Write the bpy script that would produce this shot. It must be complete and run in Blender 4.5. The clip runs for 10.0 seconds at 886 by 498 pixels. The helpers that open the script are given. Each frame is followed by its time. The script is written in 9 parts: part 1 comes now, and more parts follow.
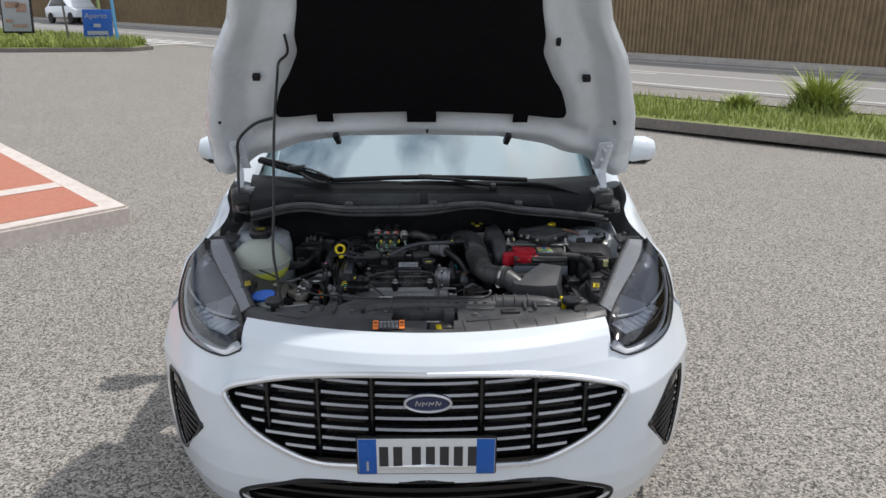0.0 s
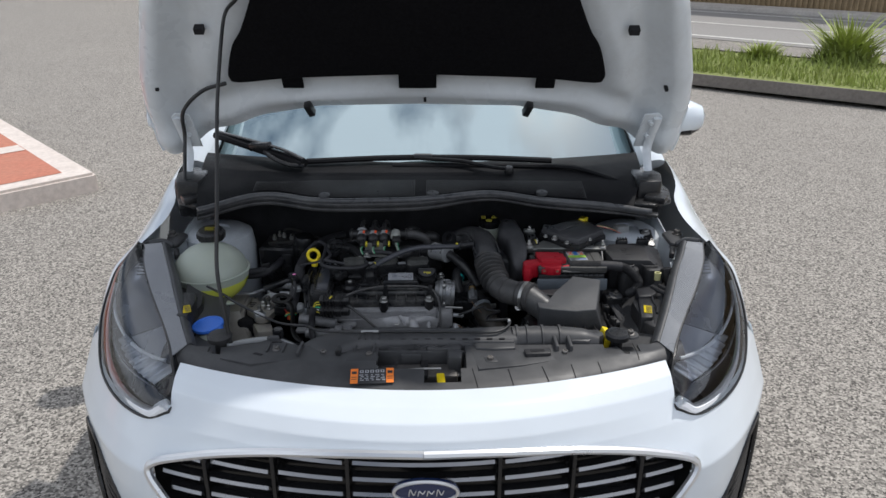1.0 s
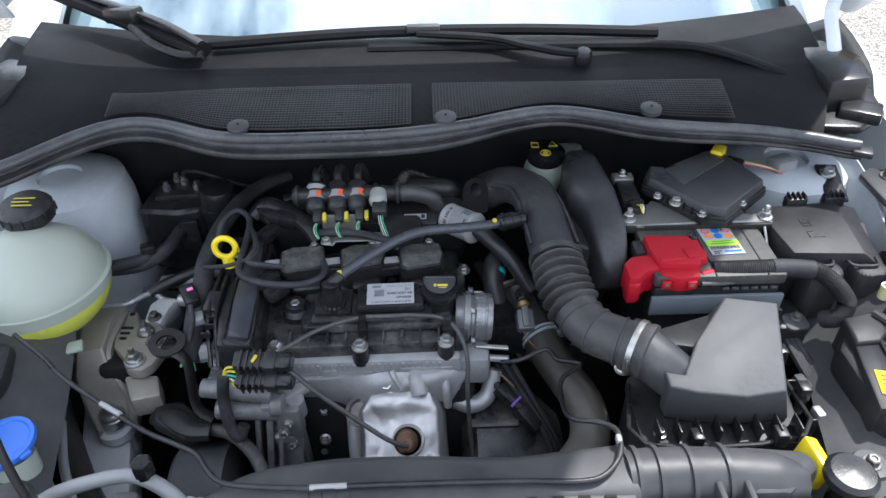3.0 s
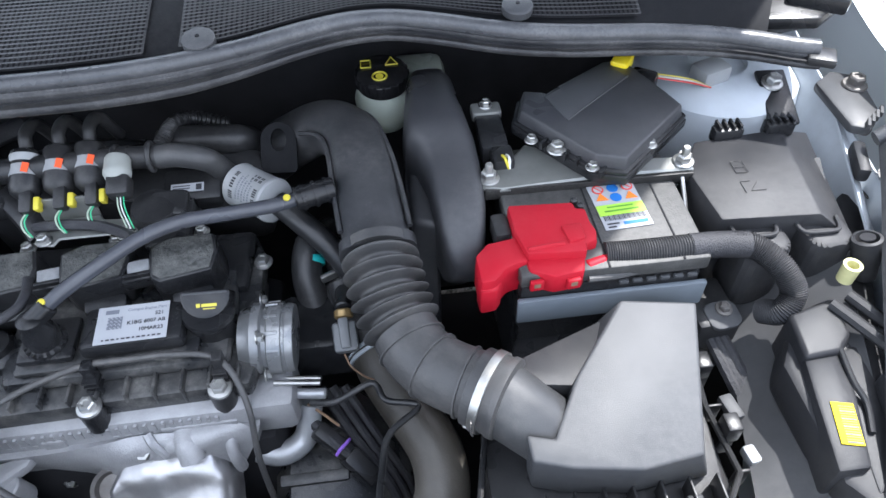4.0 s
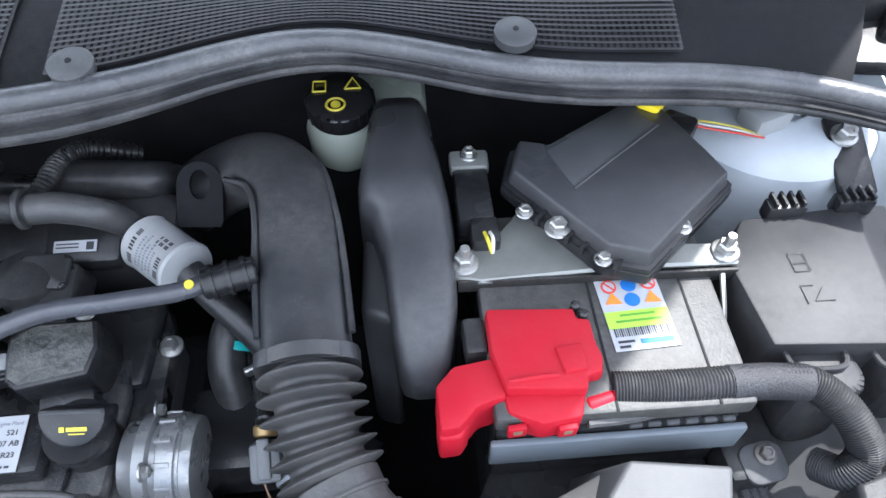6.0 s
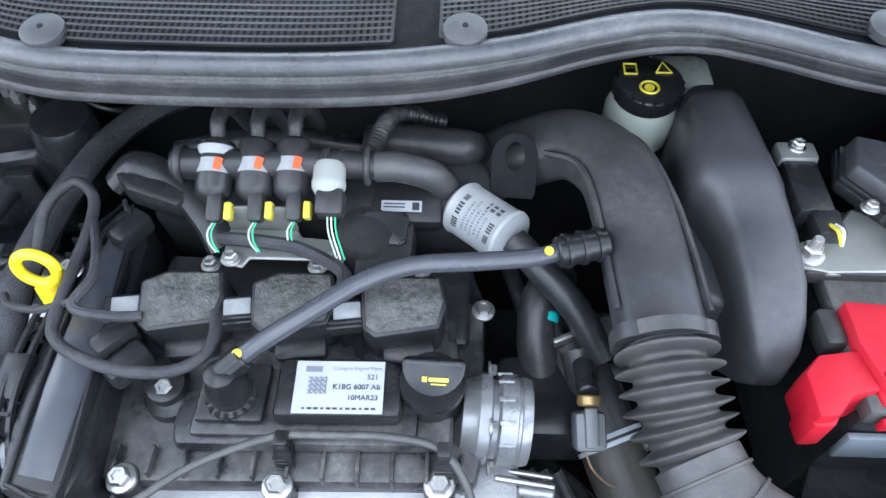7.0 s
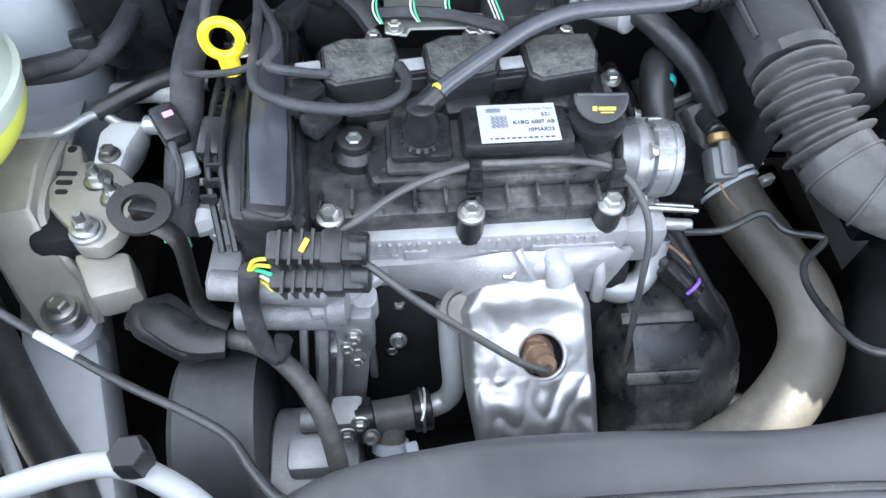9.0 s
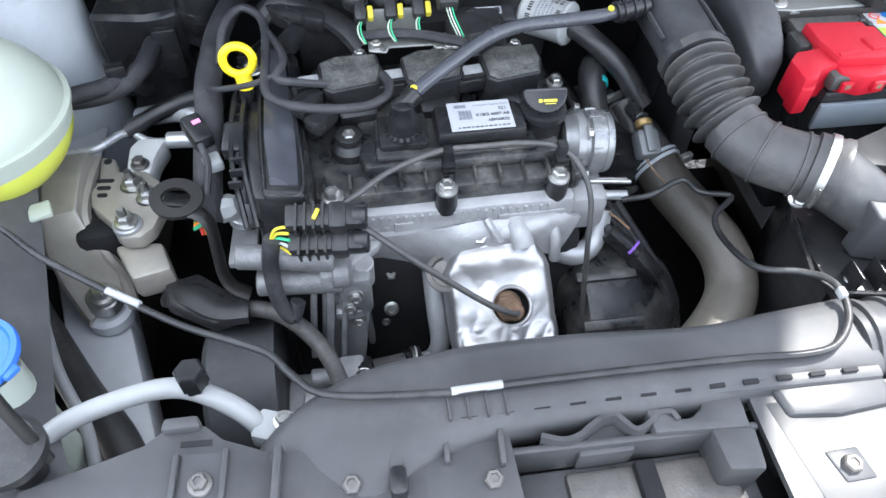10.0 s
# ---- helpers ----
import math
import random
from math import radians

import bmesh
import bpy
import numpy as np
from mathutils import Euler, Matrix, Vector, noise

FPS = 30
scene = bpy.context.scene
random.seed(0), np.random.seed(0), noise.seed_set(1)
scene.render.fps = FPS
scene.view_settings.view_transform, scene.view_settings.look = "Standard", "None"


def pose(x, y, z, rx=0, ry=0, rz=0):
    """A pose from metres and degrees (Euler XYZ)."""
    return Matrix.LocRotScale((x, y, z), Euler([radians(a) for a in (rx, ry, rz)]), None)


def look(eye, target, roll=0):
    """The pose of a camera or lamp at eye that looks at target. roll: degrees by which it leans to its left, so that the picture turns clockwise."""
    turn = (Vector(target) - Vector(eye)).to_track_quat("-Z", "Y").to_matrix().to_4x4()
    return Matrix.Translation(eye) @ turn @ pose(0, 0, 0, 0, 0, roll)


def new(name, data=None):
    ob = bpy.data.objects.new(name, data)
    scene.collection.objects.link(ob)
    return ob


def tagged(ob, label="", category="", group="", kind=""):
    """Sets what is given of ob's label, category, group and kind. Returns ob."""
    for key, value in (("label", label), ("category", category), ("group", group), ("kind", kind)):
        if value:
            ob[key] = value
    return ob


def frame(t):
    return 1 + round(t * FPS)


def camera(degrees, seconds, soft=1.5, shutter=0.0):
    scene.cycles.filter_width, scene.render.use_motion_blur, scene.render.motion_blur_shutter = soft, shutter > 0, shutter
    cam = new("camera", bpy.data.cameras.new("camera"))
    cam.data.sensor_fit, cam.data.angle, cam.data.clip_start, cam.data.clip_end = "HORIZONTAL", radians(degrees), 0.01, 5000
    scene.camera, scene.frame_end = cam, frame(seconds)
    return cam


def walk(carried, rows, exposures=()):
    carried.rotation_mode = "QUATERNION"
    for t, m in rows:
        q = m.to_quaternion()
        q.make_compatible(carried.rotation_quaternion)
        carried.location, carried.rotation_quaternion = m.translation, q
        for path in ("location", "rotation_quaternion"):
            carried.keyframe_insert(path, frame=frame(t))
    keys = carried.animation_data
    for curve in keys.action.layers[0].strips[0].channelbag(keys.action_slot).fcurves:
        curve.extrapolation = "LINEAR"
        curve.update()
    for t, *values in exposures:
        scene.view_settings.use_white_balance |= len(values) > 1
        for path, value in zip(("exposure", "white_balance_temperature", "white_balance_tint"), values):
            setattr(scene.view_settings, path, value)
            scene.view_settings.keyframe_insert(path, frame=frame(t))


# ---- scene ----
cam = camera(64.6, 10.0)

PATH = [
    (0, (0.012, -1.499, 1.569), (0.046, 0.404, 0.955), 0.3),
    (0.5, (0.043, -1.222, 1.565), (0.076, 0.664, 0.9), 0.3),
    (1, (0.017, -0.939, 1.539), (0.048, 0.917, 0.796), 0.2),
    (1.5, (-0.014, -0.663, 1.525), (0.013, 1.15, 0.682), 0.2),
    (2, (0.016, -0.414, 1.495), (0.04, 1.339, 0.533), 0.1),
    (2.2, (0.028, -0.323, 1.486), (0.051, 1.402, 0.473), -0.1),
    (3.3, (-0.017, 0.098, 1.399), (0.032, 1.615, 0.097), -1.3),
    (3.5, (0.022, 0.159, 1.375), (0.084, 1.628, 0.02), -1.7),
    (4, (0.178, 0.31, 1.312), (0.319, 1.641, -0.173), -1.5),
    (4.5, (0.266, 0.408, 1.262), (0.481, 1.61, -0.322), -0.4),
    (5, (0.311, 0.461, 1.247), (0.574, 1.616, -0.365), 1.3),
    (5.2, (0.312, 0.478, 1.248), (0.578, 1.632, -0.363), 1.9),
    (6.3, (0.176, 0.507, 1.26), (0.213, 1.757, -0.301), 0.2),
    (6.5, (0.131, 0.501, 1.259), (0.134, 1.749, -0.304), 0.3),
    (7, (0.016, 0.493, 1.255), (-0.019, 1.721, -0.324), 0.2),
    (7.5, (-0.107, 0.488, 1.244), (-0.113, 1.678, -0.363), 0.9),
    (8, (-0.158, 0.455, 1.232), (-0.118, 1.626, -0.389), 1.9),
    (8.5, (-0.166, 0.387, 1.203), (-0.07, 1.53, -0.435), 2.8),
    (9, (-0.169, 0.319, 1.197), (-0.028, 1.468, -0.434), 3.2),
    (9.5, (-0.182, 0.264, 1.218), (-0.001, 1.451, -0.382), 2.9),
    (10, (-0.19, 0.187, 1.258), (0.026, 1.428, -0.295), 2.3),
]
walk(cam, [(t, look(eye, target, roll)) for t, eye, target, roll in PATH],
     exposures=[(0, 0.05, 6400, 10), (1.2, 0.07, 6300, 10), (2.2, 0.50, 6150, 11), (3.3, 1.68, 6000, 10), (4.5, 2.12, 5950, 11), (5.2, 2.15, 5950, 11), (6.5, 2.58, 5900, 9), (7.5, 2.9, 5900, 8), (8.5, 3.0, 6030, 8), (9.3, 2.85, 6080, 8), (10, 2.6, 6150, 9)])

# ---- light ----
SUN_EL, SUN_AZ = radians(62.0), radians(55.0)   # azimuth from +y towards +x
world = bpy.data.worlds.new("sky")
scene.world = world
world.use_nodes = True
wn = world.node_tree.nodes
sky = wn.new("ShaderNodeTexSky")
sky.sky_type, sky.sun_disc = "NISHITA", False
sky.sun_elevation, sky.sun_rotation = SUN_EL, SUN_AZ
sky.dust_density = 2.0
# broken white cloud over the blue
wtc, wno, wmr, wmx = (wn.new(k) for k in ("ShaderNodeTexCoord", "ShaderNodeTexNoise", "ShaderNodeMapRange", "ShaderNodeMix"))
wno.inputs["Scale"].default_value, wno.inputs["Detail"].default_value = 2.2, 6
wmr.inputs[1].default_value, wmr.inputs[2].default_value = 0.42, 0.56
wmx.data_type = "RGBA"
wmx.inputs[7].default_value = (12.5, 13.0, 13.9, 1)
wl = world.node_tree.links
wl.new(wtc.outputs["Generated"], wno.inputs["Vector"])
wl.new(wno.outputs[0], wmr.inputs[0])
wl.new(wmr.outputs[0], wmx.inputs[0])
wl.new(sky.outputs[0], wmx.inputs[6])
wl.new(wmx.outputs[2], wn["Background"].inputs[0])
wn["Background"].inputs[1].default_value = 0.076
sun = new("sun", bpy.data.lights.new("sun", "SUN"))
sun.data.energy, sun.data.angle, sun.data.color = 2.75, radians(1.0), (1.0, 0.95, 0.88)
sun.matrix_world = look((6, 8, 12), (6 - math.sin(SUN_AZ) * math.cos(SUN_EL), 8 - math.cos(SUN_AZ) * math.cos(SUN_EL), 12 - math.sin(SUN_EL)))


# ---- materials ----
def surf(name, color, rough=0.5, metal=0.0, var=0.25, vscale=18.0, stain=None, sscale=5.0, samt=0.5, bump=0.0, bscale=400.0, coat=0.0, trans=0.0, ior=1.46, sss=0.0, spec=0.5, rvar=0.15, isl=0.0, speckle=0.0):
    m = bpy.data.materials.new(name)
    m.use_nodes = True
    nt = m.node_tree
    N, L = nt.nodes, nt.links
    p = N["Principled BSDF"]
    p.inputs["Roughness"].default_value, p.inputs["Metallic"].default_value = rough, metal
    p.inputs["Coat Weight"].default_value, p.inputs["Coat Roughness"].default_value = coat, 0.06
    p.inputs["Transmission Weight"].default_value, p.inputs["IOR"].default_value = trans, ior
    p.inputs["Specular IOR Level"].default_value = spec
    if sss:
        p.inputs["Subsurface Weight"].default_value, p.inputs["Subsurface Radius"].default_value = sss, (0.02, 0.02, 0.015)
    tc = N.new("ShaderNodeTexCoord")
    def noise_tex(scale, detail, rough_=0.6):
        n = N.new("ShaderNodeTexNoise")
        n.inputs["Scale"].default_value, n.inputs["Detail"].default_value, n.inputs["Roughness"].default_value = scale, detail, rough_
        L.new(tc.outputs["Object"], n.inputs["Vector"])
        return n
    def mix(a, b, fac, kind="MIX"):
        x = N.new("ShaderNodeMix")
        x.data_type, x.blend_type = "RGBA", kind
        for sock, v in ((x.inputs[0], fac), (x.inputs[6], a), (x.inputs[7], b)):
            if isinstance(v, (int, float)):
                sock.default_value = v
            elif isinstance(v, tuple):
                sock.default_value = (*v[:3], 1)
            else:
                L.new(v, sock)
        return x.outputs[2]
    def ramp(src, lo, hi, a=0.0, b=1.0):
        r = N.new("ShaderNodeMapRange")
        for i, v in ((1, lo), (2, hi), (3, a), (4, b)):
            r.inputs[i].default_value = v
        L.new(src, r.inputs[0])
        return r.outputs[0]
    fine, broad = noise_tex(vscale, 6), noise_tex(sscale, 4)
    col = mix(tuple(c * (1 - var) for c in color), tuple(min(1, c * (1 + var)) for c in color), ramp(fine.outputs[0], 0.3, 0.7))
    if stain:
        speck = noise_tex(vscale * 6, 5, 0.75)
        mul = N.new("ShaderNodeMath")
        mul.operation = "MULTIPLY"
        L.new(ramp(broad.outputs[0], 0.42, 0.68), mul.inputs[0])
        L.new(ramp(speck.outputs[0], 0.35, 0.7, 0.15, 1.0), mul.inputs[1])
        sc = N.new("ShaderNodeMath")
        sc.operation = "MULTIPLY"
        sc.inputs[1].default_value = samt
        L.new(mul.outputs[0], sc.inputs[0])
        col = mix(col, stain, sc.outputs[0])
    if stain and speckle:
        dots = noise_tex(speckle, 2, 0.5)
        dm = N.new("ShaderNodeMath")
        dm.operation = "MULTIPLY"
        L.new(ramp(dots.outputs[0], 0.64, 0.74, 0.0, 0.32), dm.inputs[0])
        L.new(ramp(fine.outputs[0], 0.4, 0.65), dm.inputs[1])
        col = mix(col, stain, dm.outputs[0])
    if isl:
        oi = N.new("ShaderNodeObjectInfo")
        col = mix(col, tuple(c * (1 - isl) for c in color), oi.outputs["Random"])
    L.new(col, p.inputs["Base Color"])
    L.new(ramp(broad.outputs[0], 0.3, 0.7, max(0.02, rough - rvar), min(1, rough + rvar)), p.inputs["Roughness"])
    if bump:
        bn, bt = N.new("ShaderNodeBump"), noise_tex(bscale, 3)
        bn.inputs["Strength"].default_value, bn.inputs["Distance"].default_value = bump, 0.002
        L.new(bt.outputs[0], bn.inputs["Height"])
        L.new(bn.outputs[0], p.inputs["Normal"])
    return m


DUST = (0.20, 0.19, 0.18)
PAINT = surf("white_paint", (0.73, 0.785, 0.835), 0.22, var=0.02, vscale=6, coat=0.7, rvar=0.05, stain=(0.7, 0.7, 0.68), samt=0.12)
PAINT_IN = surf("white_paint_inner", (0.66, 0.70, 0.73), 0.34, var=0.05, vscale=9, coat=0.15, stain=(0.4, 0.39, 0.37), samt=0.3)
PAINT_RAIL = surf("grey_primer", (0.55, 0.56, 0.58), 0.45, var=0.1, vscale=12, stain=(0.33, 0.32, 0.31), samt=0.4)
BLACK = surf("black_plastic", (0.0125, 0.013, 0.0145), 0.28, var=0.3, stain=DUST, samt=0.14, speckle=800, bump=0.12, bscale=900, spec=0.42)
BLACK_D = surf("dusty_black_plastic", (0.018, 0.019, 0.021), 0.33, var=0.35, stain=(0.27, 0.26, 0.24), samt=0.55, sscale=24, speckle=600, bump=0.2, bscale=700, spec=0.55)
GREYPL = surf("charcoal_grained_plastic", (0.053, 0.054, 0.057), 0.46, var=0.15, stain=DUST, samt=0.15, sscale=9, bump=0.06, bscale=1500, spec=0.38)
GREYPL2 = surf("dark_grey_airbox_plastic", (0.050, 0.052, 0.056), 0.5, var=0.12, stain=(0.2, 0.195, 0.19), samt=0.25, bump=0.2, bscale=1400, spec=0.45)
GREYPL3 = surf("dark_moulded_plastic", (0.022, 0.0225, 0.025), 0.42, var=0.15, stain=DUST, samt=0.2, bump=0.2, bscale=1300, spec=0.32)
SEALM = surf("weathered_seal_rubber", (0.058, 0.060, 0.065), 0.34, var=0.2, vscale=40, stain=(0.22, 0.22, 0.22), samt=0.5, sscale=12, bump=0.3, bscale=200, speckle=300)
# dusty seal rubber again, darkened for the shade on the lip
SEALD = surf("dusty_shaded_seal_lip", (0.024, 0.0245, 0.027), 0.5, var=0.3, vscale=60, stain=(0.20, 0.195, 0.19), samt=0.45, sscale=14, bump=0.3, bscale=300, speckle=400)
RUBBER = surf("rubber", (0.015, 0.0155, 0.017), 0.36, var=0.2, speckle=350, stain=(0.17, 0.165, 0.16), samt=0.28, sscale=9, bump=0.15, bscale=500)
# black plastic lightened and blued: sky sheen put into the base colour
SKY_SHEEN = surf("sky_sheen_black", (0.045, 0.048, 0.058), 0.26, var=0.2, stain=DUST, samt=0.2)
RUBBER_G = surf("dusty_rubber_hose", (0.046, 0.046, 0.047), 0.48, var=0.2, stain=(0.22, 0.205, 0.185), samt=0.5, sscale=8, bump=0.2, bscale=300)
HOSE_TAN = surf("dusty_hose_sun_tint", (0.115, 0.105, 0.09), 0.5, var=0.2, stain=(0.24, 0.215, 0.175), samt=0.7, sscale=7, bump=0.2, bscale=300)
# dark behind, tan towards the front: sunlight on the bend mixed into the colour
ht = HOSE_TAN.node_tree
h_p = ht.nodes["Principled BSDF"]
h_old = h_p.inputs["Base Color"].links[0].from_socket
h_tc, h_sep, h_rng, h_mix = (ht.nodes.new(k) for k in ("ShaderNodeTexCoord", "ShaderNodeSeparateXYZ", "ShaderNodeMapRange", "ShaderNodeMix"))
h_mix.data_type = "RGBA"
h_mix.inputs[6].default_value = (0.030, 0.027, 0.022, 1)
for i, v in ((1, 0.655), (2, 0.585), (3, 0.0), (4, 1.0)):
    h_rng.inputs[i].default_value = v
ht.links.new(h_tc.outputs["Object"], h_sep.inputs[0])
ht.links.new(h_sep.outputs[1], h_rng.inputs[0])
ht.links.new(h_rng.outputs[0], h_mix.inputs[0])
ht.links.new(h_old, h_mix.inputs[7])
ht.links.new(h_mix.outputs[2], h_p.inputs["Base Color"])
TAPE = surf("cloth_tape", (0.022, 0.022, 0.026), 0.6, var=0.3, stain=(0.16, 0.16, 0.16), samt=0.4, sscale=20, bump=0.6, bscale=600)
ALU = surf("cast_aluminium", (0.32, 0.322, 0.33), 0.5, 0.3, var=0.12, vscale=60, stain=(0.25, 0.24, 0.23), samt=0.4, sscale=12, bump=0.35, bscale=500)
ALU_S = surf("machined_aluminium", (0.40, 0.41, 0.425), 0.38, 0.45, var=0.06, vscale=80, stain=(0.3, 0.3, 0.3), samt=0.3, bump=0.1)
PUMPM = surf("dull_machined_alloy", (0.24, 0.245, 0.25), 0.36, 0.5, var=0.1, vscale=80, stain=(0.13, 0.125, 0.12), samt=0.5, sscale=20, bump=0.1)
CASTG = surf("grimy_cast_alloy", (0.21, 0.213, 0.22), 0.45, 0.3, var=0.2, vscale=70, stain=(0.07, 0.065, 0.06), samt=0.6, sscale=25, bump=0.4, bscale=400)
PLUGG = surf("grey_plug_plastic", (0.10, 0.105, 0.11), 0.45, var=0.15, stain=(0.05, 0.05, 0.05), samt=0.4)
BRASS = surf("dull_brass", (0.26, 0.18, 0.08), 0.45, 0.6, var=0.2)
TABW = surf("grubby_white_tab", (0.27, 0.275, 0.28), 0.45, var=0.2, vscale=80, stain=(0.1, 0.1, 0.1), samt=0.4)
POTTING = surf("dusty_potting", (0.045, 0.046, 0.044), 0.55, var=0.5, vscale=220, stain=(0.20, 0.20, 0.185), samt=0.7, sscale=60, bump=0.9, bscale=260)
FOIL = surf("heat_shield_foil", (0.43, 0.43, 0.44), 0.40, 0.85, var=0.05, vscale=30, stain=(0.5, 0.47, 0.42), samt=0.4, sscale=16, bump=0.25, bscale=90)
STEEL = surf("zinc_steel", (0.42, 0.42, 0.41), 0.35, 0.9, var=0.12, vscale=90, stain=(0.25, 0.24, 0.22), samt=0.4, bump=0.1)
STEEL_D = surf("dark_steel", (0.16, 0.155, 0.15), 0.5, 0.7, var=0.2, vscale=60, stain=(0.2, 0.17, 0.14), samt=0.5, bump=0.2)
STEEL_B = surf("black_steel", (0.020, 0.0195, 0.019), 0.45, 0.3, var=0.25, vscale=60, stain=(0.14, 0.13, 0.12), samt=0.4, bump=0.2)
MOUNTM = surf("dull_cast_mount", (0.36, 0.33, 0.29), 0.45, 0.3, var=0.15, vscale=25, stain=(0.22, 0.2, 0.17), samt=0.5, bump=0.2)
BAND = surf("pale_clamp", (0.30, 0.33, 0.36), 0.4, var=0.08)
RUST = surf("rusty_steel", (0.22, 0.14, 0.09), 0.7, 0.4, var=0.35, vscale=90, stain=(0.35, 0.27, 0.2), samt=0.6, bump=0.4)
PALE_M = surf("galvanised_plate", (0.23, 0.235, 0.225), 0.42, 0.6, var=0.12, vscale=40, stain=(0.25, 0.25, 0.22), samt=0.4, bump=0.1)
WHITE_P = surf("white_plastic", (0.30, 0.31, 0.315), 0.4, var=0.06, stain=(0.45, 0.43, 0.4), samt=0.3)
WHITE_C = surf("white_coated_casting", (0.62, 0.63, 0.63), 0.4, var=0.05, stain=(0.45, 0.43, 0.4), samt=0.3)
TANK = surf("milky_tank_plastic", (0.36, 0.40, 0.35), 0.35, var=0.04, vscale=8, sss=0.25, stain=(0.45, 0.46, 0.36), samt=0.4)
COOL = surf("yellow_coolant", (0.66, 0.70, 0.10), 0.25, var=0.08, vscale=8, sss=0.2)
RED = surf("red_plastic", (0.36, 0.005, 0.017), 0.5, spec=0.25, var=0.06, stain=(0.5, 0.1, 0.1), samt=0.15)
YELLOW = surf("yellow_plastic", (0.85, 0.66, 0.02), 0.35, var=0.06)
BLUE = surf("blue_plastic", (0.03, 0.15, 0.62), 0.42, var=0.08, stain=(0.2, 0.28, 0.55), samt=0.3)
TAGY = surf("yellow_sticker", (0.62, 0.47, 0.004), 0.6, var=0.06, spec=0.2)
ORANGE = surf("orange_label", (0.85, 0.22, 0.03), 0.5, var=0.05)
GREEN = surf("green_print", (0.35, 0.62, 0.06), 0.5, var=0.05)
LABEL = surf("white_label_paper", (0.37, 0.38, 0.40), 0.45, var=0.03)
INK = surf("black_print", (0.03, 0.03, 0.035), 0.5, var=0.1)
INK_G = surf("grey_print", (0.16, 0.17, 0.2), 0.5, var=0.1)
INK_Y = surf("yellow_print", (0.55, 0.47, 0.04), 0.45, var=0.08)
INK_B = surf("blue_print", (0.02, 0.14, 0.45), 0.5, var=0.1)
INK_R = surf("red_print", (0.6, 0.05, 0.04), 0.5, var=0.1)
WIRE_W = surf("white_wire", (0.6, 0.6, 0.58), 0.45, var=0.1)
WIRE_P = surf("pale_green_wire", (0.36, 0.44, 0.34), 0.45, var=0.1)
WIRE_G = surf("green_wire", (0.05, 0.42, 0.2), 0.45, var=0.1)
VIOLET = surf("violet_plastic", (0.25, 0.12, 0.55), 0.45, var=0.1)
CHROME = surf("chrome", (0.72, 0.73, 0.75), 0.30, 0.85, var=0.02, rvar=0.04)
CHROME_D = surf("satin_chrome", (0.30, 0.30, 0.31), 0.28, 0.9, var=0.05)
GLOSSB = surf("gloss_black", (0.012, 0.012, 0.013), 0.2, var=0.1, rvar=0.08)
PLATE_W = surf("plate_white", (0.66, 0.68, 0.69), 0.35, var=0.03)
PLATE_B = surf("plate_blue", (0.01, 0.10, 0.42), 0.35, var=0.05)
BADGE = surf("badge_navy", (0.01, 0.02, 0.07), 0.2, var=0.1, coat=0.5)
PAD = surf("black_felt", (0.006, 0.006, 0.007), 0.95, var=0.3, vscale=120, bump=0.5, bscale=250, spec=0.1)
LENS = bpy.data.materials.new("clear_lens")
LENS.use_nodes = True
lens_n = LENS.node_tree.nodes
lens_t, lens_g, lens_f, lens_m = (lens_n.new(k) for k in ("ShaderNodeBsdfTransparent", "ShaderNodeBsdfGlossy", "ShaderNodeFresnel", "ShaderNodeMixShader"))
lens_t.inputs[0].default_value, lens_g.inputs["Roughness"].default_value, lens_f.inputs[0].default_value = (0.93, 0.95, 0.97, 1), 0.03, 1.7
for i, o in enumerate((lens_f, lens_t, lens_g)):
    LENS.node_tree.links.new(o.outputs[0], lens_m.inputs[i])
LENS.node_tree.links.new(lens_m.outputs[0], lens_n["Material Output"].inputs[0])
COWLM = surf("matt_scuttle_plastic", (0.008, 0.0085, 0.010), 0.6, var=0.2, stain=DUST, samt=0.06, spec=0.12, bump=0.15, bscale=900)
GLASS = surf("windscreen_glass", (0.10, 0.15, 0.16), 0.02, var=0.0, ior=5.5, rvar=0.005)
GLASS.node_tree.nodes["Principled BSDF"].inputs["Specular Tint"].default_value = (0.85, 0.97, 1.0, 1)
LEDW = surf("frosted_light_guide", (0.85, 0.87, 0.9), 0.25, var=0.02)
HL_IN = surf("headlight_chrome_black", (0.03, 0.032, 0.037), 0.22, 0.5, var=0.1)
STRIP = surf("grey_moulded_strip", (0.27, 0.28, 0.30), 0.34, var=0.15, vscale=300, bump=0.4, bscale=900, spec=0.8)
HL_REAR = surf("headlight_smoked_trim", (0.30, 0.315, 0.355), 0.22, 0.6, var=0.1)
HL_LOW = surf("headlight_grey_trim", (0.10, 0.105, 0.12), 0.25, 0.5, var=0.1)
HL_SILVER = surf("headlight_silver", (0.58, 0.60, 0.65), 0.30, 0.6, var=0.05)
# near black that puts the shade of openings and bay depths into colour
CAVITY_SHADE = surf("cavity_shade_black", (0.019, 0.019, 0.021), 0.8, var=0.3, spec=0.25)
TYRE = surf("tyre", (0.02, 0.02, 0.02), 0.8, var=0.2, bump=0.3)
ASPH = surf("worn_asphalt", (0.243, 0.225, 0.202), 0.9, var=0.5, vscale=150, stain=(0.32, 0.30, 0.272), samt=0.7, sscale=0.7, bump=1.0, bscale=160)
CONC_D = surf("dark_kerb", (0.20, 0.18, 0.16), 0.9, var=0.2, vscale=20, stain=(0.1, 0.09, 0.08), samt=0.6, sscale=3, bump=0.4, bscale=90)
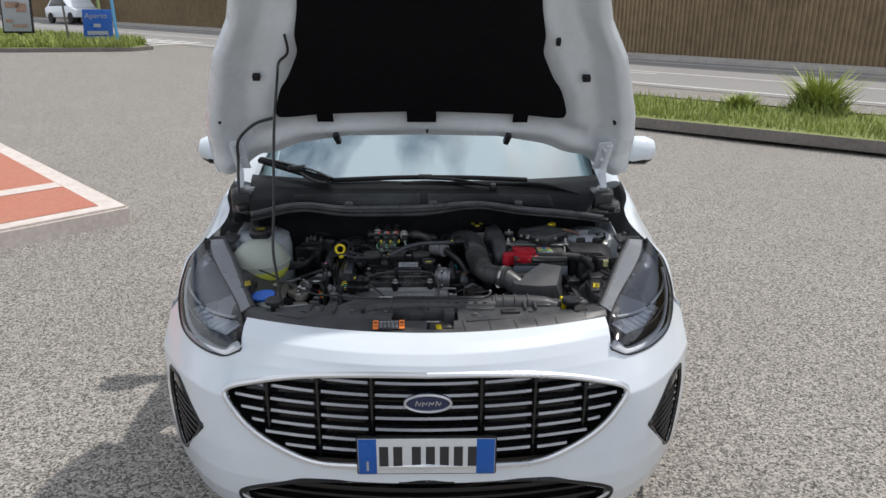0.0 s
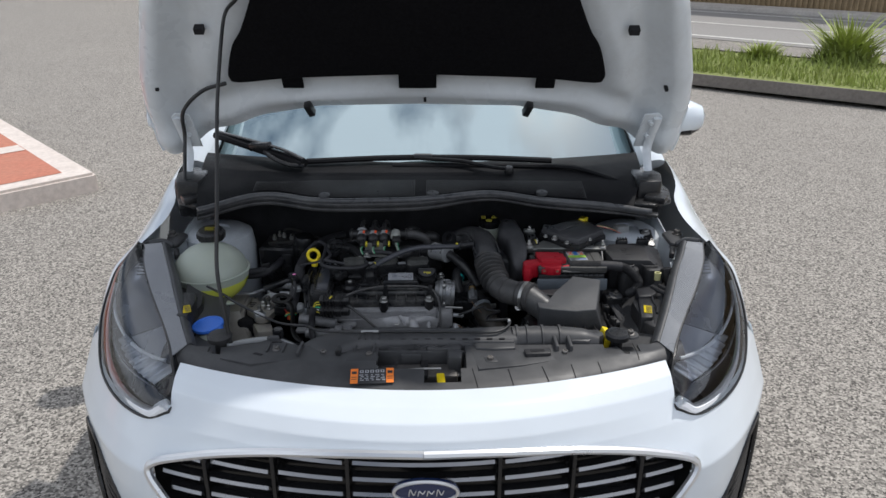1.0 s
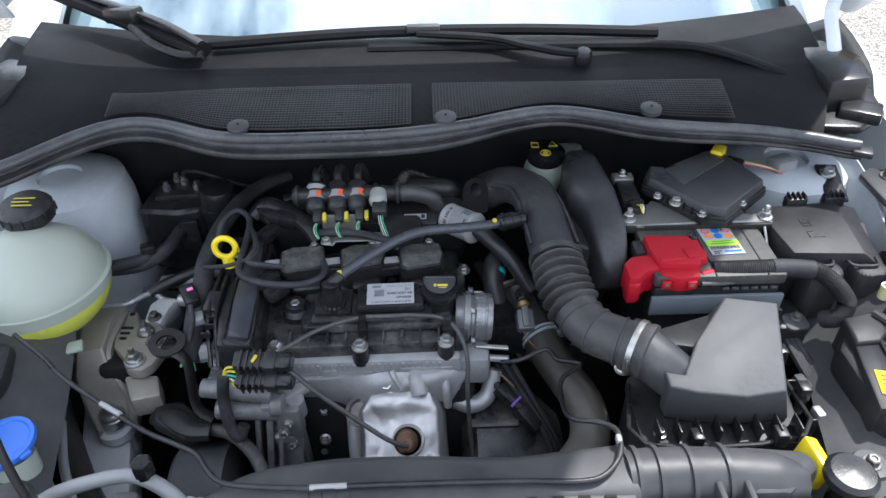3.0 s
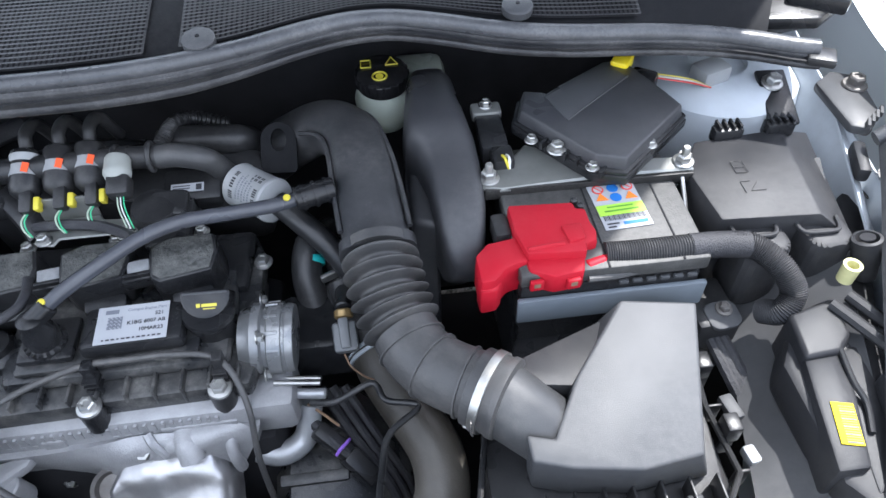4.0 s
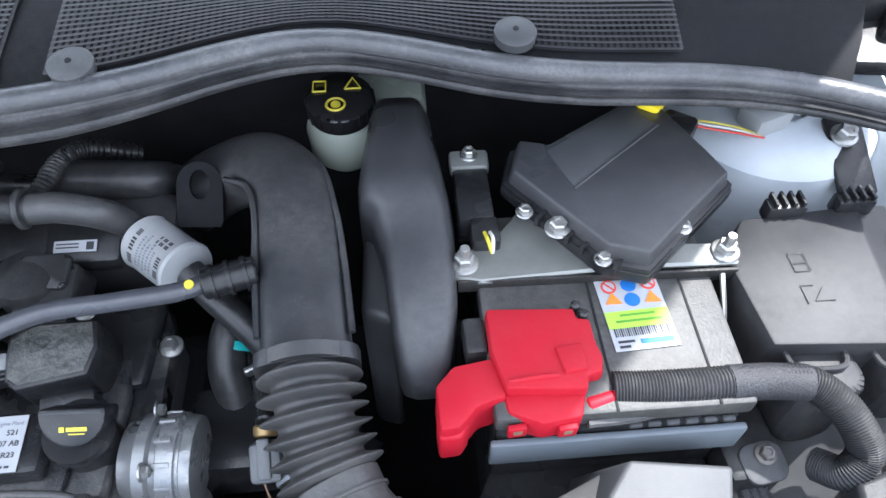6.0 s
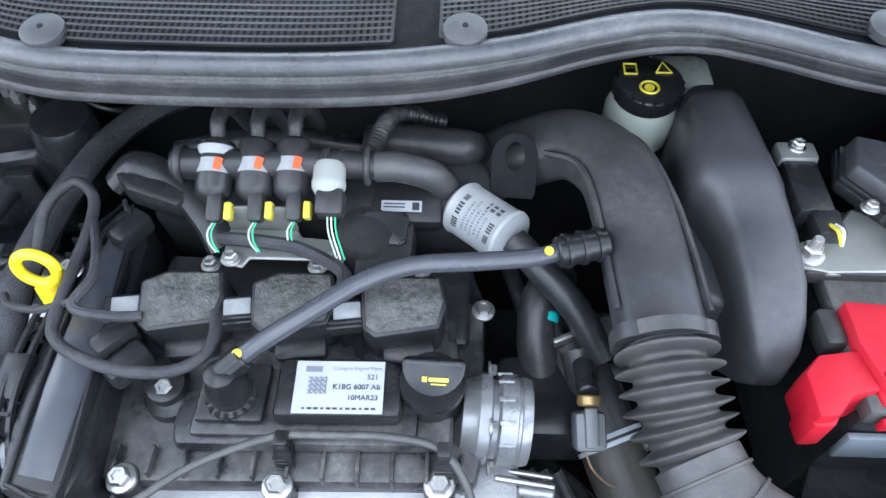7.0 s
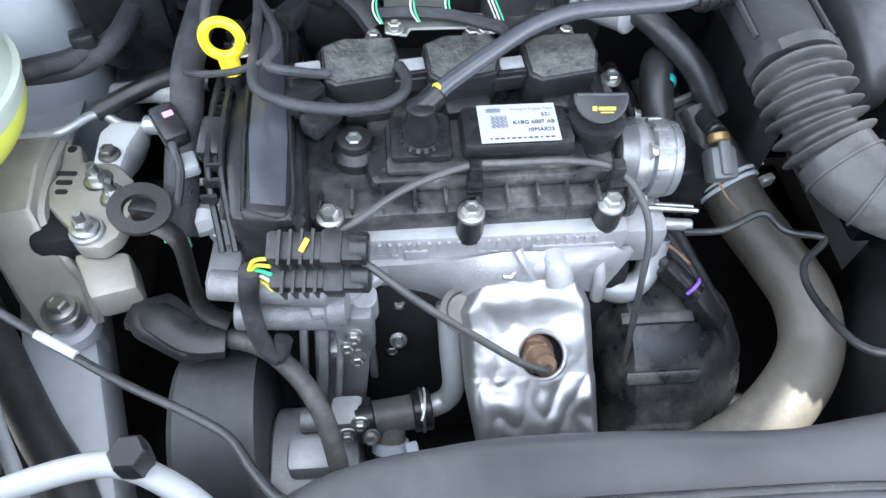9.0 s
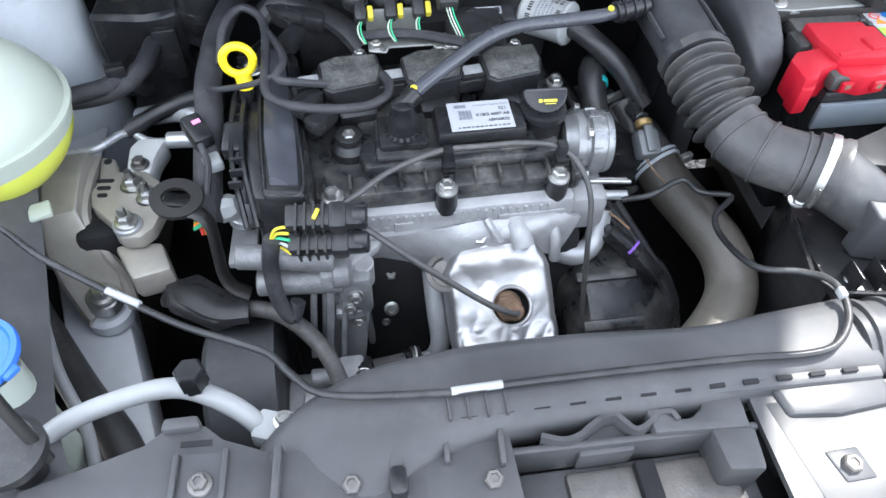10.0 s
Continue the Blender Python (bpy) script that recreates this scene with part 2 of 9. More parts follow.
ROADM = surf("road_asphalt", (0.27, 0.26, 0.25), 0.85, var=0.25, vscale=60, stain=(0.27, 0.26, 0.25), samt=0.4, sscale=0.4, bump=0.4)
ROADW = surf("white_road_paint", (0.62, 0.61, 0.58), 0.8, var=0.15, vscale=30, stain=(0.3, 0.29, 0.27), samt=0.6)
CONC = surf("concrete", (0.50, 0.47, 0.44), 0.85, var=0.15, vscale=25, stain=(0.25, 0.22, 0.19), samt=0.6, sscale=3, bump=0.4, bscale=90)
CONC_P = surf("painted_kerb", (0.66, 0.59, 0.54), 0.85, var=0.12, vscale=25, stain=(0.36, 0.30, 0.26), samt=0.6, sscale=4, bump=0.4, bscale=90)
TERRA = surf("terracotta_paint", (0.46, 0.17, 0.11), 0.85, var=0.15, vscale=30, stain=(0.42, 0.26, 0.2), samt=0.5, sscale=2, bump=0.3)
WALLM = surf("ribbed_wall", (0.29, 0.215, 0.125), 0.85, var=0.2, vscale=3, stain=(0.12, 0.095, 0.065), samt=0.6, sscale=0.25, bump=0.3, bscale=30)
GRASS = surf("grass", (0.30, 0.36, 0.09), 0.7, var=0.5, vscale=4, stain=(0.36, 0.34, 0.16), samt=0.5, sscale=1.5)
SOIL = surf("grass_soil", (0.20, 0.23, 0.07), 0.95, var=0.4, vscale=20)
# white body paint toned down to blue-grey, its shade put into the colour
WHITE_SHADED = surf("shaded_white_paint", (0.52, 0.56, 0.60), 0.4, var=0.06, coat=0.1, stain=(0.3, 0.3, 0.3), samt=0.4)


# gravelly asphalt: stones of their own brightness over broad stains
nt = ASPH.node_tree
bsdf = nt.nodes["Principled BSDF"]
old = bsdf.inputs["Base Color"].links[0].from_socket
tco, vor, vr, mul = (nt.nodes.new(k) for k in ("ShaderNodeTexCoord", "ShaderNodeTexVoronoi", "ShaderNodeMapRange", "ShaderNodeMix"))
vor.inputs["Scale"].default_value = 125.0
for i, v in ((1, 0.0), (2, 1.0), (3, 0.20), (4, 1.78)):
    vr.inputs[i].default_value = v
mul.data_type, mul.blend_type = "RGBA", "MULTIPLY"
mul.inputs[0].default_value = 1.0
sep = nt.nodes.new("ShaderNodeSeparateColor")
nt.links.new(tco.outputs["Object"], vor.inputs["Vector"])
nt.links.new(vor.outputs["Color"], sep.inputs[0])
nt.links.new(sep.outputs[0], vr.inputs[0])
nt.links.new(old, mul.inputs[6])
nt.links.new(vr.outputs[0], mul.inputs[7])
nt.links.new(mul.outputs[2], bsdf.inputs["Base Color"])


# ---- mesh tools ----
def thing(name, at, label="", category="", group="", kind=""):
    ob = new(name)
    ob.empty_display_size = 0.02
    ob.location = at
    return tagged(ob, label, category, group, kind)


def origin(ob):
    return ob.location if ob.parent is None else Vector((0, 0, 0))


def part(name, bm, material, parent=None, label="", sharp=38, flat=False):
    me = bpy.data.meshes.new(name)
    bmesh.ops.recalc_face_normals(bm, faces=bm.faces)
    bm.to_mesh(me)
    bm.free()
    me.polygons.foreach_set("use_smooth", [not flat] * len(me.polygons))
    if not flat:
        me.set_sharp_from_angle(angle=radians(sharp))
    me.materials.append(material)
    ob = new(name, me)
    if parent is not None:
        ob.parent = parent
        if parent.parent is None:
            ob.matrix_parent_inverse = Matrix.Translation(-parent.location)
    if label:
        ob["label"] = label
    return ob


def whole(name, bm, material, label, category, group="", kind="", sharp=38):
    return tagged(part(name, bm, material, None, "", sharp), label, category, group, kind)


def box(c, s, rot=(0, 0, 0), bev=0.004, bm=None, seg=2, taper=1.0):
    bm = bm or bmesh.new()
    t = bmesh.new()
    bmesh.ops.create_cube(t, size=1)
    for v in t.verts:
        k = taper if v.co.z > 0 else 1.0
        v.co = Vector((v.co.x * s[0] * k, v.co.y * s[1] * k, v.co.z * s[2]))
    if bev:
        bmesh.ops.bevel(t, geom=t.edges[:], offset=min(bev, min(s) * 0.45), segments=seg, affect="EDGES", profile=0.5)
    bmesh.ops.transform(t, matrix=pose(*c, *rot), verts=t.verts)
    return merge(bm, t)


def merge(bm, t):
    me = bpy.data.meshes.new("tmp")
    t.to_mesh(me)
    t.free()
    bm.from_mesh(me)
    bpy.data.meshes.remove(me)
    return bm


def frame_of(d):
    d = Vector(d).normalized()
    up = Vector((0, 0, 1)) if abs(d.z) < 0.95 else Vector((0, 1, 0))
    a = d.cross(up).normalized()
    return a, a.cross(d).normalized(), d


def lathe(o, axis, prof, seg=24, bm=None, squash=1.0):
    bm = bm or bmesh.new()
    a, b, d = frame_of(axis)
    o = Vector(o)
    rings = []
    for r, h in prof:
        rings.append([bm.verts.new(o + d * h + (a * math.cos(2 * math.pi * i / seg) + b * squash * math.sin(2 * math.pi * i / seg)) * max(r, 1e-5)) for i in range(seg)])
    for p, q in zip(rings, rings[1:]):
        for i in range(seg):
            bm.faces.new((p[i], p[(i + 1) % seg], q[(i + 1) % seg], q[i]))
    bm.faces.new(rings[0][::-1])
    bm.faces.new(rings[-1])
    return bm


def cyl(p0, p1, r, seg=20, bm=None, bev=0.0015, r1=None):
    d = Vector(p1) - Vector(p0)
    h, r1 = d.length, r if r1 is None else r1
    b = min(bev, r * 0.4, r1 * 0.4, h * 0.4)
    return lathe(p0, d, [(r - b, 0), (r, b), (r1, h - b), (r1 - b, h)], seg, bm)


def spline(pts, n=8):
    P = [Vector(p) for p in pts]
    P = [2 * P[0] - P[1]] + P + [2 * P[-1] - P[-2]]
    out = []
    for i in range(1, len(P) - 2):
        for k in range(n):
            t = k / n
            a, b, c, d = P[i - 1:i + 3]
            out.append(0.5 * ((2 * b) + (c - a) * t + (2 * a - 5 * b + 4 * c - d) * t * t + (3 * b - a - 3 * c + d) * t ** 3))
    return out + [P[-2]]


def sweep(pts, r, seg=12, n=8, bm=None, squash=1.0, raw=False, up=None):
    """A tube along pts; r is a number or a function of the way 0..1; squash flattens it along its own up."""
    bm = bm or bmesh.new()
    C = [Vector(p) for p in pts] if raw else spline(pts, n)
    rings = []
    ref = Vector(up) if up else None
    a = None
    for i, c in enumerate(C):
        d = (C[min(i + 1, len(C) - 1)] - C[max(i - 1, 0)]).normalized()
        if ref is not None:
            a = d.cross(ref).normalized()
        elif a is None:
            a = frame_of(d)[0]
        else:
            a = (a - d * a.dot(d)).normalized()
        b = a.cross(d).normalized()
        u = i / (len(C) - 1)
        k = r(u) if callable(r) else r
        rings.append([bm.verts.new(c + (a * math.cos(2 * math.pi * j / seg) + b * squash * math.sin(2 * math.pi * j / seg)) * k) for j in range(seg)])
    for p, q in zip(rings, rings[1:]):
        for j in range(seg):
            bm.faces.new((p[j], p[(j + 1) % seg], q[(j + 1) % seg], q[j]))
    bm.faces.new(rings[0][::-1])
    bm.faces.new(rings[-1])
    return bm


def prism(outline, z0, z1, bev=0.003, m=None, bm=None, seg=2, inset=0.0):
    """An upright plate from an outline of x, y; m turns it; inset draws its top in."""
    bm = bm or bmesh.new()
    t = bmesh.new()
    n = len(outline)
    cx, cy = sum(p[0] for p in outline) / n, sum(p[1] for p in outline) / n
    lo = [t.verts.new((x, y, z0)) for x, y in outline]
    hi = [t.verts.new((x + (cx - x) * inset, y + (cy - y) * inset, z1)) for x, y in outline]
    t.faces.new(lo[::-1]), t.faces.new(hi)
    for i in range(n):
        t.faces.new((lo[i], lo[(i + 1) % n], hi[(i + 1) % n], hi[i]))
    if bev:
        bmesh.ops.recalc_face_normals(t, faces=t.faces)
        bmesh.ops.bevel(t, geom=t.edges[:], offset=bev, segments=seg, affect="EDGES", profile=0.5)
    if m is not None:
        bmesh.ops.transform(t, matrix=m, verts=t.verts)
    return merge(bm, t)


def rounded(w, h, r, k=4):
    out = []
    for cx, cy, a0 in ((w / 2 - r, h / 2 - r, 0), (-w / 2 + r, h / 2 - r, 90), (-w / 2 + r, -h / 2 + r, 180), (w / 2 - r, -h / 2 + r, 270)):
        out += [(cx + r * math.cos(radians(a0 + 90 * i / k)), cy + r * math.sin(radians(a0 + 90 * i / k))) for i in range(k + 1)]
    return out


def grid(nu, nv, fn, keep=None, bm=None, thick=0.0):
    """A sheet from fn(u, v), u and v from 0 to 1; keep(u, v) says which cells stay."""
    bm = bm or bmesh.new()
    V = [[bm.verts.new(fn(i / nu, j / nv)) for j in range(nv + 1)] for i in range(nu + 1)]
    fs = []
    for i in range(nu):
        for j in range(nv):
            if keep is None or keep((i + 0.5) / nu, (j + 0.5) / nv):
                fs.append(bm.faces.new((V[i][j], V[i + 1][j], V[i + 1][j + 1], V[i][j + 1])))
    loose = [v for v in bm.verts if not v.link_faces]
    bmesh.ops.delete(bm, geom=loose, context="VERTS")
    if thick:
        bmesh.ops.recalc_face_normals(bm, faces=bm.faces)
        bmesh.ops.solidify(bm, geom=bm.faces[:], thickness=thick)
    return bm


def bolt(name, at, axis=(0, 0, 1), r=0.008, parent=None, material=None, stud=False):
    """A flanged hexagon bolt whose flange sits at the given place."""
    bm = lathe(at, axis, [(r * 1.35, 0), (r * 1.4, r * 0.12), (r * 1.3, r * 0.3), (r * 0.9, r * 0.42)], 20)
    a, b, d = frame_of(axis)
    top = Vector(at) + d * r * 0.3
    lathe(top, axis, [(r * 0.95, 0), (r * 0.95, r * 0.8), (r * 0.78, r * 1.0), (r * 0.5, r * 1.0), (r * 0.45, r * 0.8)], 6, bm)
    if stud:
        lathe(top, axis, [(r * 0.5, 0), (r * 0.5, r * 1.9), (r * 0.4, r * 2.1)], 10, bm)
    return part(name, bm, material or STEEL, parent, "", 30)


def clamp(name, at, axis, r, parent, w=0.009, material=None):
    bm = lathe(Vector(at) - Vector(axis).normalized() * w / 2, axis, [(r, 0), (r + 0.0018, 0), (r + 0.0018, w), (r, w)], 28)
    a, b, d = frame_of(axis)
    return part(name, bm, material or STEEL, parent)


def bars(c, rot, rows, material, parent, name="print"):
    """Flat printed bars in the plane of a label: rows of x, y, width, height; many small ones stay one mesh."""
    m = pose(*c, *rot)
    groups = [[r] for r in rows] if len(rows) <= 8 else [rows]
    for group in groups:
        bm = bmesh.new()
        for x, y, w, h in group:
            bm.faces.new([bm.verts.new(m @ Vector((x + a * w / 2, y + b * h / 2, 0))) for a, b in ((-1, -1), (1, -1), (1, 1), (-1, 1))])
        ob = part(name, bm, material, parent, "", flat=True)
        if len(group) > 1:
            ob["kind"] = "stuff"
    return ob


def words(body, c, rot, size, material, parent, name="lettering", align="CENTER", stretch=1.0):
    cu = bpy.data.curves.new(name, "FONT")
    cu.body, cu.size, cu.align_x, cu.align_y, cu.extrude = body, size, align, "CENTER", 0.0002
    tmp = new("tmp_text", cu)
    me = bpy.data.meshes.new_from_object(tmp.evaluated_get(bpy.context.evaluated_depsgraph_get()))
    bpy.data.objects.remove(tmp)
    bpy.data.curves.remove(cu)
    me.transform(pose(*c, *rot) @ Matrix.Diagonal((stretch, 1, 1, 1)))
    me.materials.clear()
    me.materials.append(material)
    me.name = name
    ob = new(name, me)
    ob.parent = parent
    if parent.parent is None:
        ob.matrix_parent_inverse = Matrix.Translation(-parent.location)
    return ob


def lerp(a, b, t):
    return a + (b - a) * t


def table(x, xs, ys):
    return float(np.interp(x, xs, ys))


# ---- ground and surroundings ----
def ground_z(x, y):
    return 0.04 * max(0.0, y - 8.0) if y > 9 else 0.04 * max(0.0, y - 7.0) ** 2 / 4


WALL_A, WALL_D, WALL_N = Vector((12.0, 18.0, 0)), Vector((-0.769, 0.639, 0)), Vector((-0.639, -0.769, 0))


def along(s, off, z=0.0):
    """A place s metres along the boundary wall and off metres out from it towards the car park."""
    p = WALL_A + WALL_D * s + WALL_N * off
    return Vector((p.x, p.y, ground_z(p.x, p.y) + z))


XS = [-400, -120, -60, -30] + list(range(-16, 17, 1)) + [30, 60, 120, 400]
YS = [-400, -80, -30] + list(range(-12, 40, 1)) + [46, 54, 64, 80, 110, 160, 300]
bm = bmesh.new()
V = [[bm.verts.new((x, y, ground_z(x, y))) for y in YS] for x in XS]
for i in range(len(XS) - 1):
    for j in range(len(YS) - 1):
        bm.faces.new((V[i][j], V[i + 1][j], V[i + 1][j + 1], V[i][j + 1]))
whole("ground", bm, ASPH, "worn light grey asphalt of a car park", "ground", kind="structure")


def strip(s0, s1, o0, o1, z, n=24):
    return grid(n, 2, lambda u, v: along(lerp(s0, s1, u), lerp(o0, o1, v), z))


whole("road", strip(-60, 140, 1.2, 7.4, 0.01, 60), ROADM, "grey asphalt road along the boundary wall", "road", kind="structure")
for o, w in ((1.9, 0.16), (4.6, 0.14), (7.0, 0.16)):
    whole("road_line", strip(-40, 100, o - w / 2, o + w / 2, 0.016, 50), ROADW, "white painted line on the road", "road line", kind="structure")
for k in range(6):
    whole("crossing_stripe", strip(27.0 - k * 1.0, 27.5 - k * 1.0, 6.2, 9.4, 0.014, 2), ROADW, "white stripe of a painted crossing", "road marking", "zebra crossing", "structure")
bm = grid(40, 1, lambda u, v: along(lerp(4.0, 9.0, u), 4.9 + 0.3 * math.sin(u * 3) + v * 0.14, 0.016))
whole("road_line", bm, ROADW, "worn curved white marking on the road", "road line", kind="structure")

# boundary wall with vertical ribs and a low plinth
bm = bmesh.new()
ribs = [bm.verts.new(along(s, (0.0, 0.0, 0.05, 0.05)[k], -0.3)) for s, k in [(-60 + i * 0.14 + (0, 0.07, 0.08, 0.13)[j], j) for i in range(1400) for j in range(4)]]
tops = [bm.verts.new(v.co + Vector((0, 0, 6.0))) for v in ribs]
for i in range(len(ribs) - 1):
    bm.faces.new((ribs[i], ribs[i + 1], tops[i + 1], tops[i]))
back = [bm.verts.new(along(s, -0.3, z)) for s, z in ((-60, -0.3), (136, -0.3), (136, 5.7), (-60, 5.7))]
bm.faces.new(back)
whole("wall_boundary", bm, WALLM, "tall brown boundary wall with vertical ribs", "wall", kind="structure", sharp=20)
bm = bmesh.new()
for a, b, c, d in ((0.05, 0.9, -0.2, 0.10), (0.9, 1.05, -0.2, 0.085)):
    q = [[along(s, o, z) for o, z in ((a, d), (b, d), (b, c))] for s in range(-60, 141, 4)]
    W = [[bm.verts.new(p) for p in r] for r in q]
    for r0, r1 in zip(W, W[1:]):
        for k in range(2):
            bm.faces.new((r0[k], r1[k], r1[k + 1], r0[k + 1]))
whole("wall_plinth", bm, CONC, "pale concrete plinth and kerb below the wall", "kerb", kind="structure")


def kerb_bed(name, loop, h, label):
    """A bed with a kerb round it: loop of x, y."""
    n = len(loop)
    c = sum((Vector(p) for p in loop), Vector((0, 0))) / n
    bm = bmesh.new()
    rows = []
    for k, z in ((1.0, -0.05), (1.0, h - 0.015), (0.995, h), (0.0, h)):
        ring = []
        for i, p in enumerate(loop):
            d = (c - Vector(p)).normalized()
            q = Vector(p) + (d * 0.13 if k == 0 else d * 0.012 * (k < 1))
            ring.append(bm.verts.new((q.x, q.y, ground_z(q.x, q.y) + z)))
        rows.append(ring)
    for a, b in zip(rows, rows[1:]):
        for i in range(n):
            bm.faces.new((a[i], a[(i + 1) % n], b[(i + 1) % n], b[i]))
    kerb = whole(name, bm, CONC_D, label, "kerb", kind="structure", sharp=30)
    bm = bmesh.new()
    bm.faces.new([bm.verts.new((v.x, v.y, ground_z(v.x, v.y) + h - 0.02)) for v in [Vector(p) + (c - Vector(p)).normalized() * 0.1 for p in loop]])
    whole(name + "_soil", bm, SOIL, "earth under the grass of a planted bed", "soil", kind="structure")
    return kerb


def blades(name, count, place, hmin, hmax, label, seed, lean=0.5, width=0.012):
    rnd = random.Random(seed)
    verts, faces = [], []
    for _ in range(count):
        x, y, k = place(rnd)
        z = ground_z(x, y) + 0.1
        h, a = rnd.uniform(hmin, hmax) * k, rnd.uniform(0, 6.28)
        dx, dy, l = math.cos(a), math.sin(a), rnd.uniform(0.1, lean)
        w = width * rnd.uniform(0.6, 1.6)
        i = len(verts)
        for t, ww in ((0, 1.0), (0.5, 0.8), (1.0, 0.05)):
            off = l * h * t * t
            verts += [(x + dx * off - dy * w * ww, y + dy * off + dx * w * ww, z + h * t), (x + dx * off + dy * w * ww, y + dy * off - dx * w * ww, z + h * t)]
        faces += [(i, i + 1, i + 3, i + 2), (i + 2, i + 3, i + 5, i + 4)]
    me = bpy.data.meshes.new(name)
    me.from_pydata(verts, [], faces)
    me.materials.append(GRASS)
    return tagged(new(name, me), label, "grass", kind="stuff")


R_BED = [tuple(along(s, o)[:2]) for s, o in ((-14, 12.5), (6, 12.5), (11, 12.4), (12.4, 12.0), (12.8, 11.2), (12, 10.3), (-14, 10.1))]
kerb_bed("kerb_verge", R_BED, 0.10, "grey concrete kerb round a grass verge")
L_BED = [(-10.0, 23.1), (-9.6, 23.9), (-11.5, 26.5), (-24.0, 37.0), (-44.0, 50.0), (-48.0, 40.0), (-44.0, 22.4), (-13.5, 22.5)]
kerb_bed("kerb_verge", L_BED, 0.13, "grey concrete kerb round a grass verge")


def in_right(rnd):
    p = along(rnd.uniform(-13, 12.3), rnd.uniform(10.3, 12.2))
    return p.x, p.y, 1.0


def in_left(rnd):
    u, v = rnd.random(), rnd.random()
    x = lerp(-10.2, -26, u)
    return x, lerp(23.0, 25.0 + (-10.2 - x) * 0.75, v), 1.0


blades("verge_grass", 26000, in_right, 0.06, 0.24, "long unmown green grass with dry tips on the verge", 3)
blades("verge_grass", 16000, in_left, 0.12, 0.38, "long unmown green grass on the far verge", 4, width=0.02)


def bush(at, r, h, seed):
    def place(rnd):
        a, q = rnd.uniform(0, 6.28), abs(rnd.gauss(0, 0.5)) * r
        return at[0] + math.cos(a) * q, at[1] + math.sin(a) * q, max(0.25, 1 - q / r * 0.7)
    return blades("wild_shrub", 900, place, h * 0.25, h, "bushy green weed clump standing in the verge grass", seed, 1.3, 0.024)


tagged(bush((6.1, 9.55), 0.5, 0.85, 8), category="shrub")
tagged(bush((5.0, 9.9), 0.4, 0.4, 9), category="shrub")

# raised painted island
IC, IE, IF = Vector((-2.45, 4.09)), Vector((-0.66, -0.75)), Vector((-0.67, 0.74))


def island(a, b, z):
    p = IC + IE * a + IF * b
    return (p.x, p.y, z)


bm = bmesh.new()
t = bmesh.new()
q = [t.verts.new(island(a, b, z)) for z in (-0.05, 0.140) for a, b in ((0, 0), (5, 0), (5, 6), (0, 6))]
for f in ((0, 1, 2, 3), (4, 5, 6, 7), (0, 1, 5, 4), (1, 2, 6, 5), (2, 3, 7, 6), (3, 0, 4, 7)):
    t.faces.new([q[i] for i in f])
bmesh.ops.recalc_face_normals(t, faces=t.faces)
bmesh.ops.bevel(t, geom=t.edges[:], offset=0.02, segments=2, affect="EDGES")
whole("traffic_island", merge(bm, t), CONC_P, "low island with a chipped cream-painted kerb", "traffic island", kind="structure")
for name, aa, bb, z, m, lab in (("island_paint", (0.19, 4.8), (0.17, 5.8), 0.143, TERRA, "terracotta red paint on the island"), ("island_stripe", (0.20, 1.25), (1.10, 1.33), 0.147, CONC_P, "cream painted bar on the red island")):
    bm = bmesh.new()
    bm.faces.new([bm.verts.new(island(a, b, z)) for a, b in ((aa[0], bb[0]), (aa[1], bb[0]), (aa[1], bb[1]), (aa[0], bb[1]))])
    whole(name, bm, m, lab, "road paint", kind="structure")


def sign_board(name, x, y, w, h, turn, face, label, lift):
    z = ground_z(x, y)
    ob = thing(name, (x, y, z), label, "sign")
    part("board", box((x, y, z + lift + h / 2), (w, 0.06, h), (-8, 0, turn), 0.02), GLOSSB if face is LABEL else face, ob)
    part("post", box((x, y + 0.04, z + 0.2), (0.14, 0.1, 0.45), (0, 0, turn), 0.01), face if face is PLATE_B else GLOSSB, ob)
    return ob, z


ob, z = sign_board("pavement_sign", -11.72, 24.6, 0.98, 1.08, 6, PLATE_B, "blue forecourt sign board standing in the grass", 0.22)
words("Aperto", (-11.72, 24.54, z + 1.08), (82, 0, 6), 0.26, LABEL, ob)
bars((-11.72, 24.54, z + 0.68), (82, 0, 6), [(0.0, 0.08, 0.24, 0.12), (0, -0.17, 0.7, 0.13), (0, -0.32, 0.5, 0.05)], LABEL, ob)
ob, z = sign_board("poster_stand", -15.25, 26.0, 1.08, 1.38, 8, LABEL, "black framed poster stand with a white poster", 0.40)
part("poster", box((-15.25, 25.955, z + 1.09), (0.94, 0.02, 1.24), (-8, 0, 8), 0.003), LABEL, ob)
POSTER = surf("poster_print", (0.35, 0.22, 0.16), 0.6, var=0.4)
for row in ((-0.1, 0.32, 0.5, 0.2), (0.2, 0.22, 0.35, 0.3), (-0.25, -0.25, 0.25, 0.1), (0.1, -0.42, 0.5, 0.1)):
    bars((-15.25, 25.92, z + 1.09), (82, 0, 8), [row], POSTER, ob, "picture")
for x, y, r, m, lab in ((-10.65, 23.6, 0.05, surf("blue_pole", (0.12, 0.38, 0.62), 0.5, var=0.1), "light blue painted steel pole"), (-12.5, 24.0, 0.035, STEEL_D, "thin dark steel pole"), (-12.4, 26.5, 0.05, surf("green_pole", (0.35, 0.42, 0.18), 0.6, var=0.15), "green painted steel pole")):
    whole("pole", cyl((x, y, ground_z(x, y) - 0.1), (x - 0.12, y, ground_z(x, y) + 3.6), r), m, lab, "pole")

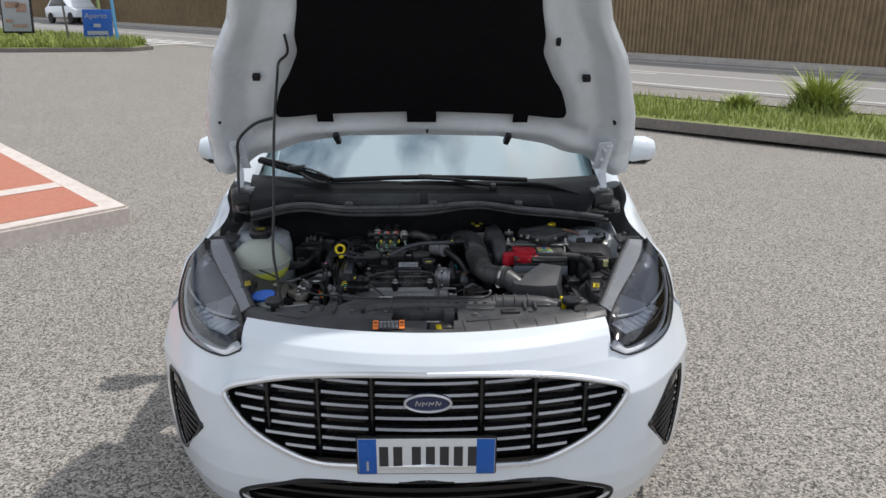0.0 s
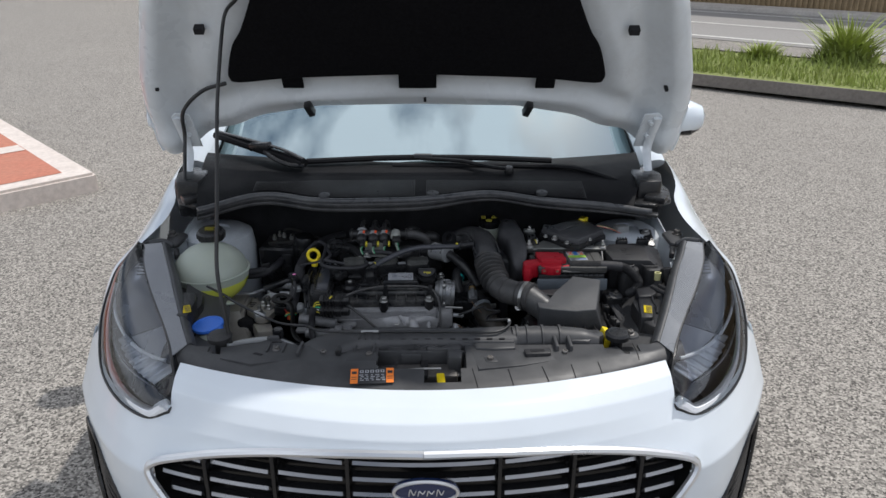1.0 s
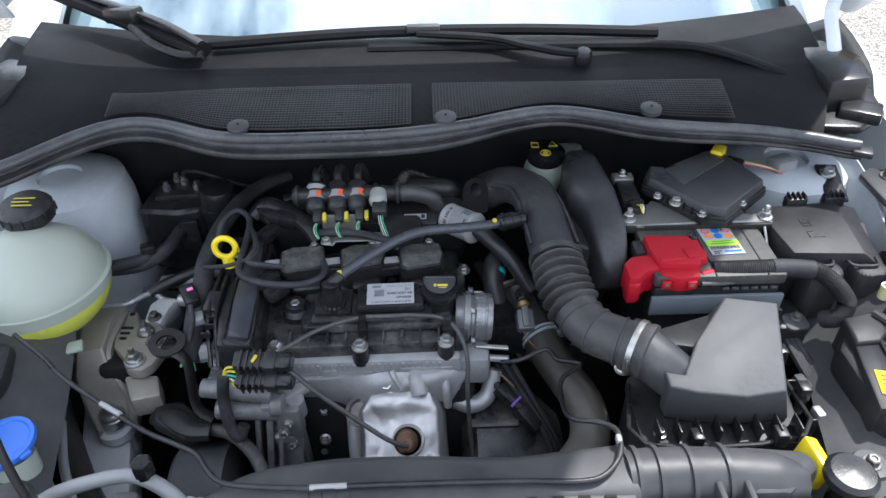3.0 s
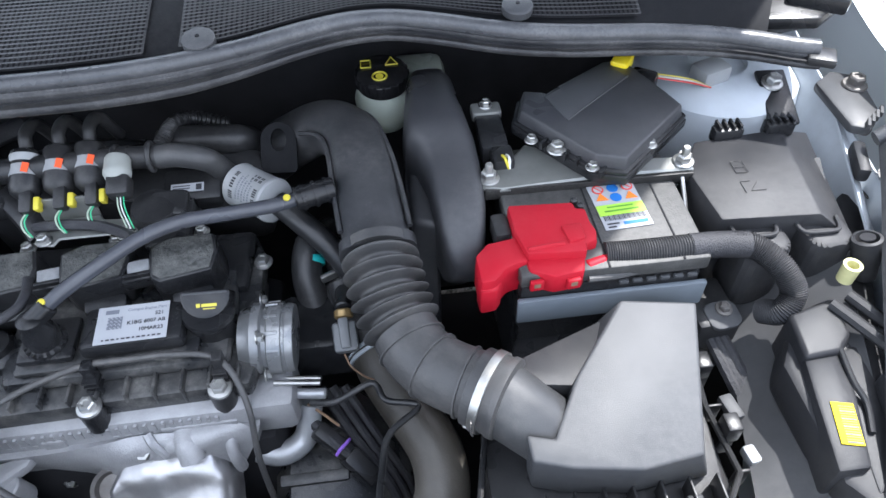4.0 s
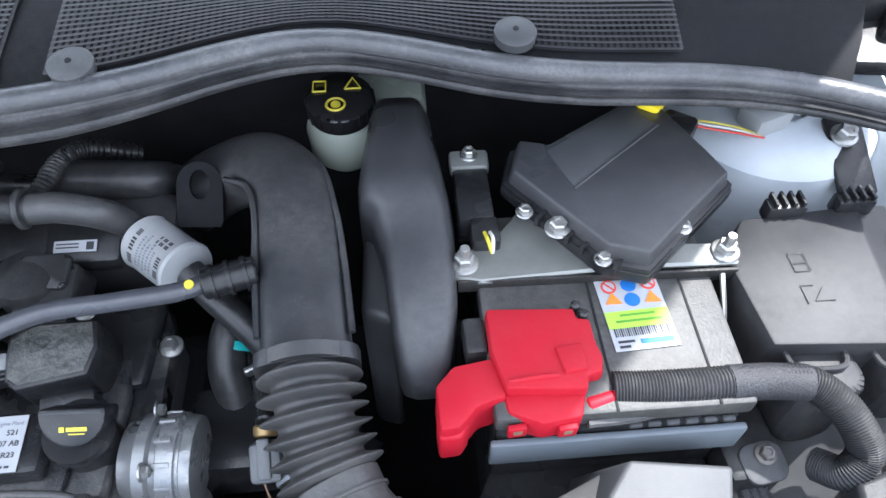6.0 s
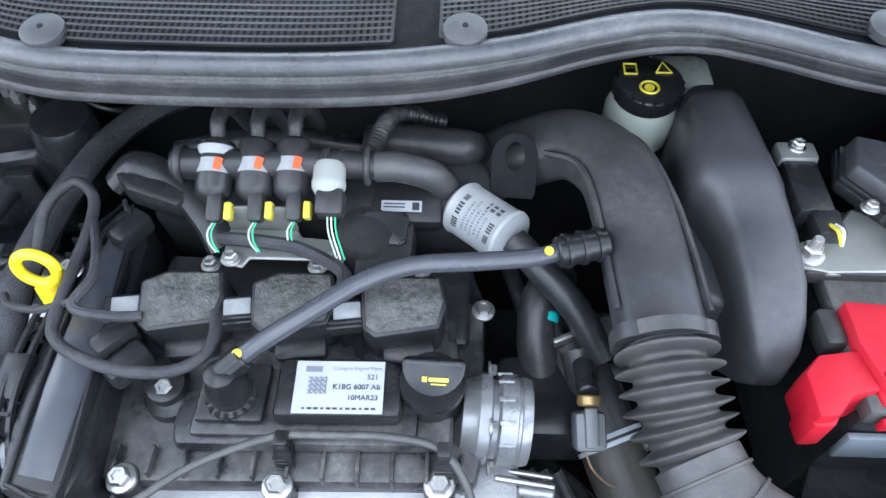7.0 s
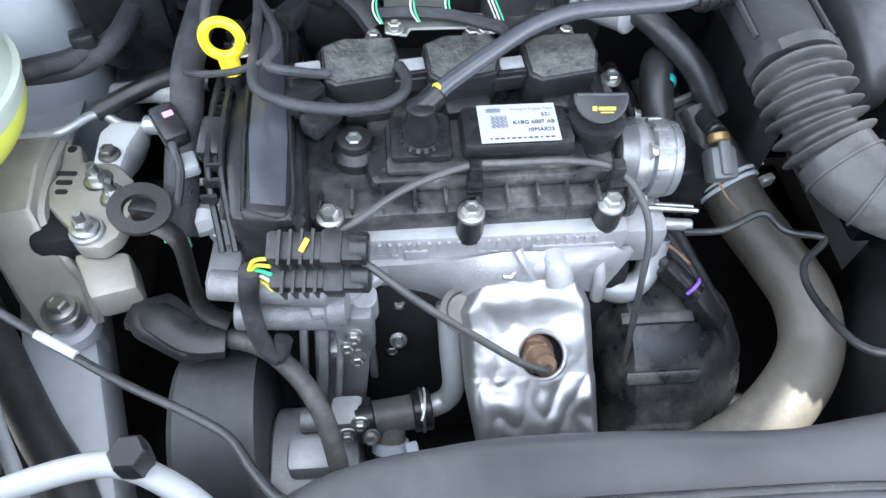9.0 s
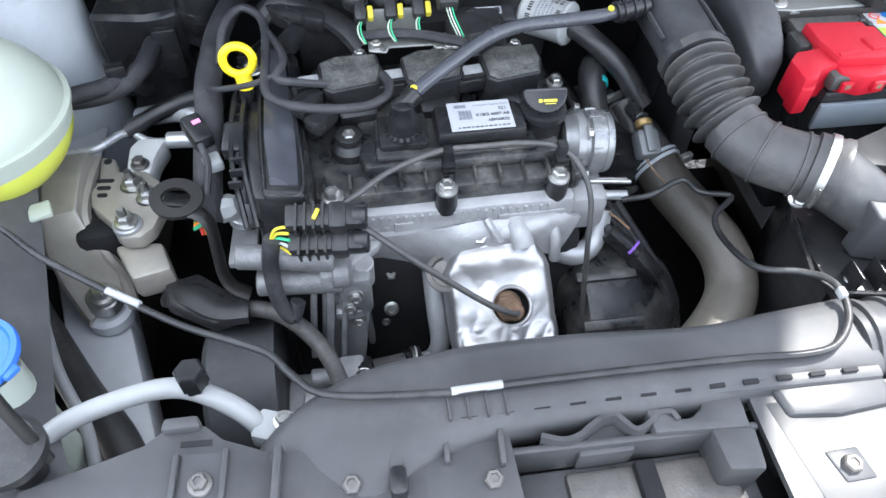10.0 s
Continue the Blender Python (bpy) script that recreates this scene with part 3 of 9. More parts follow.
# parked car far off by the wall
px, py = along(42, 1.9).x, along(42, 1.9).y
pz = ground_z(px, py)
far_car = thing("parked_car", (px, py, pz), "small white car parked by the far wall", "car")
turn = 140.3
m = pose(px, py, pz, 0, 0, turn)
prof = [(-2.0, 0.35), (-1.95, 0.8), (-1.2, 0.95), (-0.6, 1.42), (0.9, 1.45), (1.6, 1.0), (1.95, 0.9), (2.0, 0.35)]
part("body", prism(prof, -0.8, 0.8, 0.05, m @ pose(0, 0, 0, 90)), PAINT, far_car)
part("side_glass", prism([(-1.0, 1.0), (-0.55, 1.36), (0.85, 1.38), (1.35, 1.0)], -0.81, 0.81, 0.01, m @ pose(0, 0, 0, 90)), GLOSSB, far_car)
for wx in (-1.3, 1.25):
    for wy in (-0.75, 0.75):
        p, q = m @ Vector((wx, wy - 0.1, 0.32)), m @ Vector((wx, wy + 0.1, 0.32))
        wheel = part("wheel", cyl(p, q, 0.32, 24, bev=0.03), TYRE, far_car)

# ---- car body ----
car = thing("car", (0, 1.2, 0), "white hatchback with its bonnet propped open, parked on asphalt", "car")


def mirror_x(p, s):
    return Vector((p[0] * s, p[1], p[2]))


NOSE_Z = [0.14, 0.20, 0.28, 0.36, 0.44, 0.54, 0.64, 0.69, 0.72, 0.745, 0.762, 0.772]
NOSE_Y = [0.26, 0.17, 0.130, 0.112, 0.108, 0.112, 0.120, 0.128, 0.138, 0.158, 0.190, 0.233]


def nose(x, z):
    a = abs(x)
    return table(z, NOSE_Z, NOSE_Y) + table(z, [0.6, 0.72, 0.745, 0.772], [0.27, 0.47, 0.46, 0.42]) * x * x + table(z, [0.6, 0.72], [2.3, 2.1]) * max(0, a - 0.52) ** 2


def inside(x, z, loop):
    hit = False
    for i in range(len(loop)):
        (x0, z0), (x1, z1) = loop[i - 1], loop[i]
        if (z0 > z) != (z1 > z) and x < x0 + (z - z0) / (z1 - z0) * (x1 - x0):
            hit = not hit
    return hit


def both(half):
    return half + [(-x, z) for x, z in half[::-1]]


GRILLE = both([(0.0, 0.702), (0.16, 0.699), (0.32, 0.683), (0.458, 0.653), (0.547, 0.620), (0.52, 0.568), (0.47, 0.517), (0.40, 0.476), (0.306, 0.443), (0.20, 0.440), (0.0, 0.445)])[:-1]
FOG = [(0.775, 0.575), (0.72, 0.572), (0.65, 0.49), (0.645, 0.465), (0.735, 0.335), (0.765, 0.40), (0.782, 0.50)]
LOWER = both([(0.0, 0.388), (0.28, 0.378), (0.39, 0.357), (0.53, 0.292), (0.44, 0.22), (0.0, 0.20)])[:-1]
LAMP = [(0.510, 0.9), (0.512, 0.722), (0.535, 0.712), (0.58, 0.700), (0.65, 0.694), (0.735, 0.698), (0.776, 0.720), (0.792, 0.745), (0.800, 0.9)]


def fascia_keep(u, v):
    x, z = lerp(-0.83, 0.83, u), table(v, [0, 0.75, 1], [0.14, 0.68, 0.772])
    if inside(x, z, GRILLE) or inside(x, z, LOWER) or inside(abs(x), z, FOG) or inside(abs(x), z, LAMP):
        return False
    return z < 0.742 - max(0.0, abs(x) - 0.790) * 1.6 or abs(x) < 0.790


def fascia(u, v):
    x, z = lerp(-0.83, 0.83, u), table(v, [0, 0.75, 1], [0.14, 0.68, 0.772])
    return (x, nose(x, z), z)


bumper = part("bumper", grid(332, 160, fascia, fascia_keep), PAINT, car, "smooth white painted front bumper", 60)


def rim_of(loop, r, lift=0.0, s=1, squash=1.0):
    pts = [Vector((x * s, nose(x, z) - lift, z)) for x, z in loop]
    C = spline(pts + pts[:1], 8)
    return sweep(C, r, 8, raw=True, squash=squash)


grille = part("grille", grid(60, 30, lambda u, v: (lerp(-0.56, 0.56, u), max(nose(lerp(-0.56, 0.56, u), 0.6), nose(lerp(-0.56, 0.56, u), lerp(0.43, 0.71, v))) + 0.045, lerp(0.43, 0.71, v))), GLOSSB, car, "black slatted radiator grille in a chrome surround")
part("chrome_surround", rim_of(GRILLE, 0.0085, 0.008), CHROME, grille, "bright chrome surround")


def span(z, loop):
    xs = [x0 + (z - z0) / (z1 - z0) * (x1 - x0) for (x0, z0), (x1, z1) in zip(loop, loop[1:] + loop[:1]) if (z0 > z) != (z1 > z)]
    return min(xs), max(xs)


for k in range(7):
    z = 0.672 - k * 0.0325
    a, b = span(z, GRILLE)
    bm = bmesh.new()
    cuts = [x for x in (-0.43, -0.29, -0.145, 0.145, 0.29, 0.43) if a + 0.03 < x < b - 0.03]
    edges = [a + 0.008] + cuts + [b - 0.008]
    for e0, e1 in zip(edges, edges[1:]):
        merge(bm, grid(14, 1, lambda u, v: (lerp(e0 + 0.006, e1 - 0.006, u), nose(lerp(e0, e1, u), z) + 0.012 + 0.018 * v, z + 0.004 * v), thick=0.010))
    part("slat", bm, GLOSSB, grille)
    bm = bmesh.new()
    for e0, e1 in zip(edges, edges[1:]):
        merge(bm, grid(10, 1, lambda u, v: (lerp(e0 + 0.010, e1 - 0.010, u), nose(lerp(e0, e1, u), z) + 0.0070 + 0.004 * v, z - 0.0035 + 0.0062 * v), thick=0.003))
    part("slat_trim", bm, CHROME_D, grille, "thin chrome strip")
for x in (-0.43, -0.29, -0.145, 0.145, 0.29, 0.43):
    zs = [z for z in (0.44 + i * 0.004 for i in range(66)) if inside(x, z, GRILLE)]
    part("upright", box((x, nose(x, 0.58) + 0.03, (zs[0] + zs[-1]) / 2), (0.008, 0.03, zs[-1] - zs[0]), (0, 0, 0), 0.002), GLOSSB, grille)
badge = part("badge", lathe((0.004, 0.122, 0.628), (0, -1, 0), [(0.062, 0), (0.064, 0.006), (0.058, 0.011), (0.02, 0.013)], 40, squash=0.40), BADGE, car, "dark blue oval badge in a chrome ring")
bm = bmesh.new()
sweep([(0.004 + 0.060 * math.cos(i / 40 * 6.2832), 0.110, 0.628 + 0.0245 * math.sin(i / 40 * 6.2832)) for i in range(41)], 0.0035, 8, raw=True, bm=bm)
part("badge_ring", bm, CHROME, badge)
bm = bmesh.new()
for dx, a in ((-0.026, 1.2), (-0.009, 0.6), (0.008, 0.6), (0.026, 1.2)):
    sweep([(0.004 + dx - 0.006, 0.1085, 0.621), (0.004 + dx - 0.003, 0.1085, 0.628 + 0.006 * a), (0.004 + dx + 0.003, 0.1085, 0.628 - 0.004 * a), (0.004 + dx + 0.008, 0.1085, 0.633)], 0.0012, 6, 6, bm)
part("badge_script", bm, CHROME, badge)

plate = part("number_plate", box((0.0, 0.104, 0.478), (0.372, 0.012, 0.120), (3, 0, 0), 0.008), GLOSSB, car, "white number plate with blue end bands")
part("plate_face", box((0.0, 0.0975, 0.478), (0.362, 0.002, 0.110), (3, 0, 0), 0.0008), PLATE_W, plate)
for x in (-0.156, 0.156):
    part("blue_band", box((x, 0.0965, 0.478), (0.048, 0.002, 0.109), (3, 0, 0), 0.0008), PLATE_B, plate)
for k in range(7):
    bars((0, 0.0958, 0.478), (93, 0, 0), [(-0.113 + k * 0.037 + (0.012 if k > 1 else 0), 0, 0.024, 0.062)], INK, plate, "registration_bar")
bars((0, 0.0950, 0.478), (93, 0, 0), [(-0.156, -0.03, 0.006, 0.03)], LABEL, plate)

part("lower_intake", grid(40, 10, lambda u, v: (lerp(-0.52, 0.52, u), nose(lerp(-0.52, 0.52, u), 0.35) + 0.06, lerp(0.21, 0.41, v))), GLOSSB, car, "black lower air intake")
bm = rim_of(LOWER, 0.008, -0.004)
part("intake_edge", bm, BLACK, car)
for k in range(3):
    z = 0.28 + k * 0.035
    a, b = span(z, LOWER)
    part("intake_slat", grid(30, 1, lambda u, v: (lerp(a, b, u), nose(lerp(a, b, u), z) + 0.02 + 0.02 * v, z), thick=0.008), GLOSSB, car)
for s in (-1, 1):
    fog = part("side_vent", grid(16, 16, lambda u, v: (s * lerp(0.66, 0.80, u), nose(lerp(0.66, 0.80, u), 0.45) + 0.045, lerp(0.29, 0.58, v))), GLOSSB, car, "black louvred corner vent")
    part("vent_edge", rim_of(FOG, 0.007, -0.002, s), GLOSSB, fog)
    for k in range(7):
        z = 0.50 - k * 0.021
        x0, x1 = span(z, FOG)
        part("louvre", sweep([(s * lerp(x0 + 0.006, x1 - 0.004, i / 6), nose(lerp(x0, x1, i / 6), z) + 0.012, z + 0.012 * (i / 6)) for i in range(7)], 0.004, 6, raw=True), BLACK, fog)

# head lamps: an inner and an outer edge run from the nose to the rear tip
LI = [(0.503, 0.268, 0.722), (0.514, 0.308, 0.752), (0.530, 0.350, 0.780), (0.565, 0.425, 0.798), (0.610, 0.505, 0.816), (0.660, 0.595, 0.835), (0.705, 0.690, 0.853), (0.732, 0.775, 0.866)]
LO = [(x, nose(x, z) - 0.002, z) for x, z in ((0.512, 0.712), (0.570, 0.690), (0.660, 0.684), (0.742, 0.690), (0.790, 0.738))] + [(0.793, 0.676, 0.795), (0.780, 0.724, 0.833), (0.742, 0.782, 0.867)]


def lamp_sheet(s, sink, swell):
    A, B = spline(LI, 6), spline(LO, 6)
    def fn(u, v):
        i = u * (len(A) - 1)
        k = min(int(i), len(A) - 2)
        a, b = A[k].lerp(A[k + 1], i - k), B[k].lerp(B[k + 1], i - k)
        p = a.lerp(b, v)
        n = Vector((0.35, -0.6, 0.72)).normalized()
        p = p + n * (swell * 4 * v * (1 - v) - sink)
        return (p.x * s, p.y, p.z)
    return fn


for s in (-1, 1):
    def bowl(u, v):
        k = max(abs(2 * v - 1), abs(2 * u - 1))
        return lamp_sheet(s, 0.0015 + 0.052 * (1 - k ** 9), 0.0)(u, v)
    lamp = part("headlight", grid(48, 30, bowl, thick=0.003), HL_IN, car, "swept-back headlight with a clear lens")
    part("lens", grid(50, 20, lamp_sheet(s, 0.0, 0.020)), LENS, lamp, "clear plastic lens", 80)
    f, g = lamp_sheet(s, 0.006, 0.012), lamp_sheet(s, 0.018, 0.012)
    brow = lambda u: lerp(0.14, 0.92, min(1.0, max(0.0, (u - 0.31) / 0.36)) ** 0.85)
    low = lambda u: lerp(0.50, 0.93, min(1.0, max(0.0, (u - 0.25) / 0.33)))
    part("light_guide", sweep([f(0.035 + 0.021 * i, min(0.86, 0.52 + 0.10 * i)) for i in range(34)], lambda u: 0.0135 - 0.0085 * min(1.0, u * 1.6), 8, raw=True), LEDW, lamp, "white daytime light strip along the lower edge")
    part("chrome_edge", sweep([lamp_sheet(s, 0.003, 0.004)(0.04 + 0.02 * i, 0.965) for i in range(42)], 0.0026, 8, raw=True), CHROME, lamp)
    part("brow_strip", sweep([g(0.31 + 0.009 * i, brow(0.31 + 0.009 * i)) for i in range(18)], 0.0046, 8, raw=True), LEDW, lamp, "silvery curved strip")
    part("brow_strip", sweep([g(0.50 + 0.009 * i, brow(0.49 + 0.009 * i) + 0.03) for i in range(20)], 0.0038, 8, raw=True), LEDW, lamp, "silvery curved strip")
    part("reflector_panel", grid(20, 8, lambda u, v: lamp_sheet(s, 0.024, 0.006)(lerp(0.33, 0.50, u), lerp(0.03, brow(lerp(0.33, 0.50, u)) - 0.03, v)), thick=0.003), HL_SILVER, lamp, "satin silver reflector panel")
    part("rear_panel", grid(30, 8, lambda u, v: lamp_sheet(s, 0.030, 0.006)(lerp(0.51, 0.97, u), lerp(0.03, brow(lerp(0.51, 0.97, u)) - 0.03, v)), thick=0.003), HL_REAR, lamp, "smoky upper trim inside the lens")
    part("reflector_bowl", grid(60, 6, lambda u, v: lamp_sheet(s, 0.034 + 0.0035 * math.sin(u * 50), 0.006)(lerp(0.275, 0.52, u), lerp(brow(lerp(0.275, 0.52, u)) + 0.03, low(lerp(0.275, 0.52, u)) - 0.02, v)), thick=0.003), HL_SILVER, lamp, "ribbed silver reflector")
    part("lower_strip", sweep([g(0.25 + 0.018 * i, low(0.25 + 0.018 * i)) for i in range(19)], 0.0018, 6, raw=True), CHROME, lamp)
    part("lower_panel", grid(24, 5, lambda u, v: lamp_sheet(s, 0.026 + 0.014 * v, 0.006)(lerp(0.10, 0.56, u), lerp(low(lerp(0.10, 0.56, u)) + 0.01, 0.985, v)), thick=0.003), HL_LOW, lamp, "gloss black lower trim")
    for k in range(5):
        part("trim_louvre", sweep([lamp_sheet(s, 0.024, 0.006)(0.80 + 0.022 * k, 0.12), lamp_sheet(s, 0.024, 0.006)(0.80 + 0.022 * k, 0.45)], 0.0022, 6, 3), HL_IN, lamp)
    edge = spline(LI[2:], 6)
    inner_e = spline([(0.516, 0.405, 0.777), (0.552, 0.478, 0.799), (0.592, 0.565, 0.820), (0.632, 0.655, 0.838), (0.668, 0.730, 0.851), (0.698, 0.797, 0.862)], 6)
    def strip_pt(u, v, w=0.0):
        i = u * (len(edge) - 1)
        k = min(int(i), len(edge) - 2)
        p = inner_e[k].lerp(inner_e[k + 1], i - k).lerp(edge[k].lerp(edge[k + 1], i - k), v)
        return (p.x * s, p.y, p.z + 0.003 + w)
    part("inner_trim", grid(160, 6, lambda u, v: strip_pt(u, v, 0.0006 * math.sin(u * 500)), thick=0.004), STRIP, lamp, "pale ribbed inner strip")
    part("strip_frame", grid(40, 6, lambda u, v: (strip_pt(u, 0)[0] - s * lerp(0.001, 0.019, v), strip_pt(u, 0)[1] + 0.010 * v, strip_pt(u, 0)[2] + 0.004 * math.sin(v * 3.14) - 0.020 * v * v), thick=0.004), GREYPL2, lamp, "grey plastic border")
    part("frame_end", sweep([(s * 0.676, 0.812, 0.850), (s * 0.700, 0.812, 0.862), (s * 0.730, 0.792, 0.866)], 0.008, 10), GREYPL2, lamp)
    part("tip_cap", box((s * 0.722, 0.800, 0.858), (0.034, 0.024, 0.012), (10, 0, -20 * s), 0.004), BLACK, lamp)
    ring = [Vector(lamp_sheet(s, -0.0005, 0.0)(i / 30, 0)) for i in range(31)] + [Vector(lamp_sheet(s, -0.0005, 0.0)(1 - i / 30, 1)) for i in range(31)]
    part("seal", sweep(ring + ring[:1], 0.0030, 6, raw=True), RUBBER, lamp)

# wings: from the lamp's outer edge back to the screen, and down the side
for s in (-1, 1):
    W_IN = [(0.792, nose(0.790, 0.740) - 0.002, 0.740), (0.796, 0.678, 0.796), (0.783, 0.726, 0.834), (0.745, 0.785, 0.868), (0.730, 0.87, 0.881), (0.728, 0.95, 0.890), (0.740, 1.05, 0.905), (0.775, 1.16, 0.93), (0.80, 1.40, 0.95), (0.80, 1.9, 0.95), (0.80, 3.2, 0.96)]
    W_MID = [(0.816, nose(0.816, 0.700) - 0.003, 0.700), (0.826, 0.715, 0.752), (0.827, 0.76, 0.780), (0.821, 0.815, 0.80), (0.815, 0.88, 0.822), (0.814, 0.96, 0.84), (0.817, 1.06, 0.855), (0.822, 1.16, 0.87), (0.835, 1.40, 0.88), (0.845, 1.9, 0.88), (0.835, 3.2, 0.90)]
    A, B = spline(W_IN, 6), spline(W_MID, 6)
    def wing_fn(u, v):
        i = u * (len(A) - 1)
        k = min(int(i), len(A) - 2)
        a, b = A[k].lerp(A[k + 1], i - k), B[k].lerp(B[k + 1], i - k)
        if v <= 0.4:
            p = a.lerp(b, v / 0.4)
            p.z += 0.014 * math.sin(v / 0.4 * math.pi) * min(1.0, u * 12)
        else:
            t = (v - 0.4) / 0.6
            p = Vector((b.x + 0.022 * math.sin(t * math.pi), b.y, lerp(b.z, 0.22, t)))
        return (p.x * s, p.y, p.z)
    part("wing", grid(36, 20, wing_fn, lambda u, v: ((wing_fn(u, v)[1] - 0.88) ** 2 + (wing_fn(u, v)[2] - 0.32) ** 2) > 0.34 ** 2), PAINT, car, "white painted front wing and body side", 60)
    # corner between bumper and wing
    part("bumper_corner", grid(10, 24, lambda u, v: (s * lerp(0.83, 0.838, u), lerp(nose(0.83, lerp(0.16, 0.70, v)), 0.80, u), lerp(0.16, 0.70, v)), lambda u, v: (lerp(0.62, 0.8, u) - 0.88) ** 2 + (lerp(0.16, 0.7, v) - 0.32) ** 2 > 0.34 ** 2), PAINT, car)
    wheel = part("wheel", lathe((s * 0.55, 0.92, 0.30), (s, 0, 0), [(0.20, 0), (0.28, 0.0), (0.298, 0.03), (0.30, 0.1), (0.298, 0.17), (0.28, 0.2), (0.20, 0.2)], 40), TYRE, car, "black tyre on a silver wheel")
    part("rim", lathe((s * 0.72, 0.92, 0.30), (s, 0, 0), [(0.2, 0), (0.2, 0.025), (0.185, 0.03), (0.06, 0.012), (0.03, 0.03)], 30), ALU_S, wheel)
    rear = part("wheel", lathe((s * 0.62, 3.40, 0.30), (s, 0, 0), [(0.20, 0), (0.28, 0.0), (0.298, 0.03), (0.30, 0.1), (0.298, 0.17), (0.28, 0.2), (0.20, 0.2)], 40), TYRE, car, "black tyre on a silver wheel")
    # door mirror
    mirror = part("door_mirror", lathe((s * 0.86, 1.70, 1.015), (s, -0.10, 0.06), [(0.02, 0.0), (0.060, 0.02), (0.074, 0.07), (0.072, 0.13), (0.05, 0.17), (0.015, 0.185)], 24, squash=0.85), PAINT, car, "white door mirror with a black underside")
    part("mirror_base", lathe((s * 0.85, 1.70, 0.970), (s, -0.1, 0.08), [(0.03, 0.0), (0.045, 0.04), (0.055, 0.14), (0.02, 0.175)], 20, squash=0.5), BLACK, mirror)
    part("mirror_arm", box((s * 0.83, 1.72, 0.970), (0.10, 0.06, 0.04), (0, 0, 0), 0.01), BLACK, mirror)

# cabin: windscreen, pillars and roof
def cabin(u, v):
    t = (u - 0.5) * 2
    y = lerp(1.155, 2.0, v) + 0.03 * t * t * (1 - v)
    z = lerp(0.985, 1.43, v) + 0.085 * math.sin(v * math.pi) - 0.03 * t * t
    return (t * lerp(0.69, 0.55, v), y + 0.16 * t * t, z)


part("windscreen", grid(30, 16, cabin, thick=0.004), GLASS, car, "sloping windscreen reflecting sky and clouds", 80)
for s in (-1, 1):
    part("pillar", sweep([(s * 0.745, 1.30, 0.94), (s * 0.70, 1.45, 1.08), (s * 0.62, 1.85, 1.30), (s * 0.575, 2.16, 1.40)], 0.045, 10, squash=0.7), PAINT, car)
    part("side_window", grid(10, 6, lambda u, v: (s * lerp(0.78, 0.60, v), lerp(lerp(1.55, 3.1, u), lerp(2.15, 2.9, u), v), lerp(0.95, 1.38, v)), thick=0.004), GLOSSB, car)
part("roof", grid(12, 12, lambda u, v: (lerp(-0.60, 0.60, u), lerp(2.0, 3.6, v), 1.42 + 0.05 * math.sin(v * 2.2) - 0.10 * (2 * u - 1) ** 2 * 0.5 - 0.10 * v * v), thick=0.02), PAINT, car)
part("tail", grid(16, 16, lambda u, v: ((2 * u - 1) * table(v, [0, 0.62, 1], [0.835, 0.80, 0.60]), lerp(3.95, 3.58, v) - 0.05 * (2 * u - 1) ** 2, lerp(0.22, 1.36, v) - 0.02 * (2 * u - 1) ** 2 * v), thick=0.02), PAINT, car, "white tailgate and rear bumper")
for s in (-1, 1):
    part("rear_quarter", grid(14, 12, lambda u, v: (s * (lerp(0.835, lerp(0.80, 0.835, 1 - v), u) + 0.02 * math.sin(v * math.pi)), lerp(3.17, lerp(3.90, 3.70, v), u), lerp(0.22, 0.955, v)), lambda u, v: (lerp(3.17, 3.9, u) - 3.40) ** 2 + (lerp(0.22, 0.955, v) - 0.32) ** 2 > 0.34 ** 2, thick=0.01), PAINT, car, "white rear side panel")
    part("rear_pillar", grid(10, 10, lambda u, v: (s * lerp(0.80, 0.60, v), lerp(lerp(3.08, 2.88, v), lerp(3.72, 3.55, v), u), lerp(0.95, 1.375 - 0.04 * u, v)), thick=0.02), PAINT, car)
part("dashboard", box((0, 1.62, 0.93), (1.3, 0.55, 0.12), (12, 0, 0), 0.04), BLACK, car)
part("cabin_floor", box((0, 2.5, 0.30), (1.5, 2.6, 0.06), bev=0.01), CAVITY_SHADE, car)

# bonnet, raised: u across, v up its sloping plane, w out of its inner face towards the engine
HO, HV, HW = Vector((-0.022, 1.104, 1.176)), Vector((0, -0.523, 0.852)), Vector((0, -0.852, -0.523))


def hood(u, v, w=0.0):
    return HO + Vector((u, 0, 0)) + HV * v + HW * w


def hood_side(v):
    return table(v, [-0.18, -0.14, 0.0, 0.10, 0.33, 0.46, 0.55, 0.75, 0.88], [0.792, 0.803, 0.803, 0.785, 0.705, 0.628, 0.600, 0.595, 0.585])


def hood_low(u):
    return table(abs(u), [0, 0.28, 0.45, 0.49, 0.60, 0.66, 0.71, 0.80], [0.0, -0.006, -0.04, -0.052, -0.10, -0.148, -0.178, -0.200])


def hood_top(u):
    return 0.96 - 0.25 * u * u


bonnet = part("bonnet", grid(40, 30, lambda a, b: hood((2 * a - 1) * hood_side(lerp(-0.16, 0.88, b)), lerp(hood_low((2 * a - 1) * 0.79), hood_top((2 * a - 1) * 0.5), b), -0.035 - 0.05 * math.sin(b * 2.6) + 0.03 * (2 * a - 1) ** 2), thick=0.0015), PAINT, car, "raised white bonnet with its bare inner frame showing", 60)


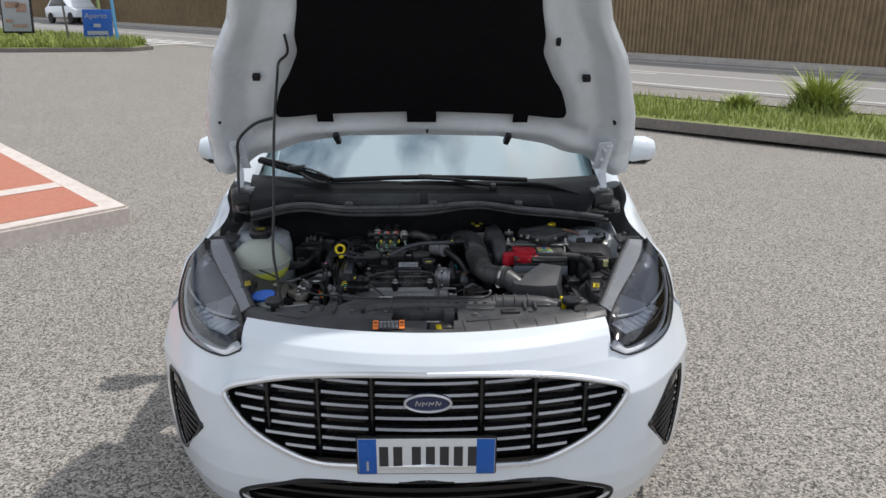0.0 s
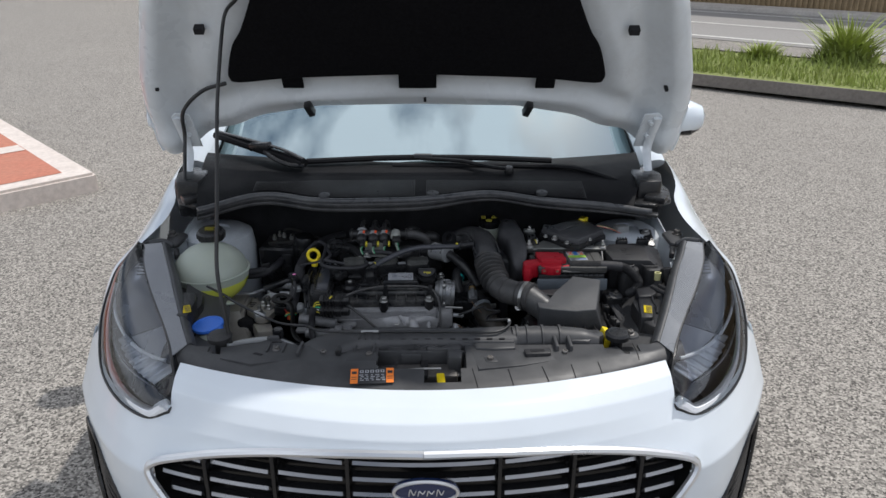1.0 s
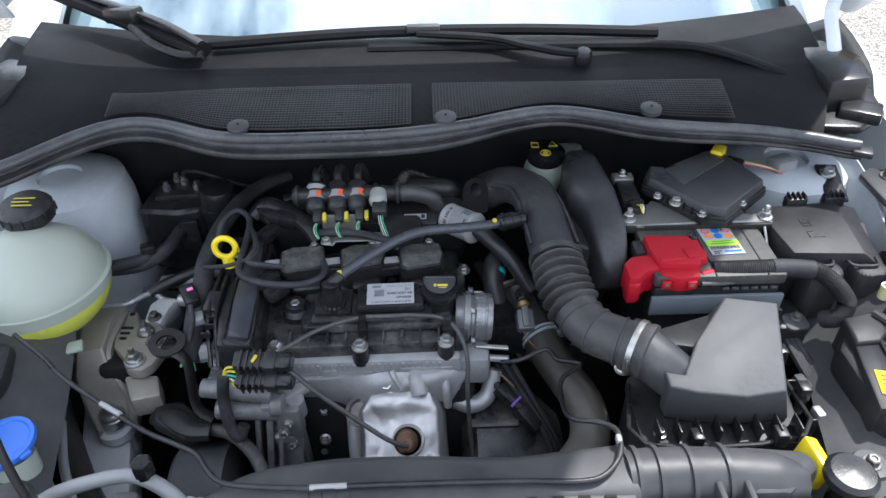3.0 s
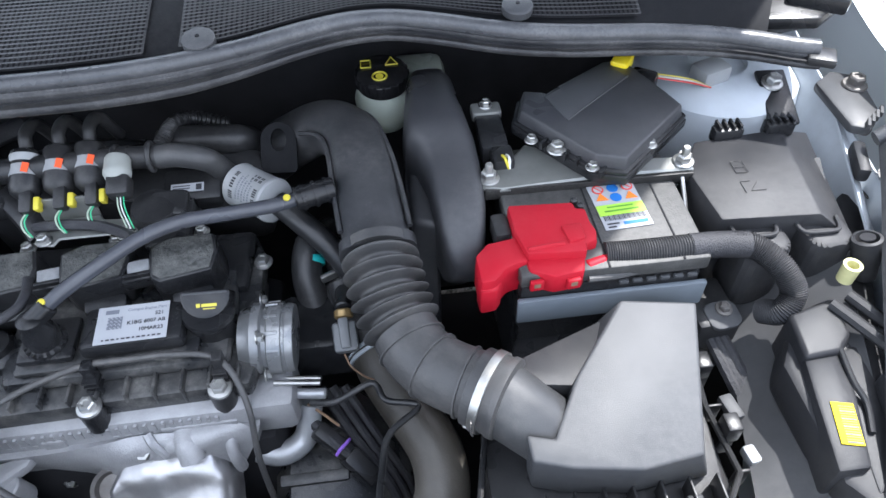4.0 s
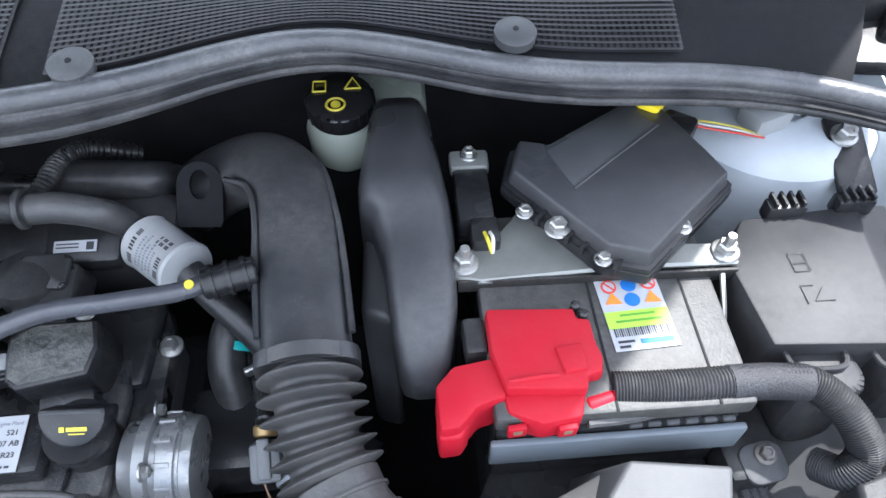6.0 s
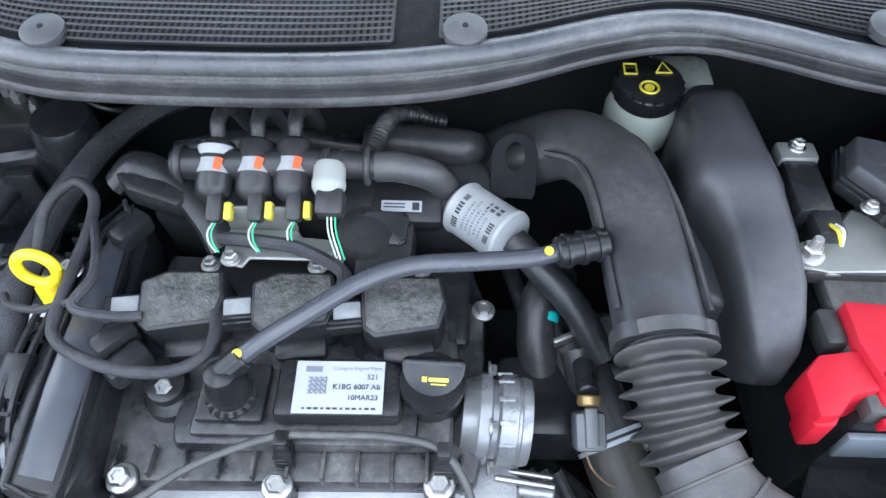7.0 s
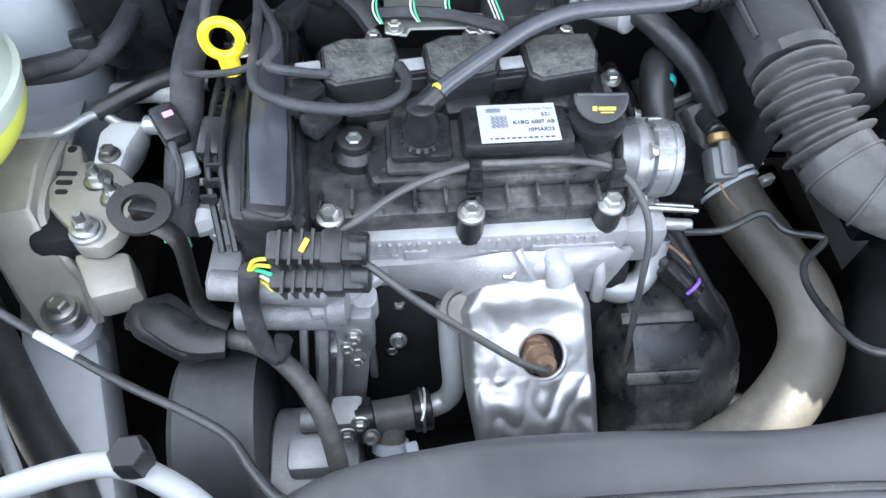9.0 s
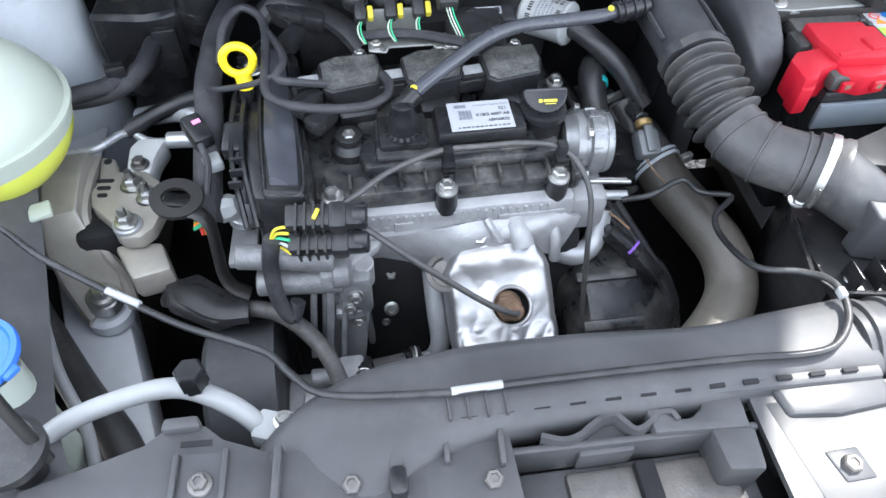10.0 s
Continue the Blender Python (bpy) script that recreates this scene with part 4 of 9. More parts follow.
def inner(a, b):
    t = 2 * a - 1
    v = lerp(hood_low(t * 0.79), hood_top(t * 0.5), b)
    u = t * hood_side(lerp(-0.16, 0.88, b))
    e = abs(t)
    w = 0.0
    w += 0.022 * math.exp(-((e - 0.93) / 0.045) ** 2)             # raised outer flange
    w -= 0.016 * math.exp(-((e - 0.80) / 0.05) ** 2)
    w += 0.012 * math.exp(-((b - 0.045) / 0.03) ** 2)             # rear lip
    w -= 0.014 * math.exp(-((b - 0.10) / 0.03) ** 2) * (e < 0.75)
    w += 0.010 * math.exp(-((v - 0.03 + 0.10 * max(0, e - 0.45)) / 0.02) ** 2) * math.exp(-((e - 0.35) / 0.2) ** 2)
    w += 0.012 * math.exp(-((e - 0.66 - 0.05 * math.sin(b * 9)) / 0.06) ** 2)
    w -= 0.03 * max(0, e - 0.975) / 0.025
    return hood(u, v, w)


part("inner_panel", grid(110, 70, inner, thick=0.0012), PAINT_IN, bonnet, "pressed pale grey inner frame of the bonnet", 60)
PADL = [(0.0, 0.125), (0.33, 0.112), (0.49, 0.095), (0.515, 0.11), (0.512, 0.14), (0.485, 0.215), (0.455, 0.26), (0.425, 0.32), (0.405, 0.37), (0.405, 0.43), (0.385, 0.52), (0.375, 0.60), (0.36, 0.72), (0.30, 0.76), (0.0, 0.78)]
loop = spline([(x, y, 0) for x, y in PADL], 3)
loop = [(p.x, p.y) for p in loop] + [(-p.x, p.y) for p in loop[-2:0:-1]]
HM = Matrix(((1, 0, 0, HO.x), (0, HV.y, HW.y, HO.y), (0, HV.z, HW.z, HO.z), (0, 0, 0, 1)))
part("insulation_pad", prism(loop, 0.0165, 0.026, 0.003, HM, seg=1), PAD, bonnet, "black felt insulation pad")
for x, w in ((-0.345, 0.058), (0.0, 0.105), (0.355, 0.054)):
    part("pad_tab", prism([(x - w / 2, 0.075), (x + w / 2, 0.075), (x + w / 2, 0.14), (x - w / 2, 0.14)], 0.016, 0.024, 0.002, HM, seg=1), PAD, bonnet)
# slots are near-black plates, the shade inside them given as colour
for x, y, w, h in ((-0.559, 0.262, 0.024, 0.018), (0.566, 0.262, 0.026, 0.018), (0.45, 0.405, 0.014, 0.022), (-0.725, 0.07, 0.009, 0.009), (0.70, 0.07, 0.009, 0.009), (0.02, 0.03, 0.008, 0.006)):
    part("slot", prism([(x - w / 2, y - h / 2), (x + w / 2, y - h / 2), (x + w / 2, y + h / 2), (x - w / 2, y + h / 2)], 0.004, 0.026, 0.001, HM, seg=1), CAVITY_SHADE, bonnet)
for x, turn in ((-0.31, 18), (0.315, -18)):
    part("rubber_stop", box((0, 0, 0), (0.020, 0.042, 0.026), (0, 0, 0), 0.004), RUBBER, bonnet).matrix_local = HM @ pose(x, 0.004, 0.028, 0, 0, turn)
for s in (-1, 1):
    hinge = part("hinge", prism([(s * 0.655, -0.15), (s * 0.71, -0.15), (s * 0.715, -0.03), (s * 0.70, -0.015), (s * 0.66, -0.02)], 0.020, 0.026, 0.002, HM, seg=1), PAINT_IN, bonnet)
    for v in (-0.05, -0.10):
        bolt("hinge_bolt", HM @ Vector((s * 0.685, v, 0.026)), HW, 0.008, hinge, PAINT_IN)
    part("hinge_arm", sweep([HM @ Vector((s * 0.70, -0.03, 0.03)), HM @ Vector((s * 0.695, -0.14, 0.035)), (s * 0.685 - 0.02, 1.10, 0.99), (s * 0.68 - 0.02, 1.02, 0.93)], 0.014, 8, squash=0.4), PAINT_IN, bonnet)

whole("bonnet_prop", sweep([(-0.425, 0.418, 0.775), (-0.440, 0.440, 0.86), (-0.455, 0.480, 0.93), (-0.456, 0.525, 1.03), (-0.464, 0.595, 1.13), (-0.472, 0.68, 1.26), (-0.476, 0.79, 1.40), HM @ Vector((-0.47, 0.33, 0.03)), HM @ Vector((-0.435, 0.37, 0.03)), HM @ Vector((-0.437, 0.43, 0.02))], 0.0045, 10, 10), surf("prop_black", (0.02, 0.02, 0.02), 0.45), "thin black steel rod propping the bonnet", "bonnet prop")
part("hinge_hose", sweep([HM @ Vector((-0.53, 0.09, 0.02)), HM @ Vector((-0.60, 0.07, 0.03)), HM @ Vector((-0.67, 0.0, 0.035)), HM @ Vector((-0.685, -0.08, 0.05)), (-0.70, 1.06, 1.03), (-0.685, 0.99, 0.97)], 0.0055, 8, 8), RUBBER, bonnet, "thin black washer hose")

# ---- engine bay: body side ----
bay = thing("engine_bay", (0, 0.75, 0.3), "open engine bay of the car, its depths coloured near black for shade", "engine bay")
SEAL_X = [-0.60, -0.573, -0.547, -0.523, -0.488, -0.444, -0.394, -0.35, -0.30, -0.24, -0.12, -0.06, 0.0, 0.06, 0.12, 0.18, 0.24, 0.30, 0.36, 0.42, 0.48, 0.54, 0.583, 0.62]
SEAL_Y = [0.820, 0.855, 0.891, 0.921, 0.957, 0.969, 0.956, 0.930, 0.905, 0.899, 0.895, 0.898, 0.904, 0.918, 0.942, 0.957, 0.947, 0.932, 0.921, 0.922, 0.924, 0.916, 0.900, 0.882]
SEAL_Z = [0.948, 0.948, 0.948, 0.948, 0.948, 0.948, 0.948, 0.948, 0.950, 0.950, 0.953, 0.953, 0.955, 0.956, 0.957, 0.956, 0.952, 0.945, 0.942, 0.937, 0.931, 0.926, 0.924, 0.922]


def seal_y(x):
    return sum(table(x + 0.014 * k, SEAL_X, SEAL_Y) for k in range(-2, 3)) / 5


def seal_z(x):
    return sum(table(x + 0.014 * k, SEAL_X, SEAL_Z) for k in range(-2, 3)) / 5


# bulkhead, floor and crossmember take the bay's deep shade as their colour
part("firewall", box((0, 1.12, 0.62), (1.3, 0.03, 0.62), bev=0.005), CAVITY_SHADE, bay)
part("undertray", box((0, 0.80, 0.22), (1.24, 0.72, 0.03), bev=0.005), CAVITY_SHADE, bay)
part("crossmember", box((0, 0.34, 0.45), (1.1, 0.05, 0.5), bev=0.01), CAVITY_SHADE, bay)
for s in (-1, 1):
    part("inner_wing", grid(18, 8, lambda u, v: (s * lerp(0.60 if s > 0 else 0.62, 0.690, v ** 2), lerp(0.60, 1.12, u), lerp(0.40, lerp(0.775, 0.87, u), v)), thick=0.004), WHITE_SHADED, bay, "white painted inner wing, toned blue-grey for shade")
    # strut tower
    part("strut_tower", lathe((s * (0.590 if s > 0 else 0.612), 1.0, 0.50), (0, 0.0, 1), [(0.125, 0), (0.112, 0.15), (0.105, 0.28), (0.098, 0.318), (0.075, 0.332), (0.035, 0.331), (0.033, 0.325)], 36), WHITE_SHADED, bay, "white painted suspension tower, toned blue-grey for shade")
part("front_rail", box((-0.482, 0.60, 0.53), (0.072, 0.50, 0.07), (0, 0, 17), 0.008), PAINT_RAIL, bay, "grey primed chassis rail")
part("rail", box((0.50, 0.72, 0.45), (0.10, 0.70, 0.11), (0, 0, 0), 0.015), PAINT_RAIL, bay)
bm = grid(50, 5, lambda u, v: (lerp(lerp(-0.605, 0.575, u), lerp(-0.66, 0.635, u), v), lerp(seal_y(lerp(-0.605, 0.575, u)) - 0.004, 1.05, v), lerp(seal_z(lerp(-0.605, 0.575, u)) - 0.003, 0.974, v ** 0.5)), thick=0.004)
cowl = thing("scuttle_panel", (0, 1.0, 0.93), "black plastic scuttle panel with mesh air intakes below the screen", "scuttle panel")
part("panel", bm, COWLM, cowl)
part("upper_panel", grid(40, 6, lambda u, v: (lerp(lerp(-0.66, 0.635, u), lerp(-0.705, 0.68, u), v), lerp(1.05, 1.165 + 0.12 * (2 * u - 1) ** 2, v), lerp(0.974, 0.986, v) + 0.006 * math.sin(v * 3.14)), thick=0.004), COWLM, cowl)
for s in (-1, 1):
    part("end_cover", prism([(0, 0), (0.07, 0.01), (0.095, 0.10), (0.06, 0.17), (0.0, 0.15)], 0, 0.11, 0.012, pose(s * 0.605 - (0.035 if s < 0 else 0.0), 0.97, 0.87, 0, 0, 0) @ Matrix.Diagonal((s, 1, 1, 1))), BLACK, cowl)


for s in (-1, 1):
    part("hinge_cover", prism([(0.565, 0.925), (0.640, 0.915), (0.700, 0.960), (0.725, 1.06), (0.72, 1.16), (0.60, 1.12), (0.57, 1.0)], 0.915, 0.930, 0.005, Matrix.Diagonal((s, 1, 1, 1))), BLACK, cowl)
    part("hinge_step", box((s * 0.655, 0.955, 0.935), (0.06, 0.05, 0.02), (0, 0, -30 * s), 0.005), BLACK, cowl)


def cowl_z(x, y):
    k = (y - seal_y(x) + 0.004) / (1.05 - seal_y(x) + 0.004)
    return lerp(seal_z(x) - 0.003, 0.974, max(0.0, k) ** 0.5)


def mesh_patch(x0, x1):
    verts, faces = [], []
    def add(a, b, c, d):
        i = len(verts)
        verts.extend([a, b, c, d])
        faces.append((i, i + 1, i + 2, i + 3))
    nr = 18
    def at(x, t, w=0.0):
        y0 = seal_y(x) + 0.003
        y = lerp(y0, 1.004, t)
        return (x, y, cowl_z(x, y) + 0.002 + w)
    n = int((x1 - x0) / 0.0048)
    for r in range(nr + 1):
        t = r / nr
        for k in range(0, n, 4):
            xa, xb = lerp(x0, x1, k / n), lerp(x0, x1, min(n, k + 4) / n)
            p, q = at(xa, t, 0.0025), at(xb, t, 0.0025)
            add((p[0], p[1] - 0.0013, p[2]), (q[0], q[1] - 0.0013, q[2]), (q[0], q[1] + 0.0013, q[2]), (p[0], p[1] + 0.0013, p[2]))
    for k in range(n + 1):
        x = lerp(x0, x1, k / n)
        p, q = at(x, 0, 0.0022), at(x, 1, 0.0022)
        add((x - 0.0013, p[1], p[2]), (x + 0.0013, p[1], p[2]), (x + 0.0013, q[1], q[2]), (x - 0.0013, q[1], q[2]))
    me = bpy.data.meshes.new("intake_mesh")
    me.from_pydata(verts, [], faces)
    me.materials.append(GREYPL3)
    ob = new("intake_mesh", me)
    ob.parent, ob.matrix_parent_inverse = cowl, Matrix.Translation(-cowl.location)
    ob["kind"] = "stuff"
    # dark sheet just under the mesh, the hollow's shade as colour
    part("intake_hollow", grid(20, 2, lambda u, v: at(lerp(x0, x1, u), v, -0.001 + 0.0005)), CAVITY_SHADE, cowl)


mesh_patch(-0.485, -0.032)
mesh_patch(0.002, 0.448)
for x, y in ((-0.2785, 0.9085), (0.0190, 0.9135), (0.3245, 0.9370)):
    z = cowl_z(x, y) + 0.0065
    clip = part("push_clip", lathe((x, y, z), (0, -0.15, 1), [(0.0155, -0.006), (0.0155, 0.001), (0.013, 0.003), (0.003, 0.0035)], 28), GREYPL2, cowl)
    # black dot on top, coloured as the shade in the clip's hole
    part("clip_hole", lathe((x, y - 0.0005, z + 0.0036), (0, -0.15, 1), [(0.0022, 0), (0.0020, 0.0006)], 12), CAVITY_SHADE, clip)
pts = [(x, seal_y(x) - 0.0095, seal_z(x) - 0.002) for x in np.linspace(-0.60, 0.62, 90)]
seal = whole("bonnet_seal", sweep(pts, 0.0092, 14, raw=True, up=(0, 0, 1), squash=0.9), SEALM, "grey dusty rubber bonnet seal running along the scuttle", "rubber seal")
LIP_V = [0.0, 0.10, 0.22, 0.60, 0.70, 0.78, 0.92, 1.0]
LIP_H = [-0.004, -0.011, -0.0115, -0.0215, -0.0200, -0.0255, -0.0300, -0.0350]
LIP_Y = [0.004, 0.0075, 0.0085, 0.0080, 0.0125, 0.0105, 0.0130, 0.0120]
def lip_drop(x):
    return table(x, [-0.6, -0.3, 0.0, 0.10, 0.20, 0.30, 0.40, 0.6], [0.62, 0.70, 0.74, 0.56, 0.46, 0.52, 0.52, 0.45])


part("lip", grid(89, 20, lambda u, v: (pts[int(u * 89 + 0.5)][0], pts[int(u * 89 + 0.5)][1] - table(v, LIP_V, LIP_Y), pts[int(u * 89 + 0.5)][2] + table(v, LIP_V, LIP_H) * lip_drop(pts[int(u * 89 + 0.5)][0])), thick=0.002), SEALD, seal, "darker flat lip of the seal", 60)
part("carrier_edge", sweep([(p[0], p[1] - 0.0115, p[2] - 0.0355 * lip_drop(p[0])) for p in pts], 0.0018, 6, raw=True), STEEL_D, seal)
part("end_tip", box((0.622, 0.870, 0.914), (0.028, 0.026, 0.010), (0, 0, -25), 0.003), RUBBER, seal)

# wipers
wiper = thing("windscreen_wiper", (0.25, 1.105, 0.97), "black windscreen wiper parked at the foot of the screen", "wiper")
part("arm", sweep([(0.245, 1.068, 0.990), (0.20, 1.070, 0.995), (0.15, 1.088, 1.000), (0.10, 1.110, 1.004), (-0.02, 1.130, 1.006)], 0.010, 8, squash=0.6), COWLM, wiper)
part("nut_cap", lathe((0.245, 1.070, 0.974), (0, -0.2, 1), [(0.014, 0), (0.014, 0.018), (0.010, 0.024), (0.002, 0.025)], 20), BLACK, wiper)
part("blade", sweep([(-0.36, 1.125, 0.998), (-0.1, 1.145, 1.004), (0.15, 1.145, 1.004), (0.38, 1.135, 0.998)], 0.013, 8, squash=0.7), COWLM, wiper)
part("clip", box((-0.01, 1.138, 1.012), (0.055, 0.016, 0.012), bev=0.003), GREYPL2, wiper)
wiper = thing("windscreen_wiper", (0.52, 1.02, 0.96), "long black windscreen wiper resting on the scuttle", "wiper")
part("arm", sweep([(0.56, 1.03, 0.965), (0.47, 1.075, 0.985), (0.38, 1.10, 0.99), (0.15, 1.115, 0.988), (-0.1, 1.118, 0.988)], 0.012, 8, squash=0.6), COWLM, wiper)
W0, W1 = Vector((-0.362, 1.092, 1.000)), Vector((-0.665, 1.275, 1.046))
part("blade", sweep([W0, lerp(W0, W1, 0.5), W1], 0.019, 10, squash=0.7), COWLM, wiper)
part("spoiler", sweep([lerp(W0, W1, 0.0) + Vector((0, -0.004, 0.014)), lerp(W0, W1, 0.3) + Vector((0, 0, 0.022)), lerp(W0, W1, 0.97) + Vector((0, 0, 0.012))], 0.008, 8, squash=0.5), BLACK, wiper)
part("bridge", box(lerp(W0, W1, 0.48) + Vector((0, -0.004, 0.010)), (0.075, 0.030, 0.026), (0, -8, -31), 0.006), BLACK, wiper)
part("link", sweep([lerp(W0, W1, 0.42) + Vector((0, -0.02, 0.002)), lerp(W0, W1, 0.30) + Vector((0.004, -0.036, -0.006)), lerp(W0, W1, 0.16) + Vector((0.008, -0.034, -0.010)), W0 + Vector((0, -0.008, -0.004))], 0.007, 8), BLACK, wiper)

# front panel over the radiator
slam = thing("radiator_cover", (0, 0.33, 0.6), "grey-black plastic cover panel over the radiator", "cover panel")


def cover_pt(u, v):
    x = lerp(-0.565, 0.565, u)
    y0 = 0.239 + 0.42 * x * x
    return (x, lerp(y0, max(0.40, y0 + 0.06), v), 0.758 + 0.0195 * min(1.0, v / 0.5) ** 0.6)


part("panel", grid(90, 12, cover_pt, lambda u, v: not (0.415 < u < 0.575 and v > 0.42) and not (0.495 < u < 0.562 and v > 0.18) and not (0.085 < u < 0.155 and v > 0.55 + 3 * abs(u - 0.12)) and not (0.845 < u < 0.915 and v > 0.50 + 3 * abs(u - 0.88)), thick=0.006), GREYPL, slam)
for s in (-1, 1):
    part("side_panel", grid(30, 8, lambda u, v: (s * lerp(lerp(0.40, 0.535, u ** 0.6), lerp(0.525, 0.64, u), v), lerp(0.40, 0.85, u) - 0.02 * v, lerp(0.755, 0.785, u) - 0.05 * (1 - v) * math.sin(u * 3.14) + 0.03 * u * v), thick=0.005), GREYPL, slam)
part("latch_well", box((0.02, 0.325, 0.70), (0.20, 0.14, 0.02), bev=0.004), CAVITY_SHADE, slam)
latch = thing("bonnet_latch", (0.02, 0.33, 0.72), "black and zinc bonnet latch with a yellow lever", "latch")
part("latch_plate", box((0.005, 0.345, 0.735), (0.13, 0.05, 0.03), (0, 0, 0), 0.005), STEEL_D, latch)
# dark block coloured as the shade in the striker opening
part("striker_slot", box((0.0, 0.34, 0.752), (0.016, 0.06, 0.012), (0, 0, 0), 0.003), CAVITY_SHADE, latch)
part("rod", sweep([(-0.06, 0.322, 0.760), (-0.01, 0.325, 0.764), (0.035, 0.330, 0.762)], 0.0022, 8), STEEL, latch)
part("lever", box((0.0345, 0.292, 0.756), (0.017, 0.046, 0.010), (0, 0, 3), 0.003), TAGY, latch, "yellow plastic lever")
label = thing("warning_label", (-0.10, 0.292, 0.77), "orange and black warning label stuck to the radiator cover", "label")
LBL = (-0.105, 0.282, 0.7745)
part("paper", box(LBL, (0.086, 0.046, 0.0006), (8, 0, 3), 0), INK, label)
for dx in (-0.036, 0.036):
    part("orange_end", box((LBL[0] + dx, LBL[1] + dx * 0.05, LBL[2] + 0.0006), (0.015, 0.045, 0.0006), (8, 0, 3), 0), ORANGE, label)
bars((LBL[0], LBL[1], LBL[2] + 0.0012), (8, 0, 3), [(-0.021 + 0.0105 * i, 0.013, 0.0075, 0.0085) for i in range(5)] + [(-0.022 + 0.0108 * i + 0.002 * (j % 2), 0.002 - 0.0052 * j, 0.0082 - 0.002 * ((i + j) % 3), 0.0026) for i in range(5) for j in range(4)], LABEL, label)
bars((LBL[0], LBL[1], LBL[2] + 0.0014), (8, 0, 3), [(-0.021 + 0.0105 * i, 0.013, 0.003, 0.005) for i in range(5)], INK, label)
for dx in (-0.036, 0.036):
    bars((LBL[0] + dx, LBL[1] + dx * 0.05, LBL[2] + 0.0012), (8, 0, 3), [(0, 0.010, 0.010, 0.008), (0, -0.004, 0.011, 0.002), (0, -0.010, 0.011, 0.002)], INK, label)
for p in ((-0.117, 0.361, 0.776), (0.138, 0.338, 0.778), (-0.215, 0.37, 0.776), (0.30, 0.365, 0.776), (0.46, 0.44, 0.783)):
    bolt("panel_bolt", (p[0], p[1], p[2] - 0.002), (0, -0.05, 1), 0.0075, slam, STEEL_D)
    part("boss", lathe((p[0], p[1], p[2] - 0.006), (0, 0, 1), [(0.020, 0), (0.018, 0.004), (0.016, 0.0042)], 24), GREYPL, slam)
# mouldings of the cover
part("recess_floor", prism([(-0.10, 0.33), (0.085, 0.33), (0.085, 0.375), (-0.10, 0.375)], 0.738, 0.744, 0.003), GREYPL, slam)
# slots of the cover are flat dark plates, shade painted as colour
part("recess_slot", prism(rounded(0.011, 0.030, 0.005), 0.7435, 0.7455, 0, pose(-0.020, 0.356, 0, 0, 0, 10)), CAVITY_SHADE, slam)
part("recess_wall", box((-0.008, 0.379, 0.757), (0.19, 0.006, 0.038), (0, 0, -1), 0.002), GREYPL, slam)
WAVE = spline([(-0.077, 0.389, 0), (-0.062, 0.384, 0), (-0.050, 0.386, 0), (-0.042, 0.391, 0), (-0.030, 0.397, 0), (-0.018, 0.398, 0), (-0.012, 0.391, 0), (-0.006, 0.385, 0), (0.004, 0.389, 0), (0.012, 0.395, 0), (0.024, 0.395, 0), (0.028, 0.387, 0)], 5)
part("folded_wall", grid(len(WAVE) - 1, 4, lambda u, v: (WAVE[int(u * (len(WAVE) - 1) + 0.5)].x, WAVE[int(u * (len(WAVE) - 1) + 0.5)].y - 0.004 * (1 - v), lerp(0.742, 0.783, v)), thick=0.004), GREYPL, slam, "", 70)
part("wall_shelf", prism([(-0.052, 0.372), (-0.008, 0.372), (-0.006, 0.388), (-0.018, 0.396), (-0.044, 0.392)], 0.746, 0.770, 0.003), GREYPL, slam)
part("notch_block", prism([(0.006, 0.378), (0.078, 0.374), (0.080, 0.400), (0.050, 0.404), (0.046, 0.393), (0.036, 0.387), (0.025, 0.388), (0.016, 0.396), (0.012, 0.407), (0.004, 0.406)], 0.752, 0.782, 0.003), GREYPL, slam)
part("notch_leg", prism([(0.050, 0.345), (0.078, 0.342), (0.082, 0.376), (0.048, 0.380)], 0.742, 0.781, 0.004), GREYPL, slam)
part("right_plate", prism([(0.098, 0.392), (0.112, 0.300), (0.205, 0.315), (0.275, 0.335), (0.265, 0.398), (0.20, 0.398), (0.13, 0.392)], 0.768, 0.7779, 0.001), GREYPL, slam)
part("raised_step", prism([(0.104, 0.411), (0.110, 0.378), (0.150, 0.374), (0.198, 0.378), (0.200, 0.411), (0.15, 0.414)], 0.774, 0.783, 0.004, inset=0.04), GREYPL, slam)
part("bolt_pad", prism([(0.124, 0.350), (0.130, 0.326), (0.154, 0.327), (0.150, 0.351)], 0.776, 0.7795, 0.002), GREYPL, slam)
part("duct_bracket", prism([(0.212, 0.370), (0.214, 0.346), (0.268, 0.350), (0.270, 0.374)], 0.770, 0.786, 0.003), GREYPL3, slam)
part("bracket_slot", box((0.240, 0.360, 0.7863), (0.030, 0.008, 0.0012), (0, 0, 4), 0), CAVITY_SHADE, slam)
part("left_plate", prism([(-0.44, 0.395), (-0.36, 0.418), (-0.345, 0.430), (-0.318, 0.428), (-0.305, 0.416), (-0.272, 0.402), (-0.262, 0.345), (-0.36, 0.325), (-0.43, 0.35)], 0.765, 0.7779, 0.001), GREYPL, slam)
part("left_tab", prism([(-0.348, 0.424), (-0.319, 0.424), (-0.322, 0.434), (-0.346, 0.434)], 0.774, 0.786, 0.003), GREYPL, slam)
part("left_slot", prism([(-0.334, 0.413), (-0.312, 0.412), (-0.312, 0.4165), (-0.334, 0.4175)], 0.7765, 0.7785, 0), CAVITY_SHADE, slam)
for x in (-0.336, -0.302):
    part("slot_side", box((x, 0.389, 0.779), (0.004, 0.036, 0.008), (0, 0, -3), 0.001), GREYPL, slam)
